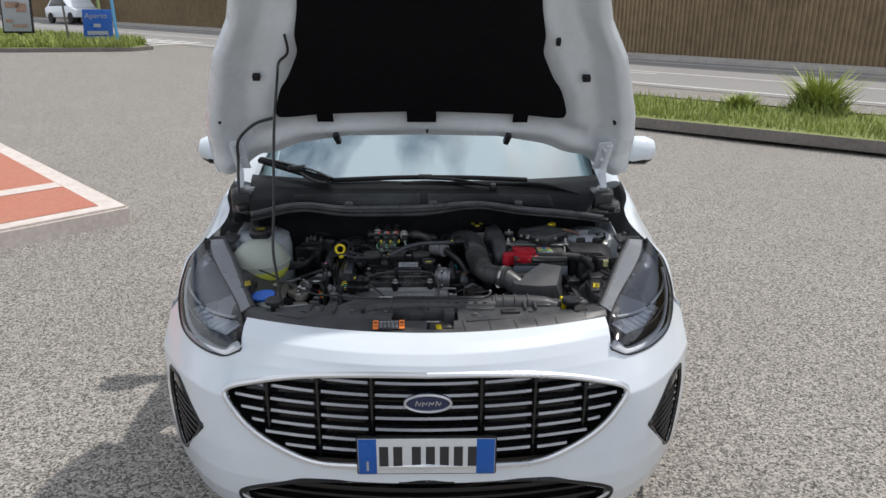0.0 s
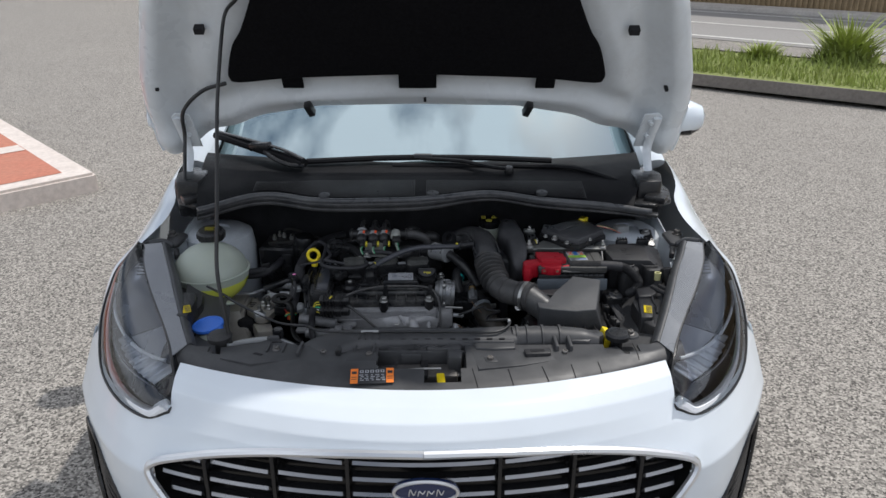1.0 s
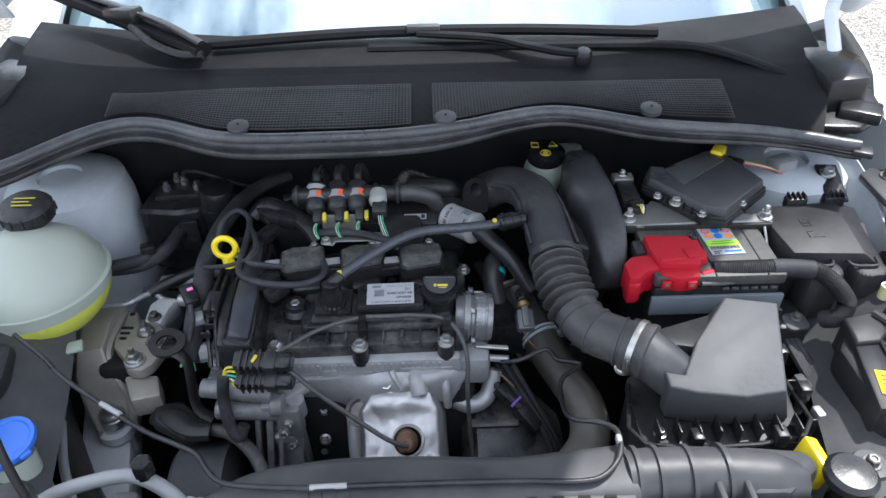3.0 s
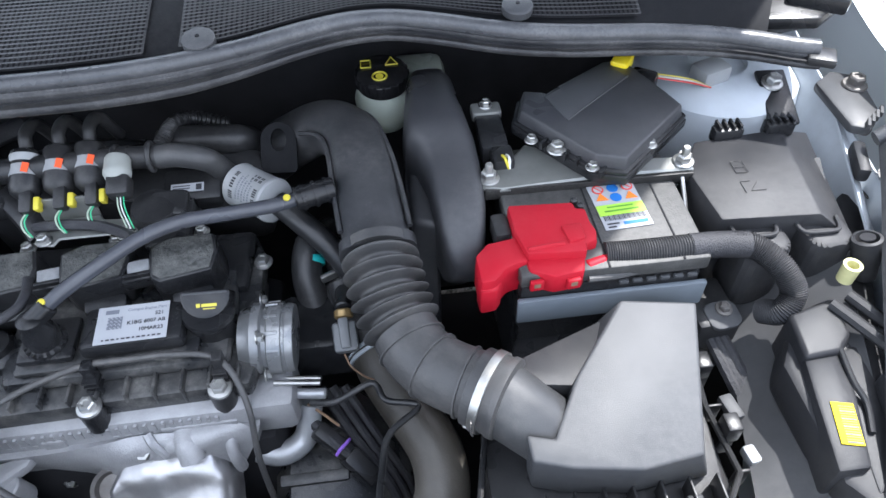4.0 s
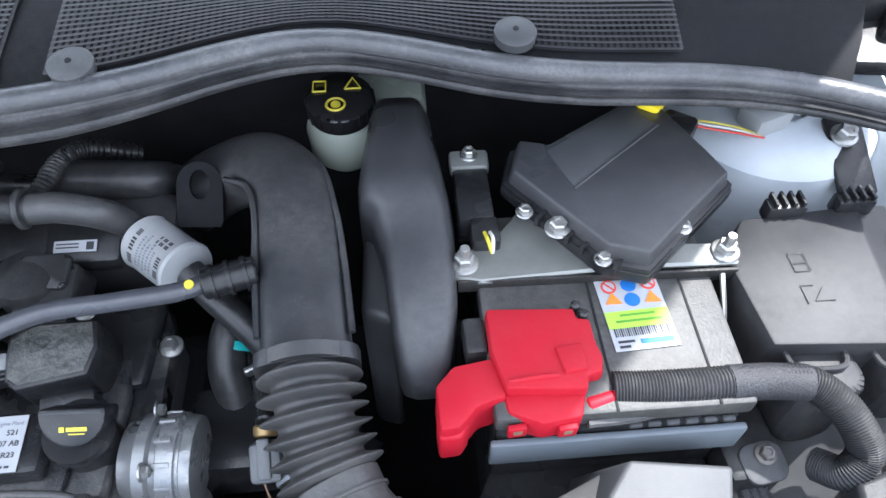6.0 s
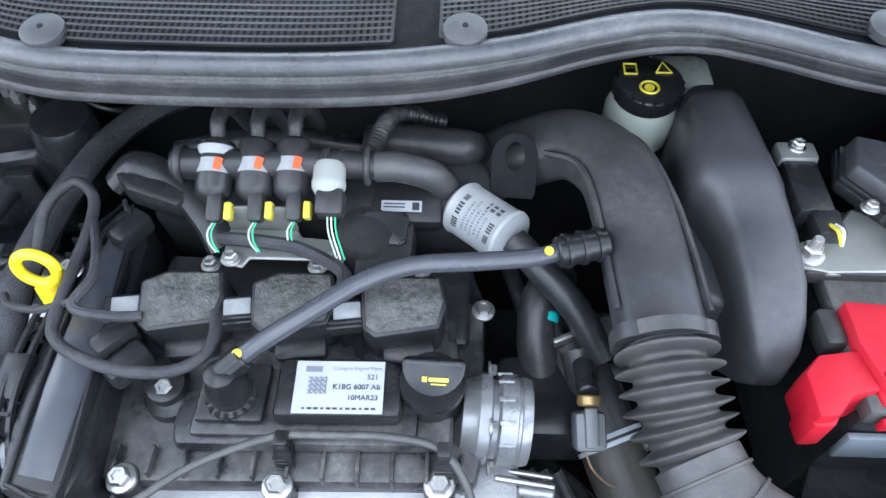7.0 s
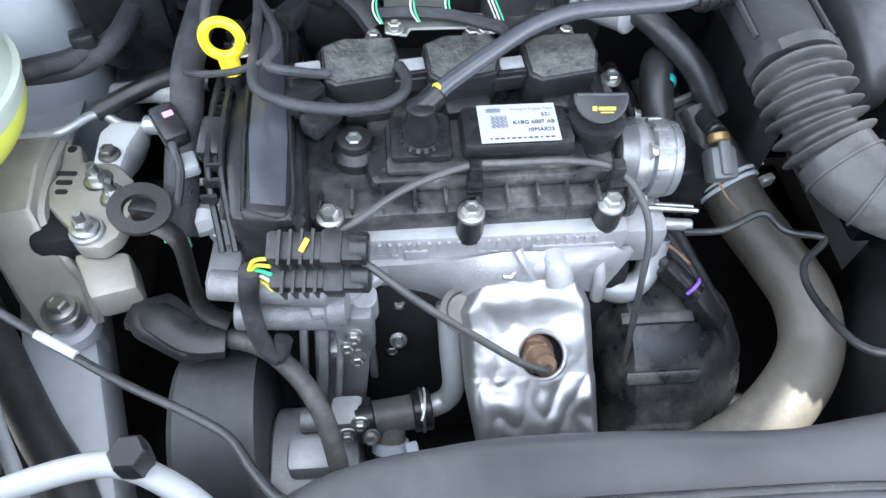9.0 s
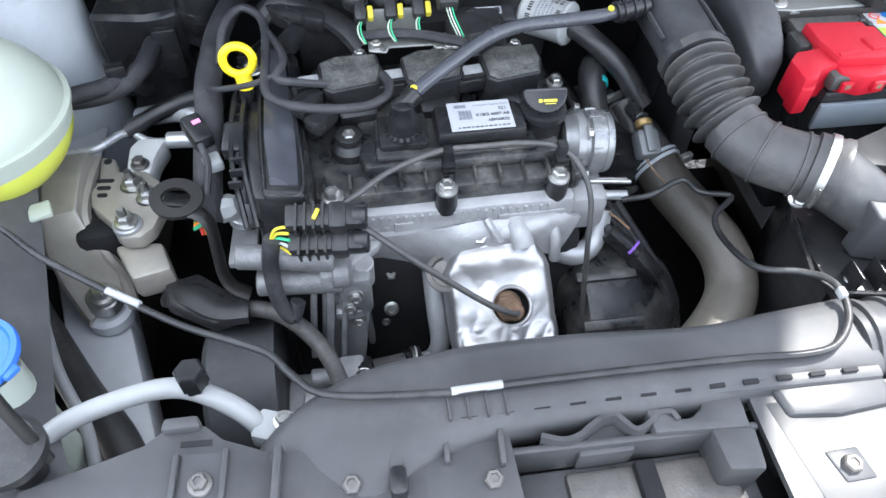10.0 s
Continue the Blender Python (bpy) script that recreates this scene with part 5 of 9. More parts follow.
part("slot_well", prism([(-0.333, 0.372), (-0.305, 0.372), (-0.304, 0.406), (-0.332, 0.407)], 0.7768, 0.7785, 0), GREYPL2, slam)
bolt("slot_bolt", (-0.318, 0.384, 0.7785), (0, 0, 1), 0.0065, slam, STEEL_D)
part("left_ridge", box((-0.266, 0.378, 0.782), (0.006, 0.05, 0.012), (0, 0, -4), 0.002), GREYPL, slam)
part("low_slot", prism([(-0.365, 0.366), (-0.345, 0.358), (-0.342, 0.364), (-0.360, 0.372)], 0.7765, 0.7785, 0), CAVITY_SHADE, slam)
part("mid_plate", prism([(-0.165, 0.402), (-0.10, 0.400), (-0.098, 0.335), (-0.165, 0.335)], 0.768, 0.7779, 0.001), GREYPL, slam)
for x, y in ((-0.147, 0.388), (-0.108, 0.382)):
    part("mid_rib", box((x, y, 0.781), (0.004, 0.026, 0.010), (0, 0, -4), 0.001), GREYPL, slam)
for c, sz, rot in (((0.285, 0.395, 0.776), (0.008, 0.05, 0.03), (0, 0, 0)), ((0.315, 0.395, 0.776), (0.008, 0.05, 0.03), (0, 0, 0)), ((0.40, 0.375, 0.768), (0.06, 0.04, 0.010), (0, 0, 18))):
    part("step", box(c, sz, rot, 0.004), GREYPL, slam)
for x0, y0, x1, y1 in ((0.099, 0.306, 0.110, 0.236), (0.173, 0.305, 0.183, 0.238), (0.244, 0.314, 0.257, 0.252), (0.306, 0.322, 0.312, 0.266), (0.364, 0.332, 0.370, 0.280), (0.455, 0.402, 0.455, 0.345)):
    part("panel_groove", sweep([(lerp(x0, x1, k / 5), lerp(y0, y1, k / 5), 0.0006 + cover_pt((lerp(x0, x1, k / 5) + 0.565) / 1.13, max(0.02, (lerp(y0, y1, k / 5) - 0.239 - 0.42 * x0 * x0) / max(0.161 - 0.42 * x0 * x0, 0.06)))[2]) for k in range(6)], 0.0009, 6, raw=True), CAVITY_SHADE, slam)
for s, x in ((-1, -0.448), (1, 0.425)):
    stop = thing("bonnet_stop", (x, 0.42, 0.75), "black rubber mushroom stop on the front panel", "rubber stop")
    part("head", lathe((x, 0.42, 0.777), (0, 0, 1), [(0.014, 0), (0.026, 0.006), (0.027, 0.016), (0.022, 0.021), (0.003, 0.023)], 28), RUBBER, stop)
    part("stem", cyl((x, 0.42, 0.74), (x, 0.42, 0.779), 0.013), RUBBER, stop)
for p, rz in (((-0.550, 0.519, 0.8080), 22), ((0.528, 0.543, 0.7905), -14)):
    tag = whole("barcode_tag", box(p, (0.018, 0.038, 0.0008), (0, 0, rz), 0), TAGY, "bright yellow barcode sticker on the side panel", "sticker", "yellow tags")
    bars((p[0], p[1], p[2] + 0.0008), (0, 0, rz), [(0.002, -0.017 + 0.0023 * i, 0.012, 0.0006 + 0.0009 * (i % 3 == 0)) for i in range(15)], INK, tag)
whole("cap_plug", lathe((0.587, 0.673, 0.808), (0, 0, 1), [(0.0075, 0), (0.008, 0.016), (0.0085, 0.020), (0.0055, 0.020), (0.005, 0.011)], 24), surf("cream_plastic", (0.50, 0.48, 0.24), 0.5), "pale yellow plastic plug beside the headlight", "plug")
# headlight carriers beside the bay
for s in (-1, 1):
    FL = Matrix.Diagonal((s, 1, 1, 1))
    ob = thing("lamp_carrier", (s * 0.57, 0.62, 0.7), "moulded black plastic headlight carrier panel", "panel")
    e = 0.0 if s > 0 else 0.036
    part("wall", prism([(0.508 + e, 0.50 + e), (0.535 + e, 0.46), (0.60, 0.60), (0.64, 0.69), (0.69, 0.80), (0.67, 0.815), (0.625, 0.74), (0.60, 0.68), (0.545 + e / 3, 0.665), (0.508 + e, 0.61)], 0.735, 0.780, 0.008, FL), GREYPL3, ob)
    part("tag_shelf", prism([(0.524 + e, 0.612), (0.557 + e, 0.612), (0.553 + e * 0.9, 0.575), (0.530 + e, 0.505 - e / 2), (0.502 + e, 0.505 - e / 2), (0.515 + e * 0.8, 0.57)], 0.70, 0.7895 + e * 0.5, 0.004, FL, seg=2), GREYPL3, ob)
    part("shelf", prism([(0.553, 0.612), (0.608, 0.628), (0.574 + e / 2, 0.505), (0.528 + e, 0.486)], 0.74, 0.782, 0.004, FL), GREYPL3, ob)
    part("shelf_edge", sweep([(s * 0.557, 0.612, 0.792), (s * 0.553, 0.580, 0.7905), (s * 0.556, 0.560, 0.786), (s * 0.548, 0.535, 0.784)], 0.0028, 8), GREYPL3, ob)
    part("side_rib", prism([(0.575, 0.580), (0.582, 0.580), (0.566, 0.520), (0.560, 0.522)], 0.77, 0.800, 0.002, FL), GREYPL3, ob)
    if s > 0:
        part("block", prism([(0.528, 0.652), (0.580, 0.664), (0.573, 0.622), (0.556, 0.606), (0.522, 0.604)], 0.70, 0.795, 0.005, FL, seg=3), GREYPL3, ob)
        for a, b in (((0.570, 0.655), (0.596, 0.605)), ((0.590, 0.662), (0.612, 0.618))):
            part("ridge", sweep([(s * a[0], a[1], 0.797), (s * b[0], b[1], 0.797)], 0.006, 8, 3), GREYPL3, ob)
        part("cup", lathe((s * 0.626, 0.690, 0.785), (-0.2 * s, 0.28, 0.94), [(0.010, 0), (0.0125, 0.02), (0.0135, 0.045), (0.0105, 0.046), (0.008, 0.036)], 24), GREYPL3, ob)
        # dark disc for the shade inside the cup
        part("cup_hole", lathe((s * 0.6175, 0.7030, 0.8275), (-0.2 * s, 0.28, 0.94), [(0.007, 0), (0.0068, 0.001)], 14), CAVITY_SHADE, ob)
    part("corner_plate", prism([(0.672, 0.925), (0.700, 0.945), (0.728, 0.930), (0.715, 0.862), (0.690, 0.836), (0.672, 0.846)], 0.830, 0.842, 0.004, FL), GREYPL, ob)
    for k in range(4):
        part("plate_tooth", box((s * (0.688 + 0.008 * k), 0.842 + 0.006 * k, 0.845), (0.003, 0.014, 0.006), (0, 0, -30 * s), 0), GREYPL, ob)
    part("side_clip", box((s * 0.665, 0.805, 0.828), (0.014, 0.05, 0.018), (0, 0, -20 * s), 0.005), GREYPL3, ob)
    bolt("plate_bolt", (s * 0.711, 0.912, 0.842), (0, 0, 1), 0.010, ob, STEEL_D)
# turned edge of the painted inner wing
edge = part("wing_edge", grid(24, 4, lambda u, v: (lerp(lerp(0.634, 0.688, u), lerp(0.655, 0.712, u), v), lerp(0.705, 0.905, u), lerp(0.806, 0.826, u) - 0.03 * v * v), thick=0.003), WHITE_SHADED, bay, "pale painted flange edge")
# near-black disc, the flange hole's shade as colour
part("flange_hole", lathe((0.6735, 0.787, 0.797), (0.5, 0, 0.85), [(0.008, 0), (0.0078, 0.001)], 14, squash=0.6), CAVITY_SHADE, bay)

# ---- engine ----
engine = thing("engine", (-0.1, 0.75, 0.4), "transverse car engine, dusty black cam cover, bare alloy head", "engine")
# block coloured near black for the shade around it
block = part("block", box((-0.12, 0.76, 0.50), (0.34, 0.22, 0.36), (0, 0, 0), 0.02), CAVITY_SHADE, engine)
head = part("cylinder_head", box((-0.105, 0.755, 0.700), (0.27, 0.205, 0.075), (0, 0, 0), 0.01), ALU, engine, "bare cast alloy cylinder head")
part("head_flange", box((-0.105, 0.665, 0.722), (0.255, 0.022, 0.020), (0, 0, 0), 0.003), ALU, head)
for k in range(26):
    part("tooth", box((-0.205 + k * 0.0082, 0.6535, 0.727), (0.003, 0.004, 0.010), (0, 0, 0), 0), ALU, head)
for x in (-0.165, -0.147, -0.125):
    part("cast_mark", box((x, 0.6535, 0.713), (0.010, 0.002, 0.008), (0, 0, 0), 0.001), ALU, head)
# cast manifold funnelling down to the flange
MTOP = spline([(-0.222, 0.655, 0.712), (-0.16, 0.654, 0.712), (-0.06, 0.654, 0.712), (0.0, 0.655, 0.712), (0.035, 0.657, 0.71)], 12)
MLOW = spline([(-0.190, 0.664, 0.676), (-0.128, 0.660, 0.642), (-0.102, 0.644, 0.666), (-0.048, 0.645, 0.690), (0.012, 0.645, 0.664)], 12)


def manifold_pt(u, v):
    k = min(int(u * 47.999), 47)
    a, b = MTOP[k].lerp(MTOP[k + 1], u * 48 - k), MLOW[k].lerp(MLOW[k + 1], u * 48 - k)
    swell = table(u, [0, 0.25, 0.45, 0.6, 0.8, 1], [-0.004, 0.004, 0.014, 0.006, 0.012, 0.0]) * math.sin(v * 3.14)
    return a.lerp(b, v) + Vector((0, -0.55, 0.8)) * swell


part("exhaust_manifold", grid(60, 16, manifold_pt, thick=0.008), ALU, head, "cast alloy exhaust manifold", 60)
part("rib", sweep([(-0.066, 0.650, 0.720), (-0.061, 0.642, 0.714), (-0.052, 0.636, 0.700)], 0.0045, 8), ALU, head)
part("boss", sweep([(-0.034, 0.655, 0.712), (-0.031, 0.640, 0.708), (-0.028, 0.630, 0.696)], 0.012, 16, squash=0.8), ALU, head)
part("lower_rim", sweep([p + Vector((0, -0.002, 0)) for p in MLOW[:20]], 0.004, 8, raw=True), ALU, head)
part("outer_rib", sweep([(0.006, 0.652, 0.712), (0.008, 0.636, 0.692), (0.010, 0.634, 0.665)], 0.006, 12), ALU, head)
part("gusset", prism([(-0.240, 0.640), (-0.172, 0.652), (-0.178, 0.640), (-0.222, 0.606), (-0.238, 0.606)], 0.694, 0.706, 0.003), ALU, head)
part("gusset_post", cyl((-0.196, 0.632, 0.662), (-0.196, 0.626, 0.700), 0.012), ALU, head)
part("flange_ring", lathe((-0.110, 0.628, 0.664), (0, -0.45, 0.9), [(0.020, 0), (0.021, 0.004), (0.021, 0.008), (0.016, 0.010), (0.014, 0.004)], 24), STEEL_D, head)
for k in range(9):
    part("cast_letter", box((-0.19 + k * 0.011 + 0.04 * (k > 4), 0.6525, 0.7165), (0.0055, 0.0014, 0.0045), (0, 0, 0), 0.0005), ALU, head)
part("cast_square", box((-0.150, 0.6520, 0.7170), (0.020, 0.003, 0.014), (0, 0, 0), 0.001), ALU, head)
part("cast_panel", box((-0.018, 0.6520, 0.7190), (0.070, 0.003, 0.010), (0, 0, 0), 0.001), ALU, head)
# cam cover
cover = part("cam_cover", prism([(-0.245, 0.672), (-0.23, 0.662), (0.035, 0.668), (0.042, 0.70), (0.042, 0.83), (0.03, 0.862), (-0.22, 0.865), (-0.25, 0.84)], 0.733, 0.757, 0.006), BLACK_D, engine, "dusty black plastic cam cover")
part("cover_step", prism([(-0.185, 0.684), (0.018, 0.688), (0.022, 0.76), (0.02, 0.80), (-0.19, 0.80), (-0.19, 0.70)], 0.757, 0.772, 0.006, inset=0.02), BLACK_D, cover)
part("cover_rear", prism([(-0.235, 0.775), (0.03, 0.775), (0.035, 0.855), (-0.235, 0.86)], 0.755, 0.768, 0.006, inset=0.02), BLACK, cover)
part("separator", prism([(-0.172, 0.690), (-0.008, 0.692), (-0.006, 0.745), (-0.172, 0.745)], 0.772, 0.779, 0.004), BLACK_D, cover)
part("separator_lid", prism([(-0.112, 0.697), (-0.018, 0.699), (-0.018, 0.742), (-0.040, 0.748), (-0.112, 0.745)], 0.779, 0.797, 0.006, inset=0.03), BLACK, cover)
part("vent_boss", prism([(-0.168, 0.697), (-0.118, 0.697), (-0.118, 0.745), (-0.168, 0.745)], 0.779, 0.788, 0.004), BLACK, cover)
for k in range(11):
    x = -0.225 + k * 0.025
    part("rib", box((x, 0.677, 0.752), (0.003, 0.022, 0.026), (0, 0, 0), 0.001), BLACK_D, cover)
for x, y in ((-0.218, 0.664), (-0.106, 0.662), (0.009, 0.666)):
    part("bolt_sleeve", cyl((x, y, 0.728), (x, y, 0.7575), 0.0115, 22), BLACK, cover)
    bolt("cover_bolt", (x, y, 0.7575), (0, -0.1, 1), 0.0082, cover)
for p in ((-0.197, 0.725, 0.776), (0.041, 0.815, 0.757), (-0.18, 0.80, 0.80), (-0.095, 0.80, 0.80), (-0.01, 0.80, 0.80)):
    bolt("cover_bolt", p, (0, -0.1, 1), 0.0072, cover)
# oil filler
oil = part("oil_filler", lathe((0.002, 0.730, 0.757), (0, -0.06, 1), [(0.0225, 0), (0.0215, 0.020), (0.0215, 0.030), (0.0235, 0.032), (0.0245, 0.037), (0.0235, 0.041), (0.004, 0.042)], 36), BLACK, engine, "black oil filler cap with yellow print")
CAPM = pose(0.003, 0.733, 0.8120, 34, 0, -2)
part("grip", prism([(-0.0225, 0.004), (-0.0230, 0.0)] + [(-0.0230 * math.cos(k / 12 * math.pi), -0.0225 * math.sin(k / 12 * math.pi)) for k in range(1, 12)] + [(0.0230, 0.0), (0.0225, 0.004)], -0.022, 0.002, 0.0025, CAPM), BLACK, oil)
part("grip_edge", sweep([CAPM @ Vector((x, 0.0015, 0.0018)) for x in (-0.020, 0.0, 0.020)], 0.0012, 6), GREYPL2, oil)
bars(CAPM @ Vector((0.001, -0.010, 0.0026)), (34, 0, -2), [(0.003, 0, 0.014, 0.0028), (-0.007, 0, 0.0036, 0.0036), (0.003, -0.0032, 0.011, 0.0009)], INK_Y, oil)
# paper label on the separator lid
lab = part("engine_label", box((-0.0645, 0.7205, 0.7985), (0.064, 0.040, 0.0006), (3, 0, 1), 0), LABEL, engine, "white paper label with printed code")
bars((-0.0645, 0.7205, 0.7992), (3, 0, 1), [(-0.0215 + 0.0012 * i, -0.005 + 0.0012 * j, 0.0011, 0.0011) for i in range(11) for j in range(11) if (i * 7 + j * 5 + i * j) % 3 or (i in (0, 10) and j in (0, 10))], INK_G, lab, "code_square")
bars((-0.0645, 0.7205, 0.7992), (3, 0, 1), [(-0.019, 0.0135, 0.012, 0.0045)], INK_G, lab)
words("Cologne Engine Plant", (-0.0525, 0.735, 0.7995), (3, 0, 1), 0.0041, INK_G, lab)
words("521", (-0.041, 0.7285, 0.7993), (3, 0, 1), 0.0055, INK, lab)
words("K1BG 6007 AB", (-0.052, 0.7205, 0.7990), (3, 0, 1), 0.0055, INK, lab)
words("10MAR23", (-0.047, 0.7125, 0.7986), (3, 0, 1), 0.0055, INK, lab)
bars((-0.0645, 0.7205, 0.7992), (3, 0, 1), [(-0.024 + 0.0045 * k, -0.0165, 0.0032 if k % 3 else 0.0018, 0.0016) for k in range(12)], INK, lab)
# timing cover
tim = part("timing_cover", prism([(-0.290, 0.640), (-0.238, 0.632), (-0.232, 0.66), (-0.240, 0.76), (-0.245, 0.86), (-0.262, 0.90), (-0.285, 0.90), (-0.30, 0.85), (-0.303, 0.72)], 0.66, 0.786, 0.008, inset=0.03), BLACK, engine, "tall black plastic timing belt cover")
part("raised_panel", prism([(-0.279, 0.640), (-0.240, 0.634), (-0.242, 0.72), (-0.249, 0.80), (-0.256, 0.875), (-0.281, 0.88), (-0.287, 0.80), (-0.286, 0.72)], 0.782, 0.793, 0.004, inset=0.03), BLACK, tim)
part("panel_rim", sweep([(-0.277, 0.645, 0.794), (-0.243, 0.640, 0.794), (-0.246, 0.72, 0.7945), (-0.252, 0.80, 0.7945), (-0.259, 0.868, 0.794), (-0.278, 0.871, 0.794), (-0.283, 0.80, 0.7945), (-0.282, 0.72, 0.7945), (-0.277, 0.645, 0.794)], 0.0018, 6, 6), BLACK, tim)
# thin face on the panel, its sky reflection given as a paler colour
part("panel_face", prism([(-0.272, 0.652), (-0.246, 0.648), (-0.248, 0.72), (-0.255, 0.80), (-0.261, 0.86), (-0.276, 0.862), (-0.280, 0.80), (-0.279, 0.72)], 0.7915, 0.7938, 0.001), SKY_SHEEN, tim)
for dx in (-0.310, -0.300):
    part("edge_rib", sweep([(dx + 0.01, 0.64, 0.75), (dx, 0.70, 0.785), (dx, 0.78, 0.79), (dx + 0.01, 0.86, 0.785), (dx + 0.02, 0.91, 0.77)], 0.003, 6), BLACK, tim)
for k in range(14):
    part("edge_tooth", box((-0.305, 0.665 + k * 0.016, 0.784), (0.012, 0.003, 0.008), (0, 0, 0), 0), BLACK, tim)
# ignition coils
for k, (x, y) in enumerate(((-0.190, 0.790), (-0.105, 0.791), (-0.022, 0.790))):
    coil = part("ignition_coil", prism([(-0.033, -0.018), (-0.024, -0.026), (0.026, -0.022), (0.033, -0.002), (0.031, 0.022), (-0.012, 0.026), (-0.033, 0.018)], 0.0, 0.052, 0.003, pose(x, y, 0.765, 10, 0, 6), inset=0.03), BLACK, engine, "dusty black ignition coil")
    part("potting", prism([(-0.029, -0.015), (-0.021, -0.022), (0.023, -0.018), (0.029, 0.000), (0.027, 0.019), (-0.011, 0.022), (-0.029, 0.015)], 0.0515, 0.0530, 0.0006, pose(x, y, 0.765, 10, 0, 6)), POTTING, coil, "rough dusty sealing compound")
    part("neck", box((x + 0.004, y - 0.028, 0.772), (0.040, 0.016, 0.030), (20, 0, 6), 0.004), BLACK, coil)
    part("plug", box((x - 0.043, y - 0.012, 0.800), (0.034, 0.024, 0.018), (12, 0, 8), 0.003), BLACK, coil)
    part("lock_tab", box((x - 0.042, y - 0.013, 0.8100), (0.021, 0.014, 0.005), (12, 0, 8), 0.0015), TABW, coil, "white locking tab")
    part("tab_frame", box((x - 0.042, y - 0.0215, 0.8075), (0.026, 0.004, 0.010), (12, 0, 8), 0.001), BLACK, coil)
    bolt("coil_bolt", (x + 0.012, y + 0.030, 0.806), (0, 0, 1), 0.0058, coil)
# throttle body
tb = part("throttle_body", lathe((0.034, 0.722, 0.752), (1, -0.05, -0.06), [(0.028, -0.01), (0.032, 0.0), (0.0345, 0.002), (0.0345, 0.010), (0.030, 0.012), (0.030, 0.016), (0.0345, 0.018), (0.035, 0.030), (0.0325, 0.031), (0.0325, 0.033), (0.0335, 0.034), (0.0330, 0.038), (0.032, 0.041), (0.018, 0.042)], 40), PUMPM, engine, "machined alloy pump body")
for a in (0.6, 2.2, 3.6, 5.2):
    bolt("pump_bolt", (0.044, 0.722 + 0.036 * math.cos(a), 0.752 + 0.036 * math.sin(a)), (1, 0, 0), 0.005, tb)
for k in range(12):
    a = k * 0.5236
    part("rib", box((0.057, 0.7215 + 0.0335 * math.cos(a), 0.7515 + 0.0335 * math.sin(a)), (0.012, 0.003, 0.004), (math.degrees(a), 0, 0), 0.0008), PUMPM, tb)
for y, z in ((0.684, 0.728), (0.693, 0.722)):
    part("spigot", cyl((0.05, y, z), (0.096, y - 0.006, z), 0.0026, 14), STEEL, tb)
# head end
part("head_end", box((0.045, 0.69, 0.700), (0.05, 0.06, 0.05), (0, 0, 0), 0.01), ALU, engine)
part("coolant_outlet", cyl((0.06, 0.685, 0.705), (0.098, 0.68, 0.705), 0.0055), ALU_S, engine)
# heat shield over the exhaust
shield = thing("heat_shield", (-0.04, 0.60, 0.45), "crumpled bright foil heat shield over the exhaust manifold", "heat shield")


HOLE = Vector((-0.046, 0.585, 0.654))
SH_W, SH_N = Vector((0, 0.84, 0.54)).normalized(), Vector((-0.08, -0.53, 0.84)).normalized()


def shield_pt(u, v):
    w = lerp(-0.095, 0.092, v)
    left = table(w, [-0.095, -0.03, 0.040, 0.058, 0.072, 0.084, 0.092], [-0.060, -0.070, -0.074, -0.064, -0.047, -0.030, -0.012])
    right = table(w, [-0.095, -0.03, 0.040, 0.062, 0.076, 0.086, 0.092], [0.057, 0.056, 0.054, 0.045, 0.032, 0.020, 0.008])
    q = 2 * u - 1
    x = lerp(left, right, u) if abs(q) < 0.9 else lerp(left, right, 0.05 if q < 0 else 0.95) * (1 + 0.05 * (abs(q) - 0.9) / 0.1)
    fold = max(0.0, abs(q) - 0.74) / 0.26
    h = -0.034 * fold ** 1.8 - 0.006 * q * q - 0.007 * max(0.0, (w - 0.04) / 0.04) ** 2 - 0.016 * max(0.0, (-0.03 - w) / 0.06) ** 2
    c = 0.040 - 0.010 * q * q
    h += 0.0020 * math.exp(-((w - c - 0.012) / 0.012) ** 2) - 0.0022 * math.exp(-((w - c + 0.004) / 0.014) ** 2) * (abs(q) < 0.85)
    n = noise.noise(Vector((x * 30, w * 30, 1.7))) * 0.0045 + abs(noise.noise(Vector((x * 55, w * 38, 5.1)))) * 0.005 * (0.4 + fold + (w < -0.02))
    return HOLE + Vector((1, 0, 0)) * x + SH_W * w + SH_N * (h + n + 0.006 * max(0.0, w / 0.05))


sb = grid(90, 90, shield_pt, lambda u, v: (shield_pt(u, v) - HOLE).length > 0.0207, thick=0.0012)
part("shell", sb, FOIL, shield, "", 60)
a, b, d = frame_of(SH_N)
part("hole_rim", sweep([HOLE + (a * math.cos(i / 24 * 6.2832) + b * math.sin(i / 24 * 6.2832)) * 0.0208 for i in range(25)], 0.0024, 8, raw=True), FOIL, shield)
# black disc behind the opening, so its shade comes from colour
part("hole_backing", lathe(HOLE - SH_N * 0.022, SH_N, [(0.034, 0), (0.034, 0.002)], 20), CAVITY_SHADE, shield)
part("rust_gasket", sweep([shield_pt(0.0, 0.84) + Vector((-0.004, 0.004, 0.004)), shield_pt(0.1, 0.93) + Vector((0, 0.006, 0.007)), shield_pt(0.3, 0.985) + Vector((0, 0.006, 0.007)), shield_pt(0.5, 1.0) + Vector((0, 0.007, 0.008)), shield_pt(0.75, 0.985) + Vector((0, 0.006, 0.007)), shield_pt(0.95, 0.90) + Vector((0, 0.004, 0.004))], 0.0034, 6), RUST, shield, "rusty gasket edge")
bolt("shield_bolt", shield_pt(0.24, 0.90) + SH_N * 0.001, SH_N, 0.0085, shield)
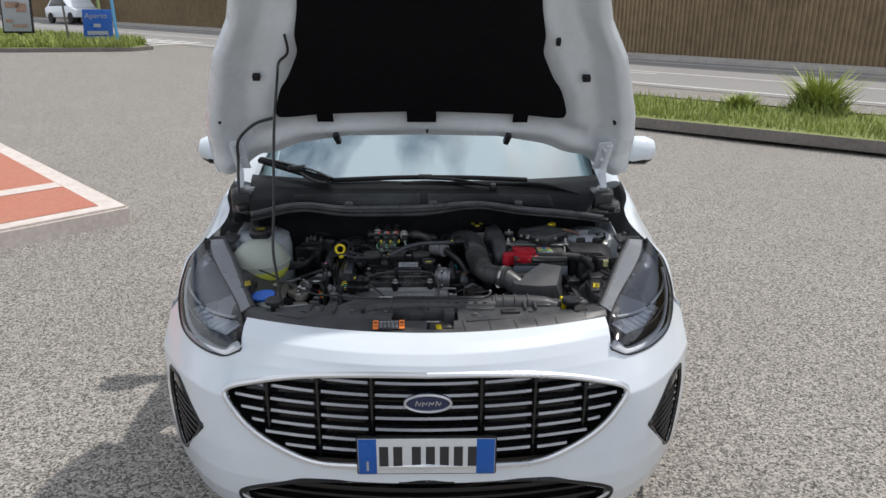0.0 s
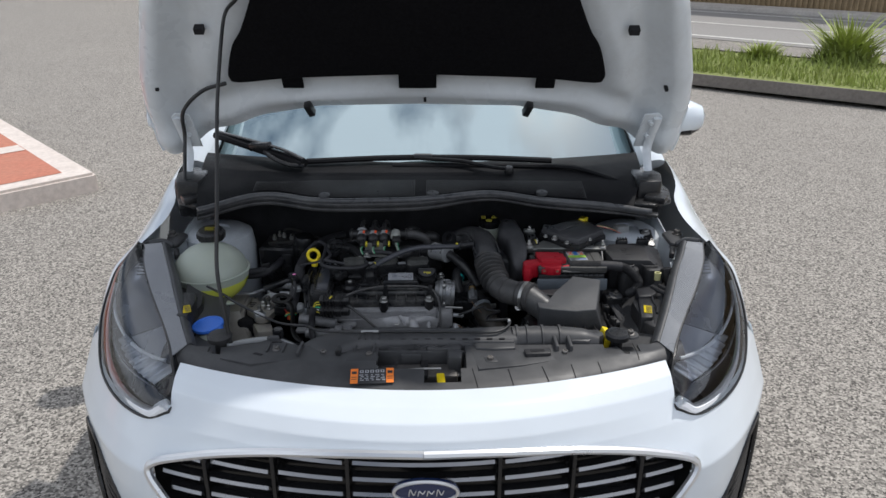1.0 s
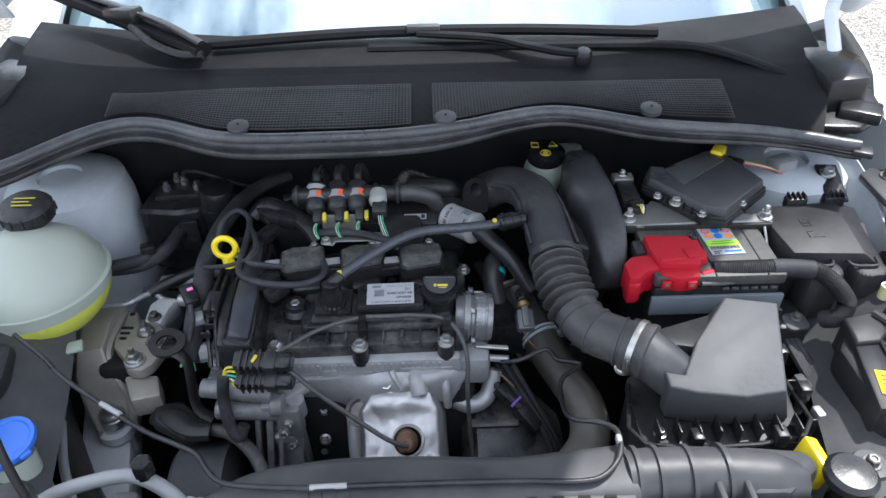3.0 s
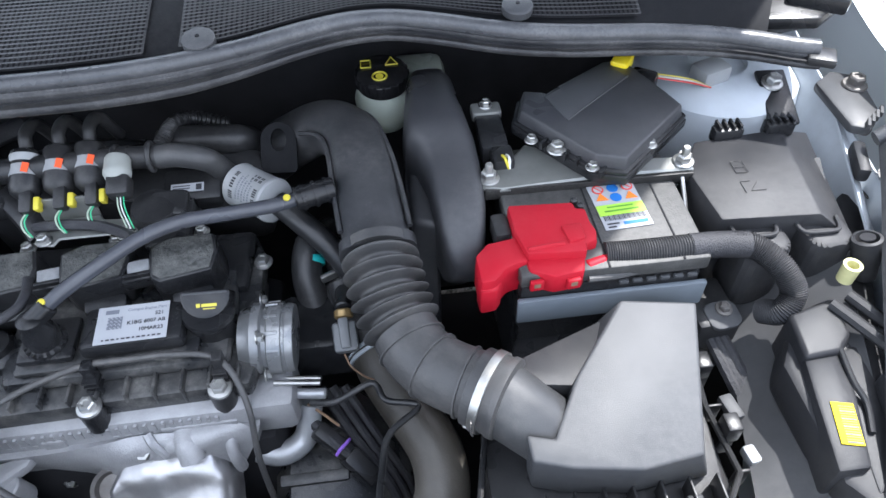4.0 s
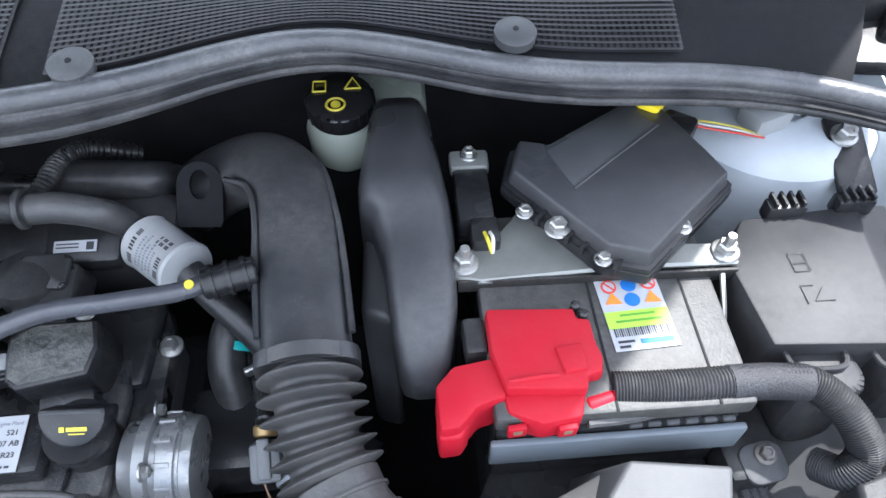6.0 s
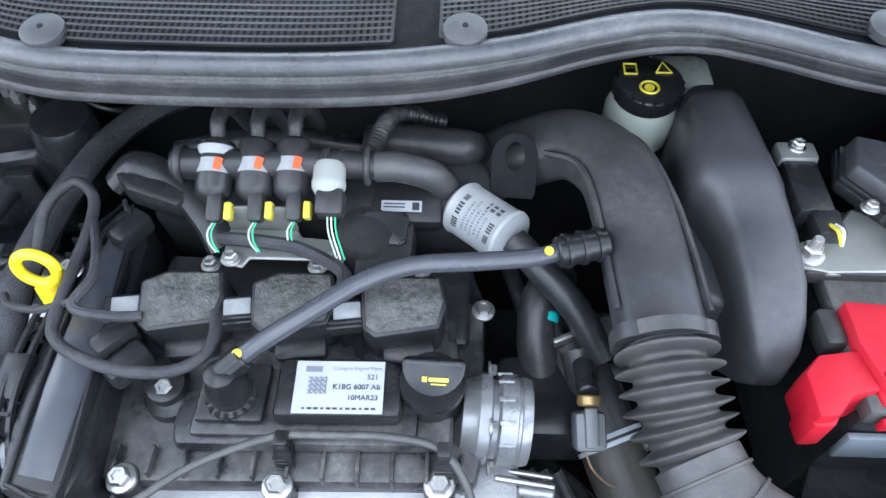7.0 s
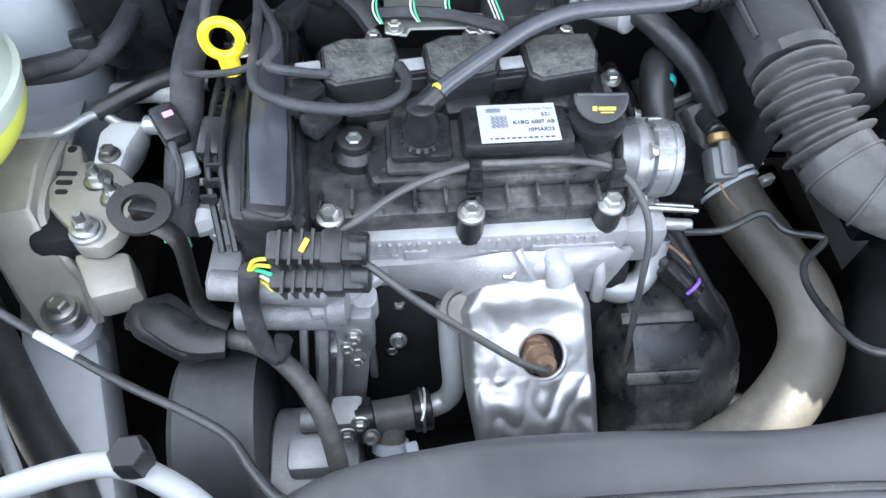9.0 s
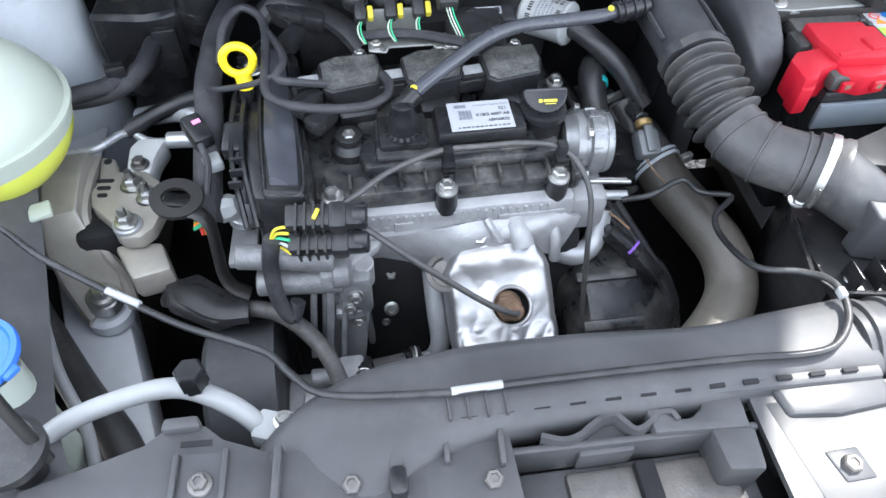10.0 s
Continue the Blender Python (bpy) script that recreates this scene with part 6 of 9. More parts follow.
probe = thing("oxygen_sensor", (-0.045, 0.60, 0.62), "rusty exhaust oxygen sensor with a grey lead", "sensor")
AX = (0.05, -0.70, 0.72)
part("body", lathe((-0.050, 0.606, 0.630), AX, [(0.017, 0), (0.017, 0.02), (0.012, 0.022), (0.012, 0.040), (0.0095, 0.046), (0.0095, 0.056), (0.006, 0.060)], 24), RUST, probe)
part("nut", lathe((-0.049, 0.588, 0.648), AX, [(0.0145, 0), (0.0145, 0.009), (0.012, 0.011)], 6), RUST, probe)
part("lead", sweep([(-0.045, 0.564, 0.672), (-0.052, 0.557, 0.682), (-0.075, 0.562, 0.694), (-0.105, 0.572, 0.714), (-0.15, 0.585, 0.75), (-0.185, 0.607, 0.768), (-0.205, 0.618, 0.775)], 0.0032, 10), RUBBER_G, probe)
# connector block at the front left of the head
con = thing("wiring_connector", (-0.235, 0.62, 0.74), "pair of black wiring connectors with yellow and green wires", "connector")
for k, z in enumerate((0.780, 0.758)):
    part("housing", box((-0.225, 0.618 - 0.010 * k, z), (0.070, 0.022, 0.018), (20, 0, -4), 0.003), BLACK, con)
    part("collar", box((-0.213, 0.6165 - 0.010 * k, z), (0.016, 0.026, 0.022), (20, 0, -4), 0.003), BLACK, con)
    for j in range(4):
        part("rib", box((-0.250 + j * 0.008, 0.617 - 0.010 * k, z), (0.0022, 0.026, 0.022), (20, 0, -4), 0), BLACK, con)
    part("end_ring", lathe((-0.200, 0.617 - 0.010 * k, z), (1, -0.08, 0), [(0.012, 0), (0.0125, 0.012), (0.010, 0.014)], 16), BLACK, con)
for j, m in enumerate((INK_Y, INK_Y, WIRE_G, WIRE_W, INK_Y)):
    part("wire", sweep([(-0.258, 0.612 - 0.003 * j, 0.779 - 0.006 * j), (-0.270, 0.612, 0.776 - 0.006 * j), (-0.277, 0.612, 0.760 - 0.004 * j)], 0.0016, 6), m, con)
part("yellow_lock", box((-0.232, 0.614, 0.7905), (0.004, 0.011, 0.003), (20, 0, -30), 0.001), INK_Y, con)
part("loom", sweep([(-0.275, 0.612, 0.765), (-0.281, 0.607, 0.73), (-0.280, 0.598, 0.69), (-0.270, 0.592, 0.665), (-0.262, 0.60, 0.68)], 0.008, 10), TAPE, con)

# front of the block: pipes, brackets and pump
cool = thing("coolant_pipes", (-0.15, 0.58, 0.5), "alloy coolant pipes with a black hose joint on the engine front", "coolant pipe")
part("pipe", sweep([(-0.122, 0.645, 0.650), (-0.120, 0.615, 0.615), (-0.118, 0.595, 0.585), (-0.125, 0.588, 0.565), (-0.145, 0.583, 0.560), (-0.165, 0.582, 0.560)], 0.011, 14), ALU_S, cool)
part("tee", cyl((-0.20, 0.572, 0.566), (-0.150, 0.578, 0.566), 0.0165), RUBBER_G, cool)
part("collar", cyl((-0.158, 0.577, 0.566), (-0.140, 0.579, 0.566), 0.0195), BLACK, cool)
part("branch", sweep([(-0.178, 0.575, 0.566), (-0.180, 0.55, 0.545), (-0.183, 0.52, 0.51), (-0.185, 0.49, 0.45)], 0.014, 12), RUBBER_G, cool)
clamp("clip", (-0.180, 0.552, 0.547), (-0.05, -0.6, -0.5), 0.0155, cool, 0.010, BAND)
part("clip_ear", box((-0.160, 0.545, 0.552), (0.012, 0.012, 0.014), (0, 0, 10), 0.002), BAND, cool)
part("collar", cyl((-0.212, 0.570, 0.566), (-0.194, 0.573, 0.566), 0.0205), BLACK, cool)
clamp("spring_clip", (-0.149, 0.578, 0.566), (1, 0.1, 0), 0.0196, cool, 0.0025)
part("housing", box((-0.218, 0.575, 0.566), (0.03, 0.03, 0.04), (0, 0, 0), 0.006), ALU, cool)
for p in ((-0.205, 0.556, 0.60), (-0.218, 0.556, 0.575)):
    bolt("housing_bolt", p, (0, -1, 0.3), 0.006, cool)
part("bracket", prism([(-0.255, 0.40), (-0.215, 0.41), (-0.20, 0.55), (-0.19, 0.66), (-0.24, 0.66), (-0.25, 0.56)], -0.01, 0.008, 0.004, pose(0, 0.622, 0.0, 90)), ALU, cool)
part("tube", cyl((-0.315, 0.628, 0.724), (-0.222, 0.620, 0.716), 0.0125), CASTG, cool)
part("tube", cyl((-0.300, 0.620, 0.690), (-0.215, 0.616, 0.688), 0.0135), CASTG, cool)
part("tube_end", lathe((-0.226, 0.616, 0.700), (1, 0, 0), [(0.014, 0), (0.016, 0.002), (0.016, 0.016), (0.010, 0.02)], 20), CASTG, cool)
part("front_casting", box((-0.205, 0.618, 0.668), (0.034, 0.028, 0.060), (0, 0, 0), 0.006), CASTG, cool)
part("cast_rib", box((-0.232, 0.628, 0.62), (0.010, 0.02, 0.13), (0, 4, 0), 0.003), CASTG, cool)
part("cast_rib", box((-0.196, 0.630, 0.61), (0.008, 0.02, 0.12), (0, -3, 0), 0.003), CASTG, cool)
part("cast_pad", box((-0.214, 0.612, 0.640), (0.03, 0.02, 0.02), (10, 0, 0), 0.005), CASTG, cool)
for p in ((-0.205, 0.602, 0.675), (-0.212, 0.604, 0.655), (-0.173, 0.660, 0.605), (-0.175, 0.654, 0.550), (-0.205, 0.604, 0.63)):
    bolt("casting_bolt", p, (0, -1, 0.4), 0.006, cool)
# black disc stands for the shaded cavity behind the two casting bolts
part("dark_cover", lathe((-0.165, 0.70, 0.585), (0, -1, 0.25), [(0.085, 0), (0.080, 0.02), (0.055, 0.03), (0.02, 0.033)], 30), BLACK, cool)
for x, y, z, h, w in ((-0.252, 0.612, 0.63, 0.11, 0.007), (-0.236, 0.606, 0.62, 0.12, 0.009), (-0.222, 0.604, 0.615, 0.10, 0.006)):
    part("cast_web", box((x, y, z), (w, 0.018, h), (-10, 6, 0), 0.002), CASTG, cool)
part("stub_pipe", cyl((-0.262, 0.572, 0.572), (-0.20, 0.570, 0.572), 0.0105), CASTG, cool)
part("stub_pipe", cyl((-0.258, 0.556, 0.542), (-0.225, 0.556, 0.542), 0.009), CASTG, cool)
for p in ((-0.197, 0.553, 0.572), (-0.262, 0.548, 0.542), (-0.166, 0.655, 0.640), (-0.168, 0.640, 0.592)):
    bolt("flange_bolt", p, (0, -0.8, 0.6), 0.0062, cool)
part("wire_clip", sweep([(-0.150, 0.560, 0.584), (-0.147, 0.570, 0.5865), (-0.146, 0.585, 0.5845), (-0.1465, 0.5955, 0.576)], 0.0012, 6), WIRE_W, cool)
pul = thing("belt_drive", (-0.33, 0.56, 0.5), "black drive belt pulley cover at the engine's end", "belt drive")
part("cover", lathe((-0.368, 0.575, 0.53), (1, 0.03, 0), [(0.08, 0), (0.085, 0.006), (0.085, 0.07), (0.08, 0.075)], 40, squash=1.15), GREYPL2, pul)
part("cover_lip", lathe((-0.300, 0.577, 0.53), (1, 0.03, 0), [(0.088, 0), (0.088, 0.006), (0.07, 0.01)], 40, squash=1.15), GREYPL, pul)
alt = thing("alternator", (-0.24, 0.53, 0.45), "alloy alternator body with black hoses", "alternator")
part("body", lathe((-0.295, 0.545, 0.50), (1, 0, 0), [(0.055, 0), (0.065, 0.008), (0.065, 0.07), (0.05, 0.085), (0.02, 0.088)], 30), ALU, alt)
for k in range(8):
    a = k * 0.785
    part("fin", box((-0.216, 0.545 + 0.04 * math.cos(a), 0.50 + 0.04 * math.sin(a)), (0.012, 0.012, 0.004), (math.degrees(a), 0, 0), 0.001), ALU, alt)
part("boss", box((-0.245, 0.535, 0.575), (0.05, 0.03, 0.03), (0, 0, 0), 0.006), ALU, alt)

# ---- left side of the bay ----
tank = thing("coolant_tank", (-0.57, 0.79, 0.72), "milky round coolant expansion tank part filled with yellow coolant", "coolant tank")
TC, TR = Vector((-0.572, 0.783, 0.785)), Vector((0.097, 0.100, 0.080))


def ball(z0, z1, k=1.0, n=10, seg=36):
    a0, a1 = math.asin(max(-1, min(1, z0))), math.asin(max(-1, min(1, z1)))
    bm = bmesh.new()
    rings = []
    for i in range(n + 1):
        t = lerp(a0, a1, i / n)
        rings.append([bm.verts.new(TC + Vector((TR.x * k * math.cos(t) * math.cos(j / seg * 6.28318), TR.y * k * math.cos(t) * math.sin(j / seg * 6.28318), TR.z * k * math.sin(t)))) for j in range(seg)])
    for p, q in zip(rings, rings[1:]):
        for j in range(seg):
            bm.faces.new((p[j], p[(j + 1) % seg], q[(j + 1) % seg], q[j]))
    bm.faces.new(rings[0][::-1]), bm.faces.new(rings[-1])
    return bm


part("shell", ball(-0.12, 0.985), TANK, tank, "", 60)
part("coolant", ball(-0.985, -0.12, 0.999), COOL, tank, "yellow coolant showing through the plastic", 60)
part("seam", lathe(TC + Vector((0, 0, 0.006)), (0, 0, 1), [(0.098, 0), (0.1015, 0.001), (0.1015, 0.005), (0.098, 0.006)], 44), TANK, tank)
cap = part("cap", lathe((-0.577, 0.835, 0.862), (0, -0.1, 1), [(0.034, 0), (0.036, 0.004), (0.036, 0.020), (0.031, 0.026), (0.004, 0.027)], 32), BLACK, tank, "black screw cap with yellow warning print")
bars((-0.577, 0.8325, 0.8905), (5, 0, 0), [(0, 0.008, 0.03, 0.003), (-0.003, 0.0, 0.024, 0.003), (0.002, -0.008, 0.028, 0.003)], INK_Y, cap)
for k in range(14):
    a = k / 14 * 6.283
    part("grip", box((-0.577 + 0.036 * math.cos(a), 0.834 + 0.036 * math.sin(a), 0.873), (0.004, 0.004, 0.014), (0, 0, math.degrees(a)), 0.001), BLACK, cap)
part("outlet", cyl((-0.567, 0.755, 0.700), (-0.566, 0.748, 0.672), 0.014), COOL, tank)
clamp("hose_clip", (-0.566, 0.749, 0.676), (0.02, -0.2, -1), 0.0165, tank, 0.010, STEEL_D)
part("lug", box((-0.505, 0.700, 0.735), (0.022, 0.022, 0.006), (0, 0, 20), 0.004), TANK, tank)
part("tank_hose", sweep([(-0.566, 0.750, 0.682), (-0.570, 0.748, 0.655), (-0.590, 0.752, 0.615), (-0.600, 0.740, 0.582), (-0.550, 0.658, 0.575), (-0.499, 0.581, 0.575), (-0.453, 0.518, 0.575), (-0.40, 0.41, 0.56)], 0.0195, 16), RUBBER_G, tank, "thick dusty black coolant hose")

wash = thing("washer_filler", (-0.485, 0.49, 0.68), "white washer filler neck with a blue cap", "washer filler")
part("neck", sweep([(-0.478, 0.462, 0.60), (-0.486, 0.480, 0.68), (-0.499, 0.505, 0.752)], lambda u: 0.034 - 0.007 * u, 20), TANK, wash)
bcap = part("cap", lathe((-0.502, 0.512, 0.763), (-0.08, -0.06, 1), [(0.029, 0), (0.030, 0.003), (0.0355, 0.004), (0.0365, 0.007), (0.0355, 0.011), (0.031, 0.0115), (0.029, 0.0095), (0.004, 0.009)], 40), BLUE, wash, "blue snap cap")
part("tab", box((-0.474, 0.498, 0.771), (0.018, 0.014, 0.006), (0, 0, -35), 0.003), BLUE, bcap)
part("strap", sweep([(-0.522, 0.486, 0.765), (-0.530, 0.478, 0.745), (-0.526, 0.470, 0.715), (-0.510, 0.470, 0.700)], 0.0035, 8), RUBBER, wash)

ac = thing("refrigerant_pipe", (-0.36, 0.46, 0.7), "white painted refrigerant pipe with a black service cap", "pipe")
part("pipe", sweep([(-0.475, 0.43, 0.70), (-0.455, 0.445, 0.735), (-0.439, 0.457, 0.744), (-0.416, 0.468, 0.746), (-0.383, 0.477, 0.747), (-0.357, 0.480, 0.747), (-0.334, 0.474, 0.747), (-0.307, 0.459, 0.745), (-0.288, 0.444, 0.740), (-0.278, 0.435, 0.72)], 0.0085, 16), WHITE_P, ac)
part("end_block", box((-0.272, 0.437, 0.735), (0.036, 0.026, 0.022), (0, 0, -20), 0.004), WHITE_P, ac)
bolt("block_bolt", (-0.266, 0.440, 0.746), (0, 0, 1), 0.0065, ac)
part("service_cap", lathe((-0.334, 0.476, 0.752), (0, 0, 1), [(0.010, 0), (0.010, 0.006), (0.0125, 0.008), (0.0125, 0.024), (0.010, 0.027), (0.003, 0.027)], 6), BLACK, ac, "black plastic service cap")
part("service_stub", cyl((-0.334, 0.475, 0.742), (-0.334, 0.476, 0.755), 0.008), WHITE_P, ac)
part("pipe", sweep([(-0.52, 0.63, 0.66), (-0.49, 0.56, 0.66), (-0.455, 0.50, 0.66), (-0.44, 0.46, 0.66)], 0.006, 10), WHITE_P, ac)

ARMM = surf("dull_grey_casting", (0.33, 0.31, 0.275), 0.42, 0.25, var=0.12, vscale=25, stain=(0.2, 0.18, 0.15), samt=0.45, sscale=9, bump=0.15)
mnt = thing("engine_mount", (-0.45, 0.73, 0.6), "cast alloy engine mount with three zinc studs", "engine mount")
part("plate", prism([(-0.479, 0.816), (-0.462, 0.812), (-0.455, 0.790), (-0.425, 0.788), (-0.405, 0.765), (-0.398, 0.735), (-0.408, 0.700), (-0.420, 0.688), (-0.441, 0.690), (-0.452, 0.712), (-0.476, 0.738), (-0.481, 0.760), (-0.475, 0.778)], 0.678, 0.697, 0.004), ARMM, mnt)
# dark disc on the tab, painted as a shaded hole
part("tab_hole", lathe((-0.469, 0.806, 0.6968), (0, 0, 1), [(0.0045, 0), (0.0044, 0.0008)], 14), CAVITY_SHADE, mnt)
part("foot", prism([(-0.455, 0.70), (-0.405, 0.70), (-0.39, 0.66), (-0.43, 0.65)], 0.64, 0.676, 0.006), ARMM, mnt)
for p in ((-0.437, 0.766, 0.697), (-0.418, 0.745, 0.697), (-0.434, 0.706, 0.702)):
    part("collar", cyl((p[0], p[1], 0.68), p, 0.015), ALU_S, mnt)
    bolt("stud_nut", p, (0, 0, 1), 0.009, mnt, stud=True)
# plate slots drawn as dark slips, their shade put into the colour
for k in range(3):
    part("slot", prism(rounded(0.019 - 0.004 * k, 0.0055, 0.0025), 0.6965, 0.6978, 0, pose(-0.467, 0.775 - k * 0.011, 0, 0, 0, -4)), CAVITY_SHADE, mnt)
part("housing", prism([(-0.575, 0.75), (-0.52, 0.74), (-0.50, 0.76), (-0.50, 0.80), (-0.57, 0.82)], 0.58, 0.668, 0.010), MOUNTM, mnt, "dull cast mount housing")
# dark box added for the shaded gap between arm and plate
part("rubber_core", box((-0.480, 0.755, 0.650), (0.045, 0.085, 0.05), (0, 0, 5), 0.008), CAVITY_SHADE, mnt)
ARM_L = [Vector(p) for p in ((-0.545, 0.835, 0.700), (-0.540, 0.785, 0.702), (-0.532, 0.733, 0.690), (-0.534, 0.712, 0.664), (-0.525, 0.690, 0.625), (-0.503, 0.660, 0.597))]
ARM_R = [Vector(p) for p in ((-0.489, 0.825, 0.700), (-0.491, 0.785, 0.702), (-0.493, 0.742, 0.690), (-0.478, 0.716, 0.664), (-0.463, 0.702, 0.630), (-0.462, 0.684, 0.599))]


def arm_pt(u, v):
    w = u * (len(ARM_L) - 1)
    i = min(int(w), len(ARM_L) - 2)
    p = lerp(lerp(ARM_L[i], ARM_L[i + 1], w - i), lerp(ARM_R[i], ARM_R[i + 1], w - i), v)
    return p + Vector((0, 0, -0.010)) * max(0.0, abs(2 * v - 1) - 0.8) ** 2 * 25


part("arm", grid(30, 16, arm_pt, thick=0.014), ARMM, mnt, "dull beige cast mount arm", 24)
part("arm_web", sweep([lerp(p, q, 1.0) + Vector((0.002, 0, -0.016)) for p, q in zip(ARM_L, ARM_R)], 0.007, 8), ARMM, mnt)
part("foot_pad", cyl((-0.487, 0.682, 0.566), (-0.487, 0.682, 0.590), 0.026, 28, bev=0.005), PAINT_RAIL, mnt)
part("sleeve", cyl((-0.485, 0.680, 0.530), (-0.486, 0.681, 0.568), 0.019), PAINT_RAIL, mnt)
part("washer", cyl((-0.484, 0.680, 0.598), (-0.482, 0.678, 0.618), 0.018), STEEL, mnt)
bolt("rail_bolt", (-0.482, 0.678, 0.618), (0, 0, 1), 0.011, mnt)
part("inner_plate", box((-0.56, 0.93, 0.64), (0.10, 0.22, 0.02), (0, 20, 0), 0.006), PAINT_RAIL, mnt)

fuel = thing("fuel_line", (-0.45, 0.82, 0.62), "steel fuel line held in a white plastic bracket", "fuel line")
part("bracket", prism([(-0.449, 0.782), (-0.420, 0.780), (-0.418, 0.812), (-0.408, 0.842), (-0.440, 0.850), (-0.452, 0.83)], 0.665, 0.696, 0.006, inset=0.05), WHITE_C, fuel, "white cast bracket")
bolt("bracket_bolt", (-0.433, 0.797, 0.697), (0, 0, 1), 0.0075, fuel, STEEL_D)
part("pipe", sweep([(-0.62, 0.81, 0.70), (-0.511, 0.824, 0.70), (-0.482, 0.828, 0.70), (-0.453, 0.850, 0.70), (-0.425, 0.842, 0.69), (-0.36, 0.84, 0.69)], 0.005, 10), ALU_S, fuel)
part("hose", sweep([(-0.455, 0.85, 0.702), (-0.41, 0.875, 0.71), (-0.37, 0.88, 0.72), (-0.34, 0.87, 0.72)], 0.010, 10), RUBBER, fuel)
part("coupling", cyl((-0.41, 0.843, 0.69), (-0.36, 0.84, 0.69), 0.010), ALU_S, fuel)
part("tube", sweep([(-0.45, 0.90, 0.68), (-0.40, 0.88, 0.70), (-0.36, 0.86, 0.70)], 0.012, 12), ALU_S, fuel)
part("harness", sweep([(-0.56, 0.86, 0.74), (-0.47, 0.87, 0.74), (-0.43, 0.90, 0.75), (-0.42, 0.95, 0.75)], 0.011, 10), TAPE, fuel)

eye = thing("lifting_eye", (-0.37, 0.68, 0.66), "black steel engine lifting eye", "lifting eye")
EYE_M = pose(-0.368, 0.682, 0.757, 8, 0, -28)


def eye_pt(u, v):
    a = u * 2 * math.pi
    return EYE_M @ Vector((lerp(0.0150, 0.0270, v) * math.cos(a), lerp(0.0120, 0.0230, v) * math.sin(a), 0))


part("ring", grid(40, 4, eye_pt, thick=0.0045), STEEL_B, eye)
part("arm", sweep([(-0.356, 0.668, 0.752), (-0.346, 0.664, 0.750), (-0.338, 0.659, 0.738), (-0.337, 0.650, 0.710), (-0.336, 0.641, 0.685), (-0.329, 0.634, 0.670), (-0.313, 0.630, 0.660)], 0.0085, 10, squash=0.35), STEEL_B, eye)
dip = thing("dipstick", (-0.30, 0.80, 0.74), "bright yellow oil dipstick loop on a black tube", "dipstick")
c0 = Vector((-0.300, 0.797, 0.827))
part("loop", sweep([c0 + Vector((0.0148 * math.cos(i / 28 * 6.2832), 0.002 * math.sin(i / 28 * 6.2832), 0.0152 * math.sin(i / 28 * 6.2832))) for i in range(29)], 0.0045, 10, raw=True), YELLOW, dip)
part("grip", sweep([(-0.298, 0.793, 0.812), (-0.297, 0.791, 0.806), (-0.297, 0.790, 0.799)], 0.0085, 12), YELLOW, dip)
part("tube", sweep([(-0.297, 0.790, 0.800), (-0.298, 0.788, 0.75), (-0.305, 0.79, 0.66)], 0.008, 10), BLACK, dip)
bolt("tube_bolt", (-0.291, 0.815, 0.800), (0, 0, 1), 0.007, dip)

loom = thing("engine_loom", (-0.33, 0.85, 0.76), "thick cloth-taped wiring loom beside the timing cover", "wiring loom")
part("trunk", sweep([(-0.25, 1.05, 0.79), (-0.285, 1.023, 0.79), (-0.315, 0.978, 0.79), (-0.332, 0.912, 0.79), (-0.337, 0.854, 0.79), (-0.340, 0.813, 0.785), (-0.337, 0.776, 0.78), (-0.34, 0.73, 0.76), (-0.345, 0.68, 0.72)], 0.0145, 12, squash=0.75), TAPE, loom)
part("branch", sweep([(-0.325, 0.83, 0.80), (-0.318, 0.86, 0.825), (-0.300, 0.882, 0.832), (-0.281, 0.870, 0.83), (-0.274, 0.844, 0.828), (-0.273, 0.80, 0.826), (-0.273, 0.755, 0.823), (-0.264, 0.737, 0.822), (-0.240, 0.724, 0.822), (-0.208, 0.715, 0.824), (-0.177, 0.716, 0.824), (-0.157, 0.728, 0.825), (-0.153, 0.746, 0.825), (-0.158, 0.765, 0.822)], 0.0046, 10, 8), TAPE, loom)
part("branch", sweep([(-0.274, 0.846, 0.828), (-0.262, 0.82, 0.828), (-0.255, 0.79, 0.828), (-0.262, 0.765, 0.826), (-0.235, 0.76, 0.822), (-0.215, 0.765, 0.815)], 0.004, 8, 8), TAPE, loom)
part("branch", sweep([(-0.262, 0.77, 0.826), (-0.29, 0.765, 0.82), (-0.32, 0.775, 0.81), (-0.335, 0.79, 0.80)], 0.003, 8, 8), TAPE, loom)
for p, rz in (((-0.346, 0.745, 0.782), 30), ((-0.309, 0.728, 0.782), -5)):
    part("connector", box(p, (0.021, 0.036, 0.020), (12, 0, rz), 0.004), BLACK, loom)
    part("tail", sweep([(p[0] + 0.004, p[1] - 0.018, p[2]), (p[0] + 0.010, p[1] - 0.038, p[2] - 0.012), (p[0] + 0.006, p[1] - 0.058, p[2] - 0.03)], 0.0035, 8), TAPE, loom)
part("pink_mark", box((-0.345, 0.748, 0.7935), (0.008, 0.005, 0.0006), (12, 0, 30), 0), surf("pink_paint", (0.8, 0.25, 0.5), 0.5), loom)
part("clip", box((-0.333, 0.718, 0.765), (0.018, 0.02, 0.012), (0, 0, 20), 0.003), WHITE_P, loom)
for x, y, z, rz in ((-0.247, 0.846, 0.815, 60), (-0.235, 0.752, 0.803, 50), (-0.222, 0.735, 0.796, 50)):
    part("sensor_plug", box((x, y, z), (0.034, 0.020, 0.020), (0, 0, rz), 0.005), BLACK, loom)
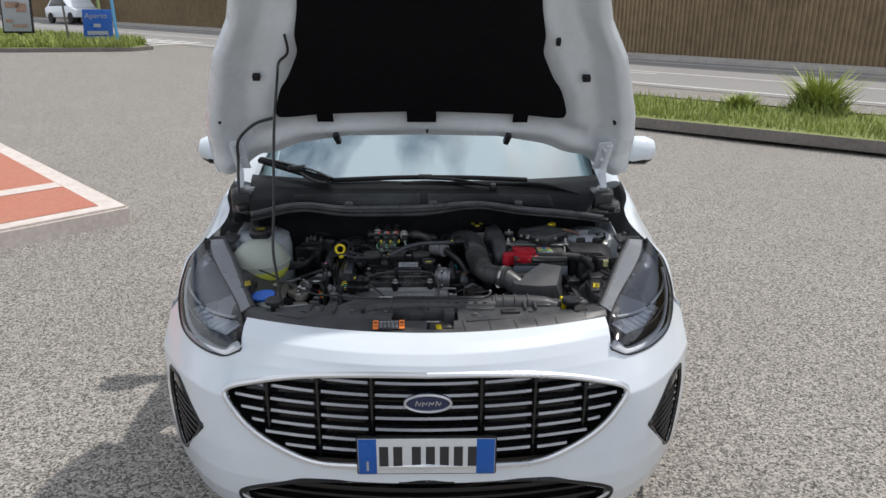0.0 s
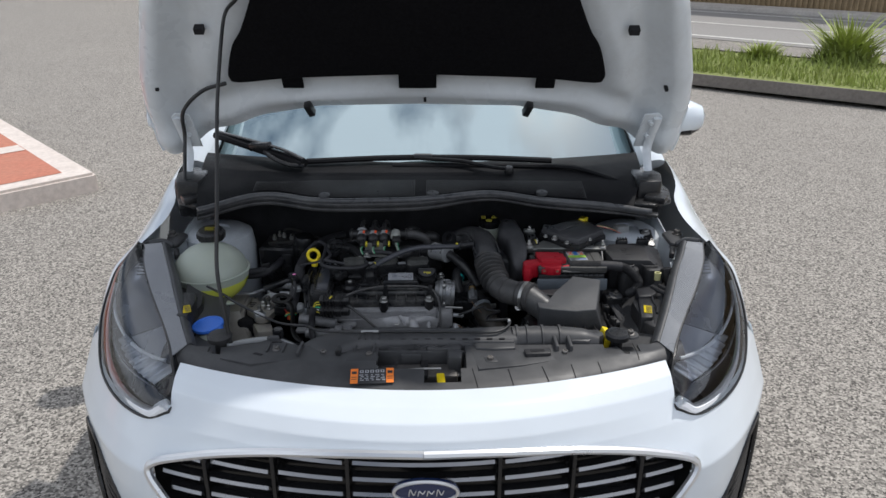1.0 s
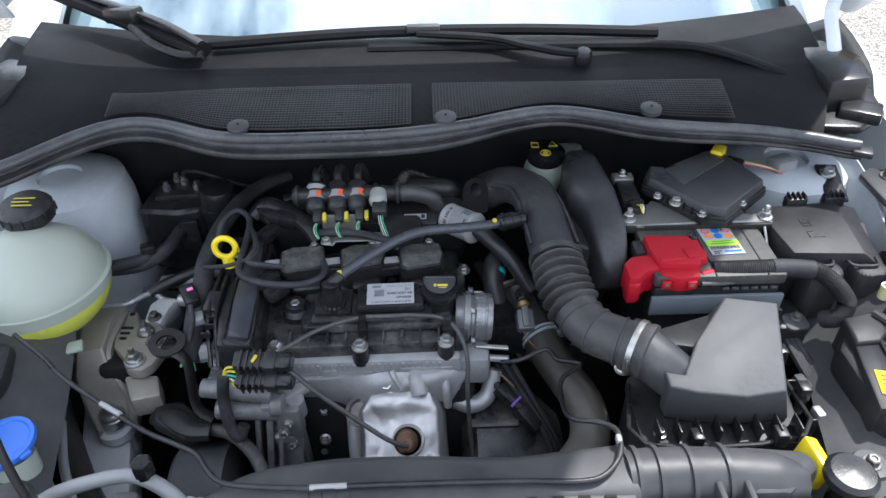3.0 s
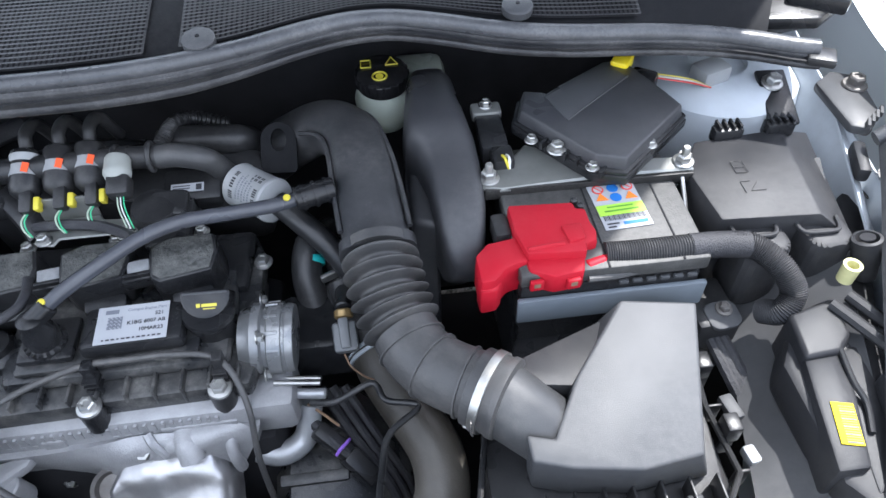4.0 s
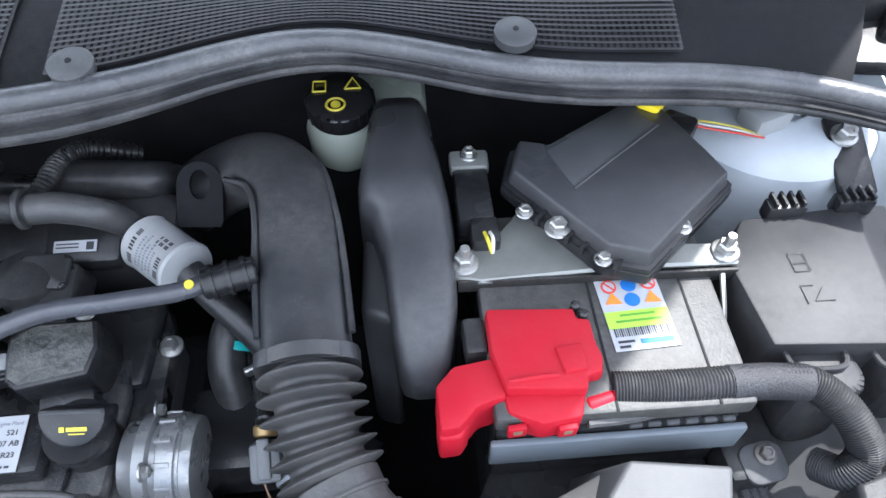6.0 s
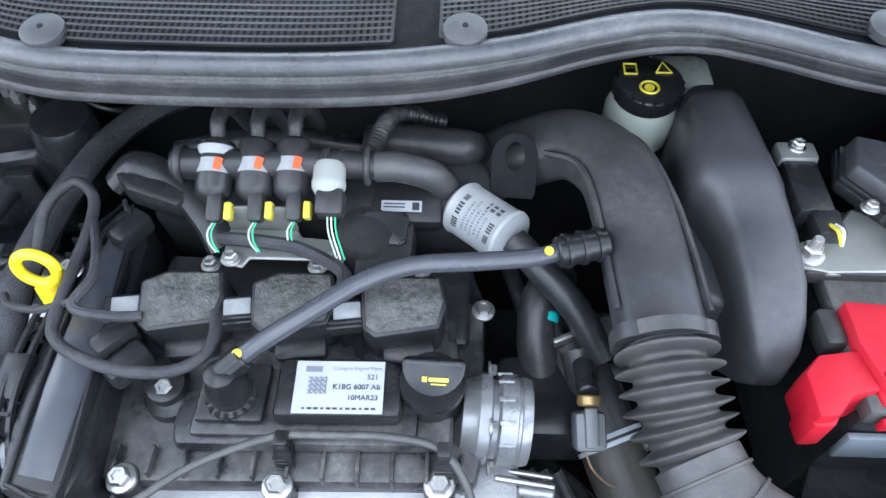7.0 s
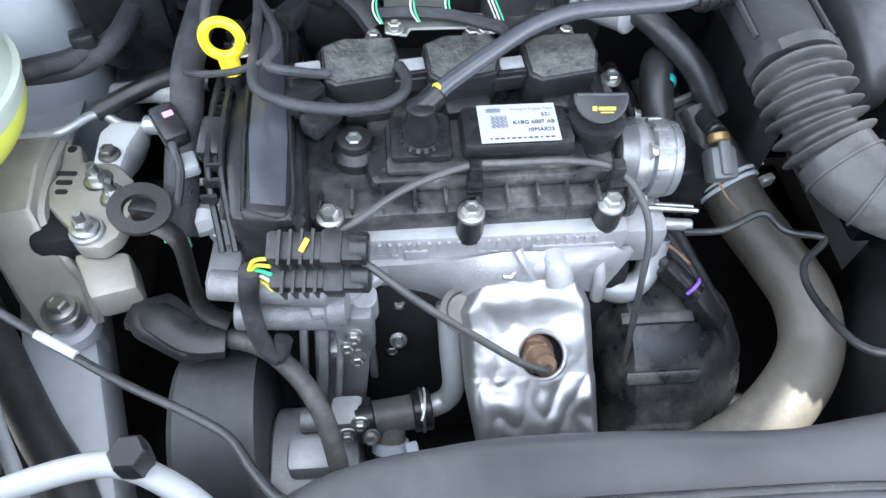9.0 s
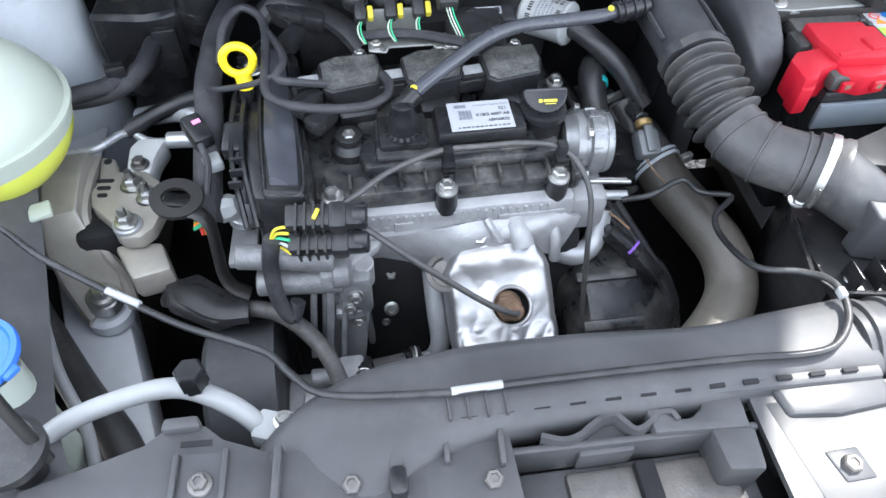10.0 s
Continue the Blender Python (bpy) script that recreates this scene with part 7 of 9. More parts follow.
part("plug_tab", box((-0.252, 0.862, 0.826), (0.004, 0.014, 0.005), (0, 0, 30), 0.001), BLACK, loom)
sol = part("solenoid", lathe((-0.197, 0.727, 0.757), (0, 0, 1), [(0.020, 0), (0.020, 0.010), (0.014, 0.016), (0.014, 0.024), (0.010, 0.026)], 24), BLACK, loom)
part("white_nut", lathe((-0.335, 0.695, 0.72), (1, 0, 0.3), [(0.014, 0), (0.014, 0.014), (0.010, 0.02)], 8), WHITE_P, loom)
for j, m in enumerate((WIRE_G, ORANGE, INK_Y, INK_R)):
    part("wire", sweep([(-0.365, 0.69 + 0.004 * j, 0.70), (-0.352, 0.693 + 0.004 * j, 0.705), (-0.338, 0.70 + 0.003 * j, 0.70)], 0.0022, 6), m, loom)
plug = part("multi_plug", box((-0.380, 0.724, 0.700), (0.036, 0.020, 0.024), (0, 0, -12), 0.003), BLACK, loom, "black multi-pin plug with coloured wires")
for j, m in enumerate((INK_R, ORANGE, INK_Y, WIRE_G)):
    part("wire", sweep([(-0.370 + 0.004 * j, 0.714, 0.708), (-0.363 + 0.004 * j, 0.704, 0.706), (-0.358 + 0.004 * j, 0.690, 0.69)], 0.0019, 6), m, plug)
part("cam_sensor", lathe((-0.318, 0.705, 0.690), (0.25, 0, 1), [(0.014, 0), (0.015, 0.01), (0.012, 0.014), (0.012, 0.034), (0.008, 0.040)], 20), ALU_S, loom, "pale alloy sensor body")
part("bracket", prism([(-0.335, 0.66), (-0.305, 0.66), (-0.302, 0.74), (-0.33, 0.75)], 0.665, 0.675, 0.003), ALU, loom)
part("guard", prism([(-0.405, 0.66), (-0.37, 0.67), (-0.335, 0.64), (-0.32, 0.61), (-0.35, 0.60), (-0.40, 0.63)], 0.635, 0.655, 0.006), BLACK, loom)
part("pipe_cover", sweep([(-0.40, 0.655, 0.64), (-0.375, 0.64, 0.65), (-0.345, 0.62, 0.65), (-0.315, 0.618, 0.65)], 0.018, 10, squash=0.6), BLACK, loom)

hoses = thing("heater_hose", (-0.28, 0.58, 0.55), "dusty black heater hose on the engine's front", "hose")
part("hose", sweep([(-0.335, 0.622, 0.645), (-0.315, 0.622, 0.645), (-0.285, 0.611, 0.645), (-0.254, 0.583, 0.64), (-0.234, 0.551, 0.63), (-0.224, 0.521, 0.60), (-0.222, 0.50, 0.55)], 0.0090, 12), RUBBER_G, hoses)
clamp("clip", (-0.33, 0.622, 0.645), (1, 0, 0), 0.0135, hoses, 0.012, BLACK)
abs_ = thing("brake_unit", (-0.43, 1.0, 0.6), "dark brake control unit with a grey motor", "brake unit")
part("block", prism([(-0.49, 0.965), (-0.425, 0.955), (-0.385, 0.965), (-0.375, 1.06), (-0.48, 1.07)], 0.66, 0.782, 0.006, seg=1), BLACK, abs_)
part("side_cover", box((-0.405, 0.950, 0.735), (0.030, 0.012, 0.07), (0, 0, 8), 0.003), BLACK, abs_)
part("foot", box((-0.435, 0.945, 0.655), (0.06, 0.04, 0.03), (0, 0, 5), 0.004), BLACK, abs_)
part("motor", lathe((-0.362, 0.985, 0.735), (0.06, -0.05, 1), [(0.026, 0), (0.030, 0.004), (0.030, 0.070), (0.026, 0.078), (0.004, 0.079)], 28), BLACK, abs_)
part("motor_band", lathe((-0.362, 0.985, 0.752), (0.06, -0.05, 1), [(0.0305, 0), (0.0312, 0.001), (0.0312, 0.030), (0.0305, 0.031)], 28), GLOSSB, abs_)
part("valve_plate", box((-0.425, 1.022, 0.785), (0.085, 0.055, 0.010), (0, 0, 4), 0.002), STEEL_B, abs_)
for x, y in ((-0.450, 1.012), (-0.425, 1.030), (-0.400, 1.014), (-0.440, 1.040)):
    part("union", lathe((x, y, 0.790), (0, 0, 1), [(0.007, 0), (0.007, 0.008), (0.004, 0.010), (0.004, 0.016)], 6), STEEL, abs_)
part("brake_pipe", sweep([(-0.425, 1.030, 0.800), (-0.42, 1.028, 0.815), (-0.39, 1.02, 0.818), (-0.33, 1.01, 0.80), (-0.31, 1.03, 0.78)], 0.003, 8), STEEL_B, abs_)
part("brake_pipe", sweep([(-0.400, 1.014, 0.800), (-0.392, 1.008, 0.808), (-0.36, 0.975, 0.80), (-0.30, 0.985, 0.79)], 0.003, 8), STEEL_B, abs_)
part("harness", sweep([(-0.54, 0.845, 0.745), (-0.515, 0.852, 0.75), (-0.467, 0.870, 0.75), (-0.450, 0.890, 0.745), (-0.44, 0.93, 0.70)], 0.010, 12), TAPE, abs_)
part("harness_clip", box((-0.452, 0.885, 0.762), (0.022, 0.018, 0.016), (0, 0, 20), 0.003), BLACK, abs_)

# ---- gas injection set and intake side ----
REDO = surf("red_orange_mark", (0.75, 0.09, 0.02), 0.5)
BANDG = surf("grey_band", (0.24, 0.245, 0.25), 0.5)
SENSOR = surf("off_white_plastic", (0.27, 0.28, 0.26), 0.4, var=0.1)
gas = thing("gas_injector_rail", (-0.13, 0.87, 0.80), "black gas injector rail with three banded injectors on a metal bracket", "injector rail")
part("rail", cyl((-0.212, 0.885, 0.853), (-0.075, 0.889, 0.853), 0.0125), BLACK, gas)
for x in (-0.205, -0.088):
    part("rail_ring", cyl((x - 0.003, 0.886, 0.853), (x + 0.003, 0.886, 0.853), 0.0165), RUBBER, gas)
for k, x in enumerate((-0.1775, -0.1455, -0.1155)):
    y0 = 0.880 + 0.0015 * k
    ax = Vector((0.0, -0.85, -0.45)).normalized()
    base = Vector((x, y0 + 0.024, 0.862))
    inj = part("injector", lathe(base, ax, [(0.009, 0), (0.0140, 0.003), (0.0148, 0.006), (0.0150, 0.040), (0.0135, 0.046), (0.008, 0.051), (0.005, 0.052)], 26), BLACK, gas, "black gas injector with grey and orange bands")
    part("grey_band", lathe(base, ax, [(0.0146, 0.018), (0.0153, 0.0185), (0.0153, 0.0295), (0.0146, 0.030)], 26), BANDG, inj)
    a, b, d = frame_of(ax)
    part("orange_mark", box(base + d * 0.024 + Vector((0.006, -0.0062, 0.0125)), (0.0060, 0.0095, 0.0026), (27.9, 22, 0), 0), REDO, inj)
    if k == 0:
        part("white_band", lathe(base, ax, [(0.0146, 0.007), (0.0153, 0.0072), (0.0153, 0.0150), (0.0146, 0.0152)], 26), WHITE_P, inj)
    part("nozzle", sweep([base - d * 0.002, base - d * 0.016 + Vector((0, 0, 0.003)), base + Vector((0.004, 0.034, 0.006)), base + Vector((0.010, 0.05, -0.03))], 0.0065, 10), RUBBER, inj)
    tip = base + d * 0.046
    part("plug", box(tip + Vector((0.004, -0.010, -0.001)), (0.013, 0.028, 0.014), (28, 0, 0), 0.004), BLACK, inj)
    part("yellow_tab", box(tip + Vector((0.0145, -0.014, -0.003)), (0.0060, 0.014, 0.010), (28, 0, 0), 0.0015), INK_Y, inj)
    part("wire", sweep([tip + Vector((0.003, -0.022, -0.007)), tip + Vector((0.000, -0.030, -0.009)), tip + Vector((0.001, -0.036, -0.015)), tip + Vector((0.006, -0.040, -0.022))], 0.0009, 6), WIRE_P, inj)
    part("wire", sweep([tip + Vector((0.005, -0.022, -0.007)), tip + Vector((0.003, -0.030, -0.009)), tip + Vector((0.004, -0.036, -0.015)), tip + Vector((0.008, -0.040, -0.022))], 0.0008, 6), WIRE_G, inj)
sens = part("sensor", lathe((-0.0835, 0.880, 0.862), (0, -0.85, -0.35), [(0.011, 0), (0.0125, 0.003), (0.0128, 0.014), (0.0135, 0.016), (0.0132, 0.020), (0.010, 0.026)], 24), SENSOR, gas, "off-white pressure sensor")
part("plug", box((-0.081, 0.850, 0.849), (0.022, 0.022, 0.020), (24, 0, 0), 0.004), BLACK, sens)
for j, m in enumerate((WIRE_P, WIRE_W, WIRE_G)):
    part("wire", sweep([(-0.083 + 0.003 * j, 0.841, 0.846), (-0.081 + 0.003 * j, 0.828, 0.840), (-0.074 + 0.003 * j, 0.812, 0.828)], 0.0007, 6), m, sens)
part("relay_block", prism(rounded(0.046, 0.060, 0.006), 0.0, 0.035, 0.004, pose(-0.040, 0.838, 0.783, 14, 0, -3), inset=0.04), BLACK, gas, "black sensor block")
part("relay_top", prism(rounded(0.040, 0.030, 0.006), 0.0, 0.008, 0.003, pose(-0.042, 0.850, 0.818, 14, 0, -3)), BLACK, gas)
plate_o = [(-0.168, 0.817), (-0.150, 0.813), (-0.146, 0.822), (-0.092, 0.822), (-0.088, 0.813), (-0.072, 0.815), (-0.072, 0.842), (-0.108, 0.845), (-0.112, 0.852), (-0.168, 0.852)]
br = part("bracket", prism(plate_o, 0.811, 0.814, 0.0012, seg=1), PALE_M, gas, "bare metal bracket plate")
part("bracket_fold", box((-0.14, 0.853, 0.825), (0.056, 0.003, 0.030), (0, 0, 0), 0.001), PALE_M, br)
for x in (-0.160, -0.080):
    bolt("bracket_bolt", (x, 0.8205, 0.8145), (0, 0, 1), 0.006, br)
part("wiring_sleeve", sweep([(-0.172, 0.838, 0.818), (-0.14, 0.833, 0.822), (-0.11, 0.828, 0.822), (-0.085, 0.815, 0.824), (-0.068, 0.80, 0.828), (-0.066, 0.785, 0.83)], 0.0055, 8), TAPE, gas)
part("outlet", cyl((-0.080, 0.889, 0.853), (-0.045, 0.889, 0.851), 0.0115), BLACK, gas)
part("clip_ring", cyl((-0.058, 0.889, 0.852), (-0.053, 0.889, 0.852), 0.0165), RUBBER, gas)
flt = thing("gas_filter", (0.04, 0.875, 0.77), "white labelled gas filter cartridge with rubber hoses", "filter")
F0, F1 = Vector((0.021, 0.893, 0.800)), Vector((0.062, 0.854, 0.806))
fd = (F1 - F0).normalized()
part("can", lathe(F0, fd, [(0.020, -0.003), (0.0235, 0), (0.0245, 0.002), (0.0235, 0.004), (0.0235, 0.051), (0.0245, 0.053), (0.0235, 0.056), (0.018, 0.058), (0.010, 0.059)], 40), WHITE_P, flt)
part("hose", sweep([(-0.05, 0.889, 0.851), (-0.03, 0.890, 0.850), (-0.005, 0.893, 0.838), (0.006, 0.902, 0.815), F0 - fd * 0.008], 0.0125, 14), RUBBER_G, flt)
part("hose", sweep([F1 + fd * 0.002, (0.085, 0.832, 0.797), (0.115, 0.808, 0.775), (0.14, 0.785, 0.74)], 0.0125, 14), RUBBER, flt)
clamp("hose_clip", F0 - fd * 0.010, fd, 0.0145, flt, 0.007)
fu = (Vector((-0.15, -0.55, 0.82)) - fd * Vector((-0.15, -0.55, 0.82)).dot(fd)).normalized()
fs = fu.cross(fd)
FM = Matrix(((fs.x, fd.x, fu.x, 0), (fs.y, fd.y, fu.y, 0), (fs.z, fd.z, fu.z, 0), (0, 0, 0, 1)))


def wrap(rows, mat_, name):
    """Print laid round the can: rows of angle, way along it, angular width, length."""
    bm = bmesh.new()
    for a, h, w, l in rows:
        n = max(1, int(w / 0.12))
        for i in range(n):
            q = []
            for da, dh in ((i / n, 0), ((i + 1) / n, 0), ((i + 1) / n, 1), (i / n, 1)):
                t = a - w / 2 + w * da
                q.append(bm.verts.new(F0 + fd * (h - l / 2 + l * dh) + (fs * math.sin(t) + fu * math.cos(t)) * 0.0238))
            bm.faces.new(q)
    part(name, bm, mat_, flt, "", flat=True)["kind"] = "stuff"


PRINT, BOLD = [], []
for h, a0, a1, l in ((0.0215, -0.75, 0.35, 0.0026), (0.0260, -0.70, 0.55, 0.0024), (0.0305, -0.78, 0.20, 0.0026), (0.0350, -0.66, 0.25, 0.0024), (0.0395, -0.70, 0.10, 0.0024)):
    a = a0
    while a < a1:
        step = 0.035 + 0.06 * ((a * 7919 + h * 3100) % 1)
        PRINT.append((a + step / 2, h, step, l))
        a += step + 0.045
for h, a0, a1, l in ((0.0125, -0.85, -0.45, 0.0062), (0.0125, -0.34, 0.16, 0.0050), (0.0125, 0.24, 0.50, 0.0050), (0.0470, -0.72, -0.42, 0.0050), (0.0470, -0.34, 0.06, 0.0050)):
    for k in range(4):
        w = (a1 - a0) / 4
        BOLD.append((a0 + w * (k + 0.5), h, w * 0.66, l))
wrap(PRINT, INK_G, "print")
wrap(BOLD, INK, "bold_print")
wrap([(0.34 + 0.068 * i, 0.034 + 0.0021 * j, 0.060, 0.0019) for i in range(7) for j in range(7) if (i * 5 + j * 3 + i * j) % 3], INK, "code_square")

plen = thing("intake_manifold", (-0.1, 0.9, 0.72), "black plastic intake manifold behind the cam cover", "intake manifold")
part("chamber", box((-0.10, 0.915, 0.765), (0.30, 0.07, 0.10), (10, 0, 0), 0.02), BLACK, plen)
part("arm", sweep([(-0.282, 0.905, 0.805), (-0.262, 0.915, 0.82), (-0.225, 0.90, 0.815), (-0.19, 0.865, 0.81), (-0.172, 0.84, 0.80)], 0.014, 10, squash=0.7), BLACK, plen)
part("arm_plate", prism([(-0.285, 0.912), (-0.262, 0.93), (-0.225, 0.912), (-0.20, 0.888), (-0.215, 0.868), (-0.262, 0.885)], 0.80, 0.822, 0.006), BLACK, plen)
part("sheen_pipe", sweep([(-0.062, 0.948, 0.82), (-0.04, 0.945, 0.825), (0.0, 0.942, 0.825), (0.022, 0.945, 0.82), (0.03, 0.962, 0.80), (0.02, 0.985, 0.77)], 0.0165, 16), BLACK, plen)
part("conduit", sweep([(-0.062, 0.905, 0.835), (-0.052, 0.93, 0.842), (-0.045, 0.955, 0.842), (-0.03, 0.972, 0.835), (0.0, 0.99, 0.81)], lambda u: 0.0075 + 0.001 * math.sin(u * 190), 10, 40), RUBBER, plen)
part("sensor_body", box((-0.026, 0.892, 0.800), (0.062, 0.040, 0.026), (18, 0, 0), 0.006), BLACK, plen)
part("sensor_label", box((-0.030, 0.8815, 0.8125), (0.034, 0.010, 0.0008), (18, 0, 0), 0), LABEL, plen)
bars((-0.030, 0.8812, 0.8132), (18, 0, 0), [(-0.006, 0.002, 0.018, 0.0012), (-0.006, -0.001, 0.018, 0.0012), (0.012, 0, 0.006, 0.007)], INK, plen)
part("pump_dome", lathe((-0.056, 0.850, 0.785), (0, -0.1, 1), [(0.026, 0), (0.0265, 0.03), (0.022, 0.040), (0.004, 0.043)], 28), BLACK, plen)
part("rear_tube", sweep([(-0.24, 0.95, 0.80), (-0.15, 0.955, 0.815), (-0.05, 0.96, 0.80)], 0.012, 12), RUBBER, plen)

vent = thing("breather_pipe", (-0.1, 0.76, 0.8), "black breather pipe crossing the cam cover", "pipe")
part("pipe", sweep([(-0.138, 0.722, 0.822), (-0.118, 0.735, 0.832), (-0.085, 0.755, 0.842), (-0.050, 0.778, 0.848), (-0.015, 0.792, 0.850), (0.030, 0.797, 0.850), (0.072, 0.803, 0.849), (0.094, 0.810, 0.849)], 0.0070, 14), SKY_SHEEN, vent)
part("elbow", lathe((-0.143, 0.716, 0.784), (0, 0.0, 1), [(0.018, 0), (0.018, 0.006), (0.0145, 0.008), (0.0155, 0.016), (0.0145, 0.024), (0.0115, 0.03), (0.0115, 0.040), (0.006, 0.043)], 26), BLACK, vent)
part("elbow_neck", cyl((-0.144, 0.718, 0.818), (-0.128, 0.728, 0.827), 0.0098), BLACK, vent)
for k in range(16):
    a = k / 16 * 6.283
    part("knurl", box((-0.143 + 0.0172 * math.cos(a), 0.716 + 0.0172 * math.sin(a), 0.788), (0.0028, 0.003, 0.010), (0, 0, math.degrees(a)), 0), BLACK, vent)
part("coupling", cyl((0.090, 0.808, 0.849), (0.128, 0.818, 0.850), 0.0115), BLACK, vent)
for t in (0.2, 0.5, 0.8):
    p = Vector((0.090, 0.808, 0.849)).lerp(Vector((0.128, 0.818, 0.850)), t)
    part("coupling_rib", lathe(p, (0.038, 0.010, 0.001), [(0.011, -0.002), (0.0132, -0.0015), (0.0132, 0.0015), (0.011, 0.002)], 20), BLACK, vent)
for p in ((-0.131, 0.7255, 0.834), (0.0835, 0.8035, 0.857)):
    part("yellow_dot", lathe(p, (0, -0.3, 1), [(0.0035, -0.001), (0.0033, 0.0006), (0.001, 0.001)], 14), INK_Y, vent)

# ---- air intake ----
ELBM = surf("satin_black_plastic", (0.030, 0.031, 0.034), 0.38, var=0.2, stain=DUST, samt=0.3, sscale=9, speckle=500, bump=0.15, bscale=900)
elb = thing("air_intake_elbow", (0.16, 0.85, 0.78), "large black plastic air intake elbow", "air duct")


def duct_ring(c, a, b, w, h, k=0.35, n=24):
    """A rounded-box section at c with half-axes along a and b."""
    out = []
    for i in range(n):
        t = 2 * math.pi * i / n
        ct, st = math.cos(t), math.sin(t)
        e = 2 / 3.2
        out.append(Vector(c) + Vector(a) * w * math.copysign(abs(ct) ** e, ct) + Vector(b) * h * math.copysign(abs(st) ** e, st))
    return out


def loft(rings, bm=None):
    bm = bm or bmesh.new()
    R = [[bm.verts.new(p) for p in r] for r in rings]
    n = len(R[0])
    for p, q in zip(R, R[1:]):
        for j in range(n):
            bm.faces.new((p[j], p[(j + 1) % n], q[(j + 1) % n], q[j]))
    bm.faces.new(R[0][::-1]), bm.faces.new(R[-1])
    return bm


def duct(pts, size, n=8, up=(0, 0, 1)):
    C = spline(pts, n)
    rings = []
    for i, c in enumerate(C):
        d = (C[min(i + 1, len(C) - 1)] - C[max(i - 1, 0)]).normalized()
        a = d.cross(Vector(up)).normalized()
        b = a.cross(d).normalized()
        w, h = size(i / (len(C) - 1))
        rings.append(duct_ring(c, a, b, w, h))
    return loft(rings)


part("elbow", duct([(0.164, 0.752, 0.826), (0.160, 0.80, 0.832), (0.155, 0.86, 0.836), (0.146, 0.91, 0.834), (0.118, 0.948, 0.824), (0.08, 0.962, 0.80), (0.04, 0.965, 0.77)], lambda u: (lerp(0.032, 0.030, u), lerp(0.022, 0.026, u)), up=(0.1, -0.1, 1)), ELBM, elb)
part("flange", duct([(0.1645, 0.746, 0.825), (0.1640, 0.757, 0.827)], lambda u: (0.0365, 0.0262), 3), ELBM, elb)
part("seam", sweep([(0.196, 0.765, 0.842), (0.191, 0.82, 0.848), (0.184, 0.87, 0.851), (0.170, 0.925, 0.848), (0.140, 0.965, 0.838)], 0.0026, 6), ELBM, elb)
part("seam", sweep([(0.131, 0.765, 0.842), (0.126, 0.82, 0.848), (0.122, 0.87, 0.85), (0.112, 0.905, 0.846), (0.09, 0.925, 0.836)], 0.0028, 6), ELBM, elb)
LUG_M = pose(0.066, 0.934, 0.822, 42, 0, -4)


def lug_pt(u, v):
    a = u * 2 * math.pi
    ca, sa = math.cos(a), math.sin(a)
    ro = 0.0195 if sa > 0 else min(0.0195 / max(abs(ca), 1e-4), 0.036 / max(abs(sa), 1e-4))
    return LUG_M @ Vector((lerp(0.0085, ro, v) * ca, lerp(0.0125, ro, v) * sa, 0))


part("lug", grid(56, 4, lug_pt, thick=0.005), COWLM, elb)
bel = thing("intake_bellows", (0.19, 0.68, 0.75), "ribbed rubber intake hose with a steel clamp", "hose")
part("bellows", sweep([(0.1645, 0.755, 0.826), (0.166, 0.735, 0.822), (0.169, 0.715, 0.815), (0.174, 0.695, 0.806), (0.182, 0.672, 0.798)], lambda u: 0.0265 + 0.0115 * (0.5 - 0.5 * math.cos(2 * math.pi * (u * 7.0 + 0.25))) ** 1.6 * min(1.0, 0.35 + 3 * u) - 0.001 * u, 32, 48), RUBBER_G, bel)
part("cuff", sweep([(0.164, 0.757, 0.827), (0.1645, 0.747, 0.825)], 0.034, 28, 4), RUBBER_G, bel)
part("bend", sweep([(0.181, 0.675, 0.799), (0.190, 0.655, 0.795), (0.205, 0.637, 0.794), (0.225, 0.622, 0.795), (0.240, 0.613, 0.795)], 0.0305, 28), RUBBER_G, bel)
for t in (0.15, 0.45, 0.8):
    C = spline([(0.181, 0.675, 0.799), (0.190, 0.655, 0.795), (0.205, 0.637, 0.794), (0.225, 0.622, 0.795), (0.240, 0.613, 0.795)], 10)
    i = int(t * (len(C) - 1))
    d = (C[i + 1] - C[i - 1]).normalized()
    part("rib", lathe(C[i] - d * 0.0015, d, [(0.030, 0), (0.0325, 0.0005), (0.0325, 0.0025), (0.030, 0.003)], 30), RUBBER_G, bel)
AXC = (0.80, -0.58, 0.02)
part("collar", lathe((0.235, 0.616, 0.795), AXC, [(0.031, 0), (0.0345, 0.001), (0.0345, 0.022), (0.036, 0.024), (0.036, 0.030), (0.031, 0.031)], 32), RUBBER_G, bel)
clamp("clamp", (0.246, 0.608, 0.795), AXC, 0.0350, bel, 0.0075)
part("clamp_screw", cyl((0.227, 0.596, 0.772), (0.236, 0.600, 0.784), 0.0065, 12), STEEL, bel)
bolt("clamp_bolt", (0.229, 0.598, 0.771), (-0.35, -0.6, 0.5), 0.0075, bel)
for k in range(9):
    a = -0.5 + k * 0.09
    part("clamp_tooth", box(Vector((0.246, 0.608, 0.795)) + (Vector((-0.58, -0.80, 0)) * math.cos(a) + Vector((0, 0, 1)) * math.sin(a)) * 0.0370, (0.001, 0.006, 0.0016), (0, 0, 0), 0), STEEL_D, bel)

NECKM = surf("dusty_moulded_plastic", (0.042, 0.043, 0.045), 0.42, var=0.2, stain=(0.17, 0.165, 0.155), samt=0.3, sscale=14, bump=0.15, bscale=900)
afb = thing("air_filter_box", (0.35, 0.59, 0.62), "grey-black plastic air filter box with a sloping lid", "air filter")
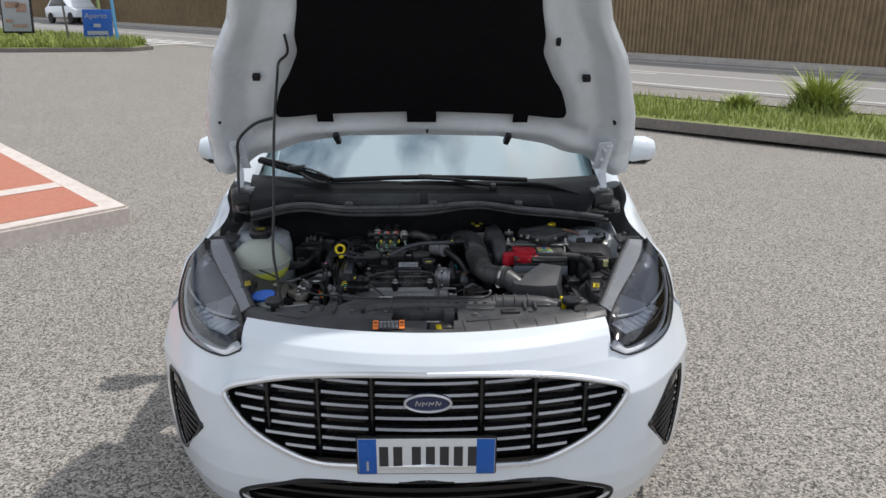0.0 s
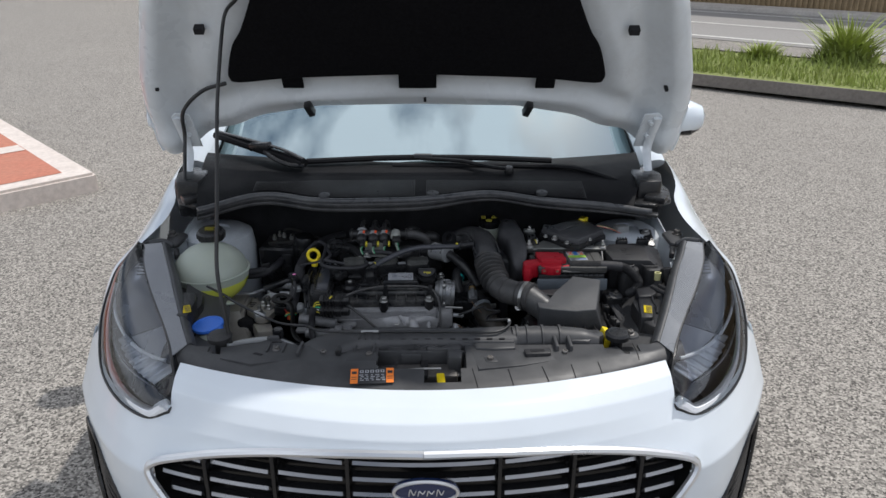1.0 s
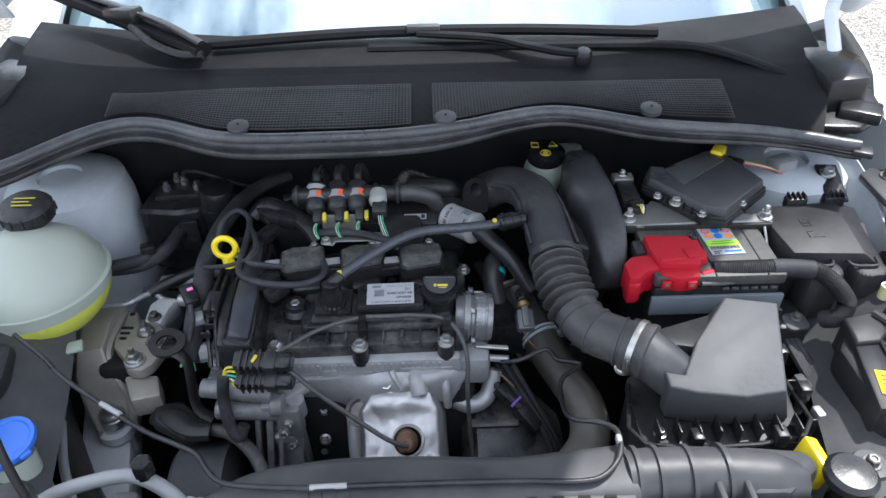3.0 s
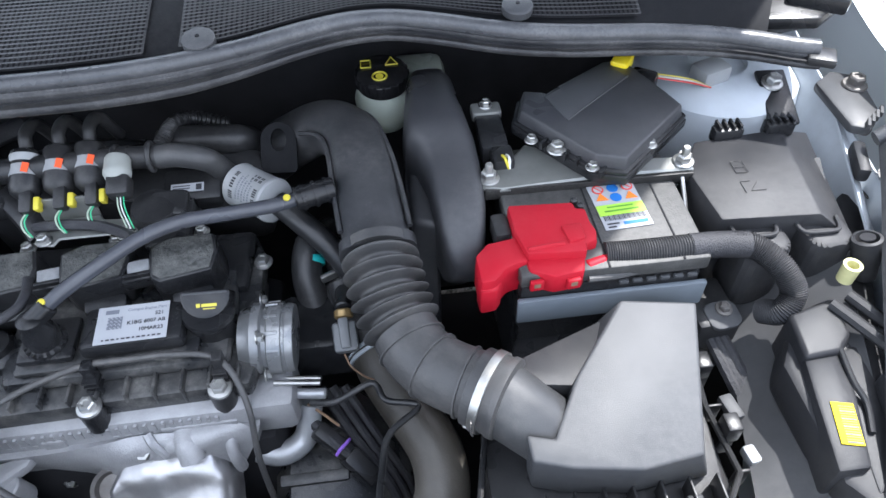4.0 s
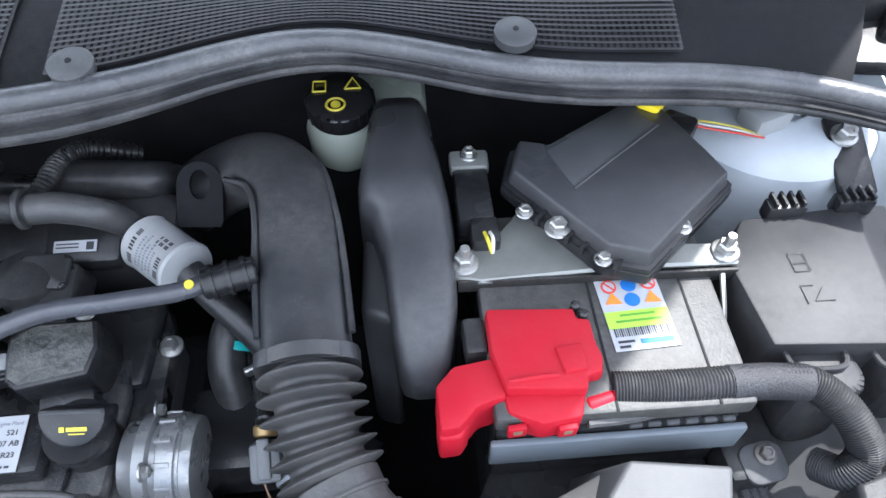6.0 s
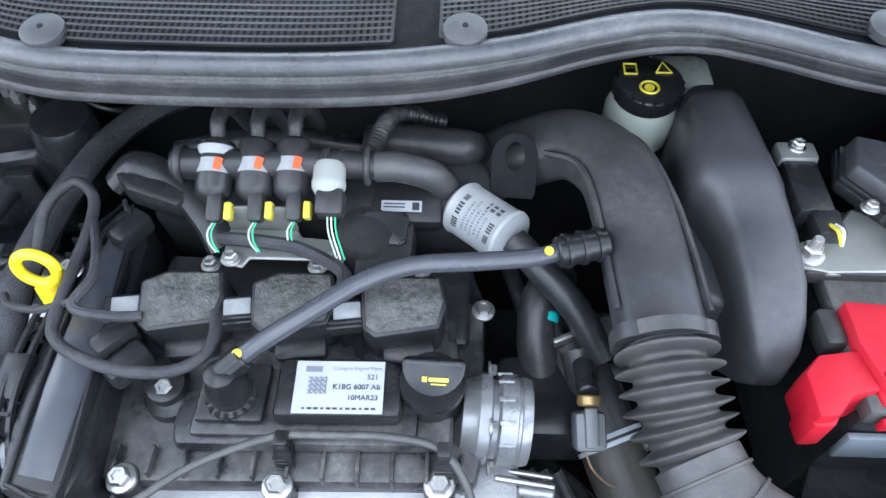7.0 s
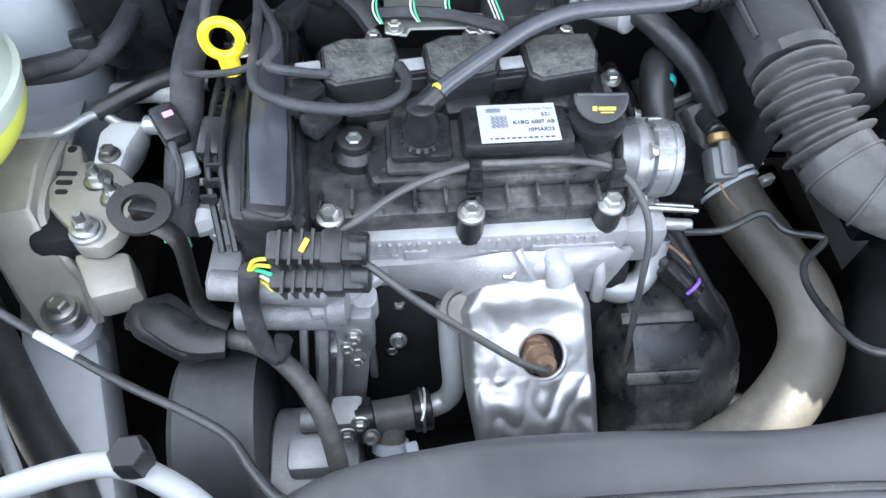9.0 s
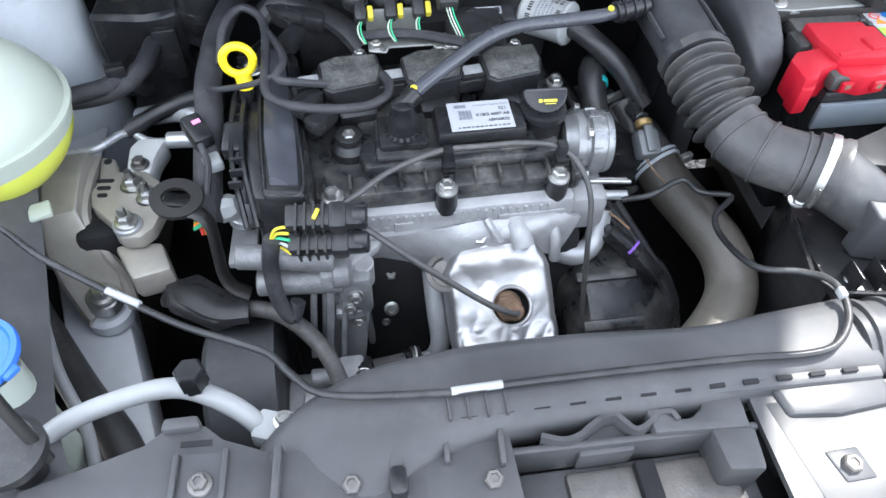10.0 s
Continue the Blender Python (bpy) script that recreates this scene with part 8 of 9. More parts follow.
LIDT = [(0.372, 0.668, 0.822), (0.440, 0.661, 0.815), (0.402, 0.530, 0.797), (0.352, 0.524, 0.796), (0.298, 0.532, 0.797), (0.268, 0.541, 0.798), (0.267, 0.563, 0.801), (0.289, 0.556, 0.802), (0.316, 0.602, 0.811)]
LIDB = [(0.350, 0.690, 0.735), (0.450, 0.690, 0.735), (0.424, 0.537, 0.735), (0.352, 0.531, 0.735), (0.298, 0.539, 0.735), (0.273, 0.547, 0.735), (0.272, 0.566, 0.735), (0.294, 0.560, 0.735), (0.312, 0.615, 0.735)]
t = bmesh.new()
A, B = [t.verts.new(p) for p in LIDT], [t.verts.new(p) for p in LIDB]
t.faces.new(A), t.faces.new(B[::-1])
for i in range(9):
    t.faces.new((B[i], B[(i + 1) % 9], A[(i + 1) % 9], A[i]))
bmesh.ops.recalc_face_normals(t, faces=t.faces)
bmesh.ops.bevel(t, geom=t.edges[:], offset=0.003, segments=3, affect="EDGES", profile=0.5)
part("lid", t, GREYPL2, afb, "charcoal grained plastic lid")
part("neck", sweep([(0.245, 0.610, 0.795), (0.268, 0.594, 0.785), (0.290, 0.579, 0.773), (0.312, 0.565, 0.762)], lambda u: 0.0325 - 0.0035 * u, 32, 5), NECKM, afb)
t = bmesh.new()
A, B = [[t.verts.new((x, y, z - dz)) for x, y, z in ((0.270, 0.632, 0.800), (0.280, 0.604, 0.806), (0.340, 0.600, 0.796), (0.364, 0.676, 0.785))] for dz in (0.0, 0.045)]
t.faces.new(A), t.faces.new(B[::-1])
for i in range(4):
    t.faces.new((B[i], B[(i + 1) % 4], A[(i + 1) % 4], A[i]))
bmesh.ops.recalc_face_normals(t, faces=t.faces)
bmesh.ops.bevel(t, geom=t.edges[:], offset=0.003, segments=2, affect="EDGES", profile=0.5)
part("gusset", t, GREYPL3, afb)
part("lower_box", prism([(0.238, 0.515), (0.445, 0.515), (0.455, 0.695), (0.30, 0.695), (0.24, 0.60)], 0.55, 0.728, 0.010), BLACK, afb)
part("rim", prism([(0.238, 0.504), (0.434, 0.510), (0.458, 0.700), (0.29, 0.700), (0.238, 0.60)], 0.724, 0.733, 0.002), BLACK, afb)
part("rim_edge", sweep([(0.242, 0.600, 0.736), (0.240, 0.508, 0.736), (0.434, 0.513, 0.736), (0.446, 0.60, 0.736), (0.456, 0.69, 0.736)], 0.003, 8, 3), BLACK, afb)
for k in range(8):
    part("rib", box((0.256 + k * 0.024, 0.519, 0.744), (0.0022, 0.024, 0.024), (0, 0, 0), 0.0006), BLACK, afb)
for k in range(5):
    part("rib", box((0.458, 0.54 + k * 0.032, 0.715), (0.014, 0.003, 0.03), (0, 0, 0), 0.001), BLACK, afb)
for x, y in ((0.455, 0.64), (0.457, 0.575), (0.30, 0.508), (0.40, 0.508)):
    part("clip", box((x, y, 0.742), (0.014, 0.018, 0.022), (0, 0, 0), 0.002), BLACK, afb)
bolt("lid_screw", (0.262, 0.522, 0.735), (0, 0, 1), 0.006, afb)

res = thing("resonator", (0.24, 0.86, 0.65), "tall smooth black plastic resonator box", "resonator")
SMOOTH = surf("smooth_black", (0.036, 0.037, 0.041), 0.36, var=0.15, stain=DUST, samt=0.2, bump=0.15, bscale=900)
RES = ((0.998, 0.222, 0.256, 0.845, 0.64), (0.990, 0.212, 0.262, 0.860, 0.62), (0.97, 0.208, 0.266, 0.867, 0.62), (0.90, 0.199, 0.273, 0.869, 0.62), (0.874, 0.201, 0.2755, 0.8685, 0.62), (0.866, 0.210, 0.2765, 0.8625, 0.62), (0.83, 0.219, 0.275, 0.858, 0.70), (0.79, 0.222, 0.272, 0.850, 0.735), (0.765, 0.224, 0.268, 0.838, 0.752), (0.748, 0.228, 0.263, 0.825, 0.770), (0.738, 0.236, 0.255, 0.810, 0.786))


def res_ring(y, x0, x1, z1, z0):
    out = []
    for k in range(32):
        c, d = math.cos(k / 32 * 2 * math.pi), math.sin(k / 32 * 2 * math.pi)
        out.append(Vector(((x0 + x1) / 2 + (x1 - x0) / 2 * math.copysign(abs(c) ** 0.45, c), y, (z0 + z1) / 2 + (z1 - z0) / 2 * math.copysign(abs(d) ** 0.30, d))))
    return out


part("body", loft([res_ring(*r) for r in RES]), SMOOTH, res, "", 50)
part("side_shelf", prism([(0.199, 0.80), (0.226, 0.79), (0.226, 0.975), (0.206, 0.975)], 0.62, 0.812, 0.008, seg=3), SMOOTH, res)
brake = thing("brake_fluid_reservoir", (0.19, 1.0, 0.78), "white brake fluid reservoir with a black yellow-printed cap", "reservoir")
part("body", lathe((0.186, 1.007, 0.780), (0, -0.10, 1), [(0.012, 0), (0.026, 0.004), (0.033, 0.014), (0.034, 0.040), (0.030, 0.052), (0.027, 0.060)], 30), TANK, brake)
part("body_side", box((0.230, 1.058, 0.80), (0.07, 0.06, 0.05), (0, 0, 0), 0.015), TANK, brake)
bc = part("cap", lathe((0.186, 1.003, 0.836), (0, -0.12, 1), [(0.028, 0), (0.030, 0.002), (0.030, 0.018), (0.026, 0.021), (0.004, 0.0215)], 36), GLOSSB, brake, "black cap with yellow warning symbols")
for k in range(20):
    a = k / 20 * 6.283
    part("grip", box((0.186 + 0.030 * math.cos(a), 1.002 + 0.030 * math.sin(a), 0.846), (0.003, 0.003, 0.014), (0, 0, math.degrees(a)), 0), GLOSSB, bc)
CT = Vector((0.185, 1.0005, 0.8580))
part("ring_print", sweep([CT + Vector((-0.002 + 0.008 * math.cos(i / 24 * 6.2832), -0.012 + 0.008 * math.sin(i / 24 * 6.2832), -0.0012)) for i in range(25)], 0.0012, 6, raw=True), INK_Y, bc)
part("dot_print", lathe(CT + Vector((-0.002, -0.012, -0.0016)), (0, -0.12, 1), [(0.0045, 0), (0.0044, 0.0008)], 16), INK_Y, bc)
for pts in (((-0.022, 0.004), (-0.011, 0.004), (-0.011, 0.016), (-0.022, 0.016), (-0.022, 0.004)), ((0.006, 0.006), (0.020, 0.006), (0.013, 0.019), (0.006, 0.006))):
    part("symbol_print", sweep([CT + Vector((x, y, 0.12 * y + 0.0002)) for x, y in pts], 0.0009, 6, raw=True), INK_Y, bc)

# ---- battery corner ----
bat = thing("car_battery", (0.38, 0.78, 0.66), "dark grey car battery with a printed safety label", "battery")
part("case", box((0.375, 0.782, 0.725), (0.172, 0.168, 0.176), (0, 0, 0), 0.006), BLACK, bat)
part("lid", box((0.376, 0.783, 0.8245), (0.176, 0.174, 0.017), (0, 0, 0), 0.003), surf("battery_lid", (0.036, 0.036, 0.035), 0.5, var=0.15, stain=(0.22, 0.21, 0.2), samt=0.4, bump=0.2), bat)
part("front_band", box((0.376, 0.694, 0.786), (0.180, 0.006, 0.032), (0, 0, 0), 0.002), surf("battery_grey_band", (0.13, 0.15, 0.17), 0.45, var=0.12), bat)
for x in (0.369, 0.4385):
    part("lid_groove", box((x, 0.782, 0.8331), (0.0016, 0.170, 0.0012), (0, 0, 0), 0), CAVITY_SHADE, bat)
for k in range(6):
    part("vent_slot", box((0.385 + 0.013 * k, 0.696, 0.811), (0.009, 0.004, 0.004), (0, 0, 0), 0.001), GREYPL2, bat)
part("clamp_rod", sweep([(0.472, 0.800, 0.836), (0.470, 0.770, 0.815), (0.468, 0.745, 0.780)], 0.0022, 8), STEEL, bat)
st = part("safety_label", box((0.399, 0.776, 0.8339), (0.047, 0.070, 0.0006), (0, 0, 3), 0), LABEL, bat, "white and green safety label")
part("green_band", box((0.3995, 0.766, 0.8345), (0.0465, 0.014, 0.0004), (0, 0, 3), 0), GREEN, st)
ZS = 0.8346
bars((0.399, 0.776, ZS), (0, 0, 3), [(-0.020 + 0.0016 * i, -0.0205, 0.0006 + 0.0005 * (i % 3 == 0), 0.007) for i in range(26)] + [(-0.014, -0.028, 0.012, 0.002), (-0.016, -0.032, 0.008, 0.002), (0.0, 0.031, 0.03, 0.002), (0.0, 0.027, 0.024, 0.0015)], INK, st)
bars((0.399, 0.776, ZS + 0.0002), (0, 0, 3), [(0.010, -0.029, 0.020, 0.004), (-0.002, -0.029, 0.004, 0.004)], INK_B, st)
bars((0.3995, 0.7662, ZS + 0.0004), (0, 0, 3), [(0, 0.003, 0.026, 0.002), (0, -0.002, 0.034, 0.002)], surf("dark_green_print", (0.1, 0.28, 0.03), 0.5), st)
for x, y, m, ri in ((-0.015, 0.018, INK_R, 1), (0.0, 0.019, INK_B, 0), (0.015, 0.020, INK_R, 1), (0.0, 0.006, INK_B, 0)):
    c = (0.399 + x, 0.776 + y, ZS - 0.0002)
    part("round_symbol", lathe(c, (0, 0, 1), [(0.0058, 0), (0.0057, 0.0005)], 20), m, st)
    if ri:
        part("symbol_field", lathe(c, (0, 0, 1), [(0.0044, 0), (0.0043, 0.0007)], 20), LABEL, st)
        part("symbol_stroke", box((c[0], c[1], c[2] + 0.0008), (0.009, 0.0012, 0.0003), (0, 0, -45), 0), m, st)
for x in (-0.014, 0.015):
    part("warning_triangle", prism([(0.399 + x - 0.006, 0.776 + 0.003), (0.399 + x + 0.006, 0.776 + 0.003), (0.399 + x, 0.776 + 0.013)], ZS - 0.0002, ZS + 0.0004, 0), ORANGE, st)
redc = thing("terminal_cover", (0.31, 0.72, 0.82), "bright red plastic battery terminal cover", "terminal cover")
part("main", prism([(0.289, 0.776), (0.352, 0.772), (0.353, 0.764), (0.362, 0.762), (0.362, 0.745), (0.365, 0.732), (0.362, 0.720), (0.352, 0.719), (0.350, 0.708), (0.296, 0.712), (0.289, 0.742)], 0.814, 0.845, 0.0025, inset=0.015), RED, redc)
part("skirt", prism([(0.294, 0.720), (0.352, 0.716), (0.345, 0.6935), (0.318, 0.690), (0.296, 0.700)], 0.812, 0.836, 0.003, inset=0.02), RED, redc)
part("arm", prism([(0.294, 0.741), (0.263, 0.736), (0.250, 0.722), (0.2505, 0.689), (0.264, 0.690), (0.278, 0.705), (0.298, 0.710)], 0.800, 0.839, 0.003, inset=0.03), RED, redc)
part("arm_end", prism([(0.2495, 0.705), (0.2505, 0.6875), (0.265, 0.6885), (0.272, 0.698), (0.266, 0.706)], 0.796, 0.829, 0.003), RED, redc)
for x, y in ((0.302, 0.6955), (0.335, 0.6935)):
    latch_r = part("latch", box((x, y - 0.003, 0.824), (0.013, 0.005, 0.012), (0, 0, 4), 0.0015), RED, redc)
    part("latch_slot", box((x, y - 0.0052, 0.8255), (0.006, 0.0012, 0.005), (0, 0, 4), 0), RUST, latch_r)
part("raised_pad", prism([(0.332, 0.7405), (0.352, 0.7425), (0.352, 0.722), (0.336, 0.7195)], 0.842, 0.8478, 0.0018, inset=0.04), RED, redc)
part("ridge", sweep([(0.298, 0.7175, 0.8445), (0.316, 0.7190, 0.8452), (0.332, 0.7200, 0.8448)], 0.0022, 8), RED, redc)
part("side_hook", prism([(0.352, 0.7195), (0.3625, 0.7205), (0.365, 0.732), (0.353, 0.733)], 0.822, 0.8415, 0.002), RED, redc)
part("tail", cyl((0.350, 0.7035, 0.828), (0.378, 0.711, 0.830), 0.0066, r1=0.0048), RED, redc)
for x, y in ((0.354, 0.7745), (0.3585, 0.767)):
    part("pin", cyl((x, y, 0.825), (x, y, 0.846), 0.0035), BLACK, redc)
part("lug", box((0.281, 0.760, 0.826), (0.016, 0.030, 0.022), (0, 0, 2), 0.004), BLACK, redc)
cable = thing("battery_cable", (0.45, 0.70, 0.78), "black corrugated conduit leading from the battery", "cable")
part("conduit", sweep([(0.370, 0.715, 0.829), (0.394, 0.713, 0.830), (0.420, 0.712, 0.831), (0.448, 0.712, 0.831), (0.476, 0.712, 0.830), (0.504, 0.710, 0.828), (0.523, 0.697, 0.822), (0.535, 0.680, 0.812), (0.539, 0.668, 0.800), (0.529, 0.661, 0.785), (0.520, 0.674, 0.770)], lambda u: 0.0118 + 0.0006 * math.sin(u * 700), 12, 90), GREYPL3, cable)
part("tape_end", sweep([(0.448, 0.712, 0.831), (0.476, 0.712, 0.830), (0.504, 0.710, 0.828)], 0.0126, 14), TAPE, cable)
part("small_lead", sweep([(0.35, 0.695, 0.822), (0.38, 0.697, 0.82), (0.42, 0.703, 0.82)], 0.0035, 8), RUBBER_G, cable)
hold = thing("battery_clamp", (0.38, 0.82, 0.83), "bare metal battery hold-down bar with two bolts", "bracket")
part("bar", prism([(0.268, 0.806), (0.272, 0.828), (0.300, 0.838), (0.325, 0.866), (0.352, 0.85), (0.36, 0.832), (0.482, 0.824), (0.486, 0.804), (0.40, 0.806), (0.29, 0.801)], 0.836, 0.842, 0.002, seg=1), PALE_M, hold)
part("bar_lip", box((0.378, 0.8015, 0.8345), (0.21, 0.003, 0.013), (0, 0, -1), 0.001), STEEL_B, hold)
for p in ((0.279, 0.818, 0.842), (0.477, 0.815, 0.842)):
    bolt("clamp_nut", p, (0, 0, 1), 0.008, hold, stud=True)
ecu = thing("control_unit", (0.40, 0.87, 0.84), "tilted black engine control unit on a metal bracket", "control unit")
EO = [(0.325, 0.921), (0.314, 0.884), (0.378, 0.798), (0.409, 0.788), (0.498, 0.868), (0.488, 0.896), (0.458, 0.966), (0.433, 0.966), (0.350, 0.914)]
EC = Vector((0.405, 0.880))
part("base", prism(EO, 0.842, 0.853, 0.002), BLACK, ecu)
part("lid", prism([tuple(EC + (Vector(p) - EC) * 0.95) for p in EO], 0.853, 0.871, 0.0022, inset=0.05), SMOOTH, ecu)
part("lid_edge", prism([tuple(EC + (Vector(p) - EC) * 0.985) for p in EO], 0.852, 0.858, 0.002), BLACK, ecu)
part("lid_band", prism([(0.352, 0.902), (0.430, 0.952), (0.447, 0.926), (0.366, 0.862)], 0.8705, 0.8722, 0.0006), GREYPL2, ecu)
part("lid_ridge", sweep([(0.366, 0.861, 0.8715), (0.395, 0.884, 0.872), (0.448, 0.926, 0.8715)], 0.0014, 6), SMOOTH, ecu)
for k in range(7):
    p, q = Vector((0.330, 0.866)), Vector((0.395, 0.795))
    c = p.lerp(q, (k + 0.5) / 7)
    part("flange_rib", box((c.x - 0.004, c.y - 0.004, 0.856), (0.003, 0.012, 0.008), (0, 0, -45), 0), BLACK, ecu)
for x, y in ((0.350, 0.834), (0.444, 0.828), (0.378, 0.803), (0.328, 0.852), (0.448, 0.945)):
    bolt("lid_bolt", (x, y, 0.857), (0, 0, 1), 0.0072 if y == 0.834 else 0.005, ecu)
part("plug", box((0.452, 0.957, 0.868), (0.02, 0.03, 0.018), (0, 0, -35), 0.004), YELLOW, ecu, "yellow wiring plug")
part("plug_shell", box((0.470, 0.935, 0.855), (0.03, 0.03, 0.022), (0, 0, -35), 0.005), BLACK, ecu)
for j, m in enumerate((INK_R, WIRE_W, INK_Y)):
    part("wire", sweep([(0.462, 0.945, 0.862), (0.49, 0.936 + 0.004 * j, 0.858), (0.53, 0.935 + 0.004 * j, 0.848), (0.56, 0.945, 0.832)], 0.0009, 6), m, ecu)
sock = thing("relay_holder", (0.285, 0.88, 0.80), "small black relay holder with a clip and wires", "relay")
part("body", box((0.292, 0.882, 0.838), (0.028, 0.060, 0.030), (0, 0, 0), 0.003), BLACK, sock)
part("lock_plate", box((0.292, 0.915, 0.850), (0.032, 0.020, 0.012), (0, 0, 0), 0.003), PALE_M, sock)
bolt("screw", (0.292, 0.918, 0.856), (0, 0, 1), 0.0055, sock)
part("socket", box((0.297, 0.842, 0.842), (0.022, 0.026, 0.022), (0, 0, 0), 0.003), BLACK, sock)
for j, m in enumerate((INK_Y, WIRE_W)):
    part("wire", sweep([(0.296 + 0.004 * j, 0.838, 0.853), (0.297 + 0.004 * j, 0.828, 0.857), (0.300, 0.82, 0.85)], 0.0015, 6), m, sock)
fuse = thing("fuse_box", (0.55, 0.79, 0.74), "charcoal plastic fuse box with embossed symbols", "fuse box")
part("body", prism([(0.482, 0.742), (0.606, 0.735), (0.622, 0.845), (0.508, 0.848), (0.485, 0.795)], 0.735, 0.815, 0.006), BLACK, fuse)
t = bmesh.new()
A = [t.verts.new(p) for p in ((0.487, 0.735, 0.838), (0.582, 0.729, 0.838), (0.600, 0.858, 0.836), (0.504, 0.850, 0.836), (0.479, 0.812, 0.838))]
S = [t.verts.new(p) for p in ((0.622, 0.716, 0.806), (0.652, 0.880, 0.808))]
B = [t.verts.new(p) for p in ((0.482, 0.737, 0.790), (0.580, 0.731, 0.780), (0.626, 0.720, 0.770), (0.656, 0.884, 0.778), (0.600, 0.862, 0.785), (0.503, 0.854, 0.795), (0.476, 0.812, 0.792))]
t.faces.new(A), t.faces.new(B[::-1]), t.faces.new((A[1], S[0], S[1], A[2]))
for q in ((B[0], B[1], A[1], A[0]), (B[1], B[2], S[0], A[1]), (B[2], B[3], S[1], S[0]), (B[3], B[4], A[2], S[1]), (B[4], B[5], A[3], A[2]), (B[5], B[6], A[4], A[3]), (B[6], B[0], A[0], A[4])):
    t.faces.new(q)
bmesh.ops.recalc_face_normals(t, faces=t.faces)
bmesh.ops.bevel(t, geom=t.edges[:], offset=0.0022, segments=2, affect="EDGES", profile=0.5)
part("lid", t, GREYPL3, fuse)
for x, y, w in ((0.520, 0.7355, 0.044), (0.582, 0.7325, 0.042)):
    part("pod_rim", sweep([(x - w / 2, y + 0.002, 0.8265), (x - w / 2 + 0.004, y - 0.012, 0.8255), (x, y - 0.015, 0.8255), (x + w / 2 - 0.004, y - 0.013, 0.8255), (x + w / 2, y + 0.002, 0.8265)], 0.0022, 8), GREYPL3, fuse)
for x, y in ((0.528, 0.728), (0.590, 0.728)):
    part("front_pod", prism(rounded(0.050, 0.052, 0.016), 0.745, 0.822, 0.006, pose(x, y - 0.002, 0, 0, 0, 6), inset=0.06), GREYPL3, fuse)
for x, y in ((0.540, 0.856), (0.598, 0.858)):
    part("catch", box((x, y, 0.838), (0.032, 0.014, 0.018), (0, 0, 0), 0.003), BLACK, fuse)
    for k in range(4):
        part("catch_rib", box((x - 0.011 + 0.0075 * k, y + 0.001, 0.8485), (0.0022, 0.014, 0.006), (0, 0, 0), 0), BLACK, fuse)
for pts in (((0.526, 0.795), (0.526, 0.812), (0.538, 0.812), (0.538, 0.795), (0.526, 0.795)), ((0.526, 0.803), (0.538, 0.803)), ((0.524, 0.766), (0.524, 0.782), (0.534, 0.782)), ((0.540, 0.780), (0.530, 0.768), (0.545, 0.768))):
    part("embossed_symbol", sweep([(x, y, 0.8382 + (y - 0.80) * -0.015) for x, y in pts], 0.0004, 6, raw=True), GREYPL3, fuse)
part("side_leg", box((0.482, 0.700, 0.720), (0.045, 0.06, 0.08), (0, 0, 4), 0.006), BLACK, fuse)
part("leg_tab", prism(rounded(0.034, 0.030, 0.010), 0, 0.006, 0.002, pose(0.488, 0.682, 0.756, 8, 0, 8)), GREYPL2, fuse)
bolt("leg_bolt", (0.490, 0.686, 0.763), (0, -0.1, 1), 0.006, fuse, STEEL_D)
twr = thing("tower_bracket", (0.63, 0.93, 0.79), "black steel bracket bolted to the suspension tower", "bracket")
part("strip", box((0.632, 0.925, 0.825), (0.034, 0.075, 0.006), (18, 0, -4), 0.002), BLACK, twr)
bolt("strip_bolt", (0.630, 0.940, 0.834), (0, -0.2, 1), 0.009, twr)
part("relay_block", box((0.565, 0.965, 0.835), (0.04, 0.03, 0.03), (0, 0, 20), 0.005), WHITE_P, twr)

# ---- front of the bay: ducts, hoses, cables ----
fd_ = thing("air_intake_duct", (0.0, 0.43, 0.70), "long black plastic air intake duct above the radiator", "air duct")
part("main", duct([(-0.265, 0.345, 0.69), (-0.245, 0.375, 0.742), (-0.20, 0.41, 0.762), (-0.13, 0.428, 0.766), (-0.04, 0.432, 0.767), (0.06, 0.430, 0.766), (0.14, 0.436, 0.764), (0.20, 0.440, 0.763)], lambda u: (table(u, [0, 0.2, 0.4, 0.75, 1], [0.060, 0.055, 0.042, 0.034, 0.038]), table(u, [0, 0.3, 1], [0.026, 0.026, 0.028])), 8), GREYPL, fd_)
part("tube", sweep([(0.195, 0.440, 0.763), (0.25, 0.442, 0.764), (0.30, 0.440, 0.765), (0.345, 0.436, 0.764), (0.385, 0.432, 0.76)], lambda u: 0.034 - 0.004 * u - 0.010 * max(0, u - 0.8) * 5 * 0.6, 24), GREYPL, fd_)
for x in (0.205, 0.228, 0.262, 0.30):
    part("hoop", lathe((x, 0.441, 0.764), (1, 0, 0), [(0.033, -0.003), (0.0365, -0.0025), (0.0365, 0.0025), (0.033, 0.003)], 28), GREYPL, fd_)
part("snout", prism([(0.315, 0.405), (0.36, 0.405), (0.405, 0.435), (0.40, 0.46), (0.32, 0.47)], 0.74, 0.785, 0.012), GREYPL, fd_)
part("front_flange", sweep([(-0.183, 0.371, 0.782), (-0.183, 0.382, 0.784), (-0.176, 0.394, 0.786), (-0.162, 0.4015, 0.787), (-0.143, 0.405, 0.787), (-0.10, 0.4065, 0.786), (0.0, 0.4065, 0.786), (0.10, 0.4055, 0.785), (0.195, 0.404, 0.784)], 0.0062, 8, squash=0.6), GREYPL, fd_)
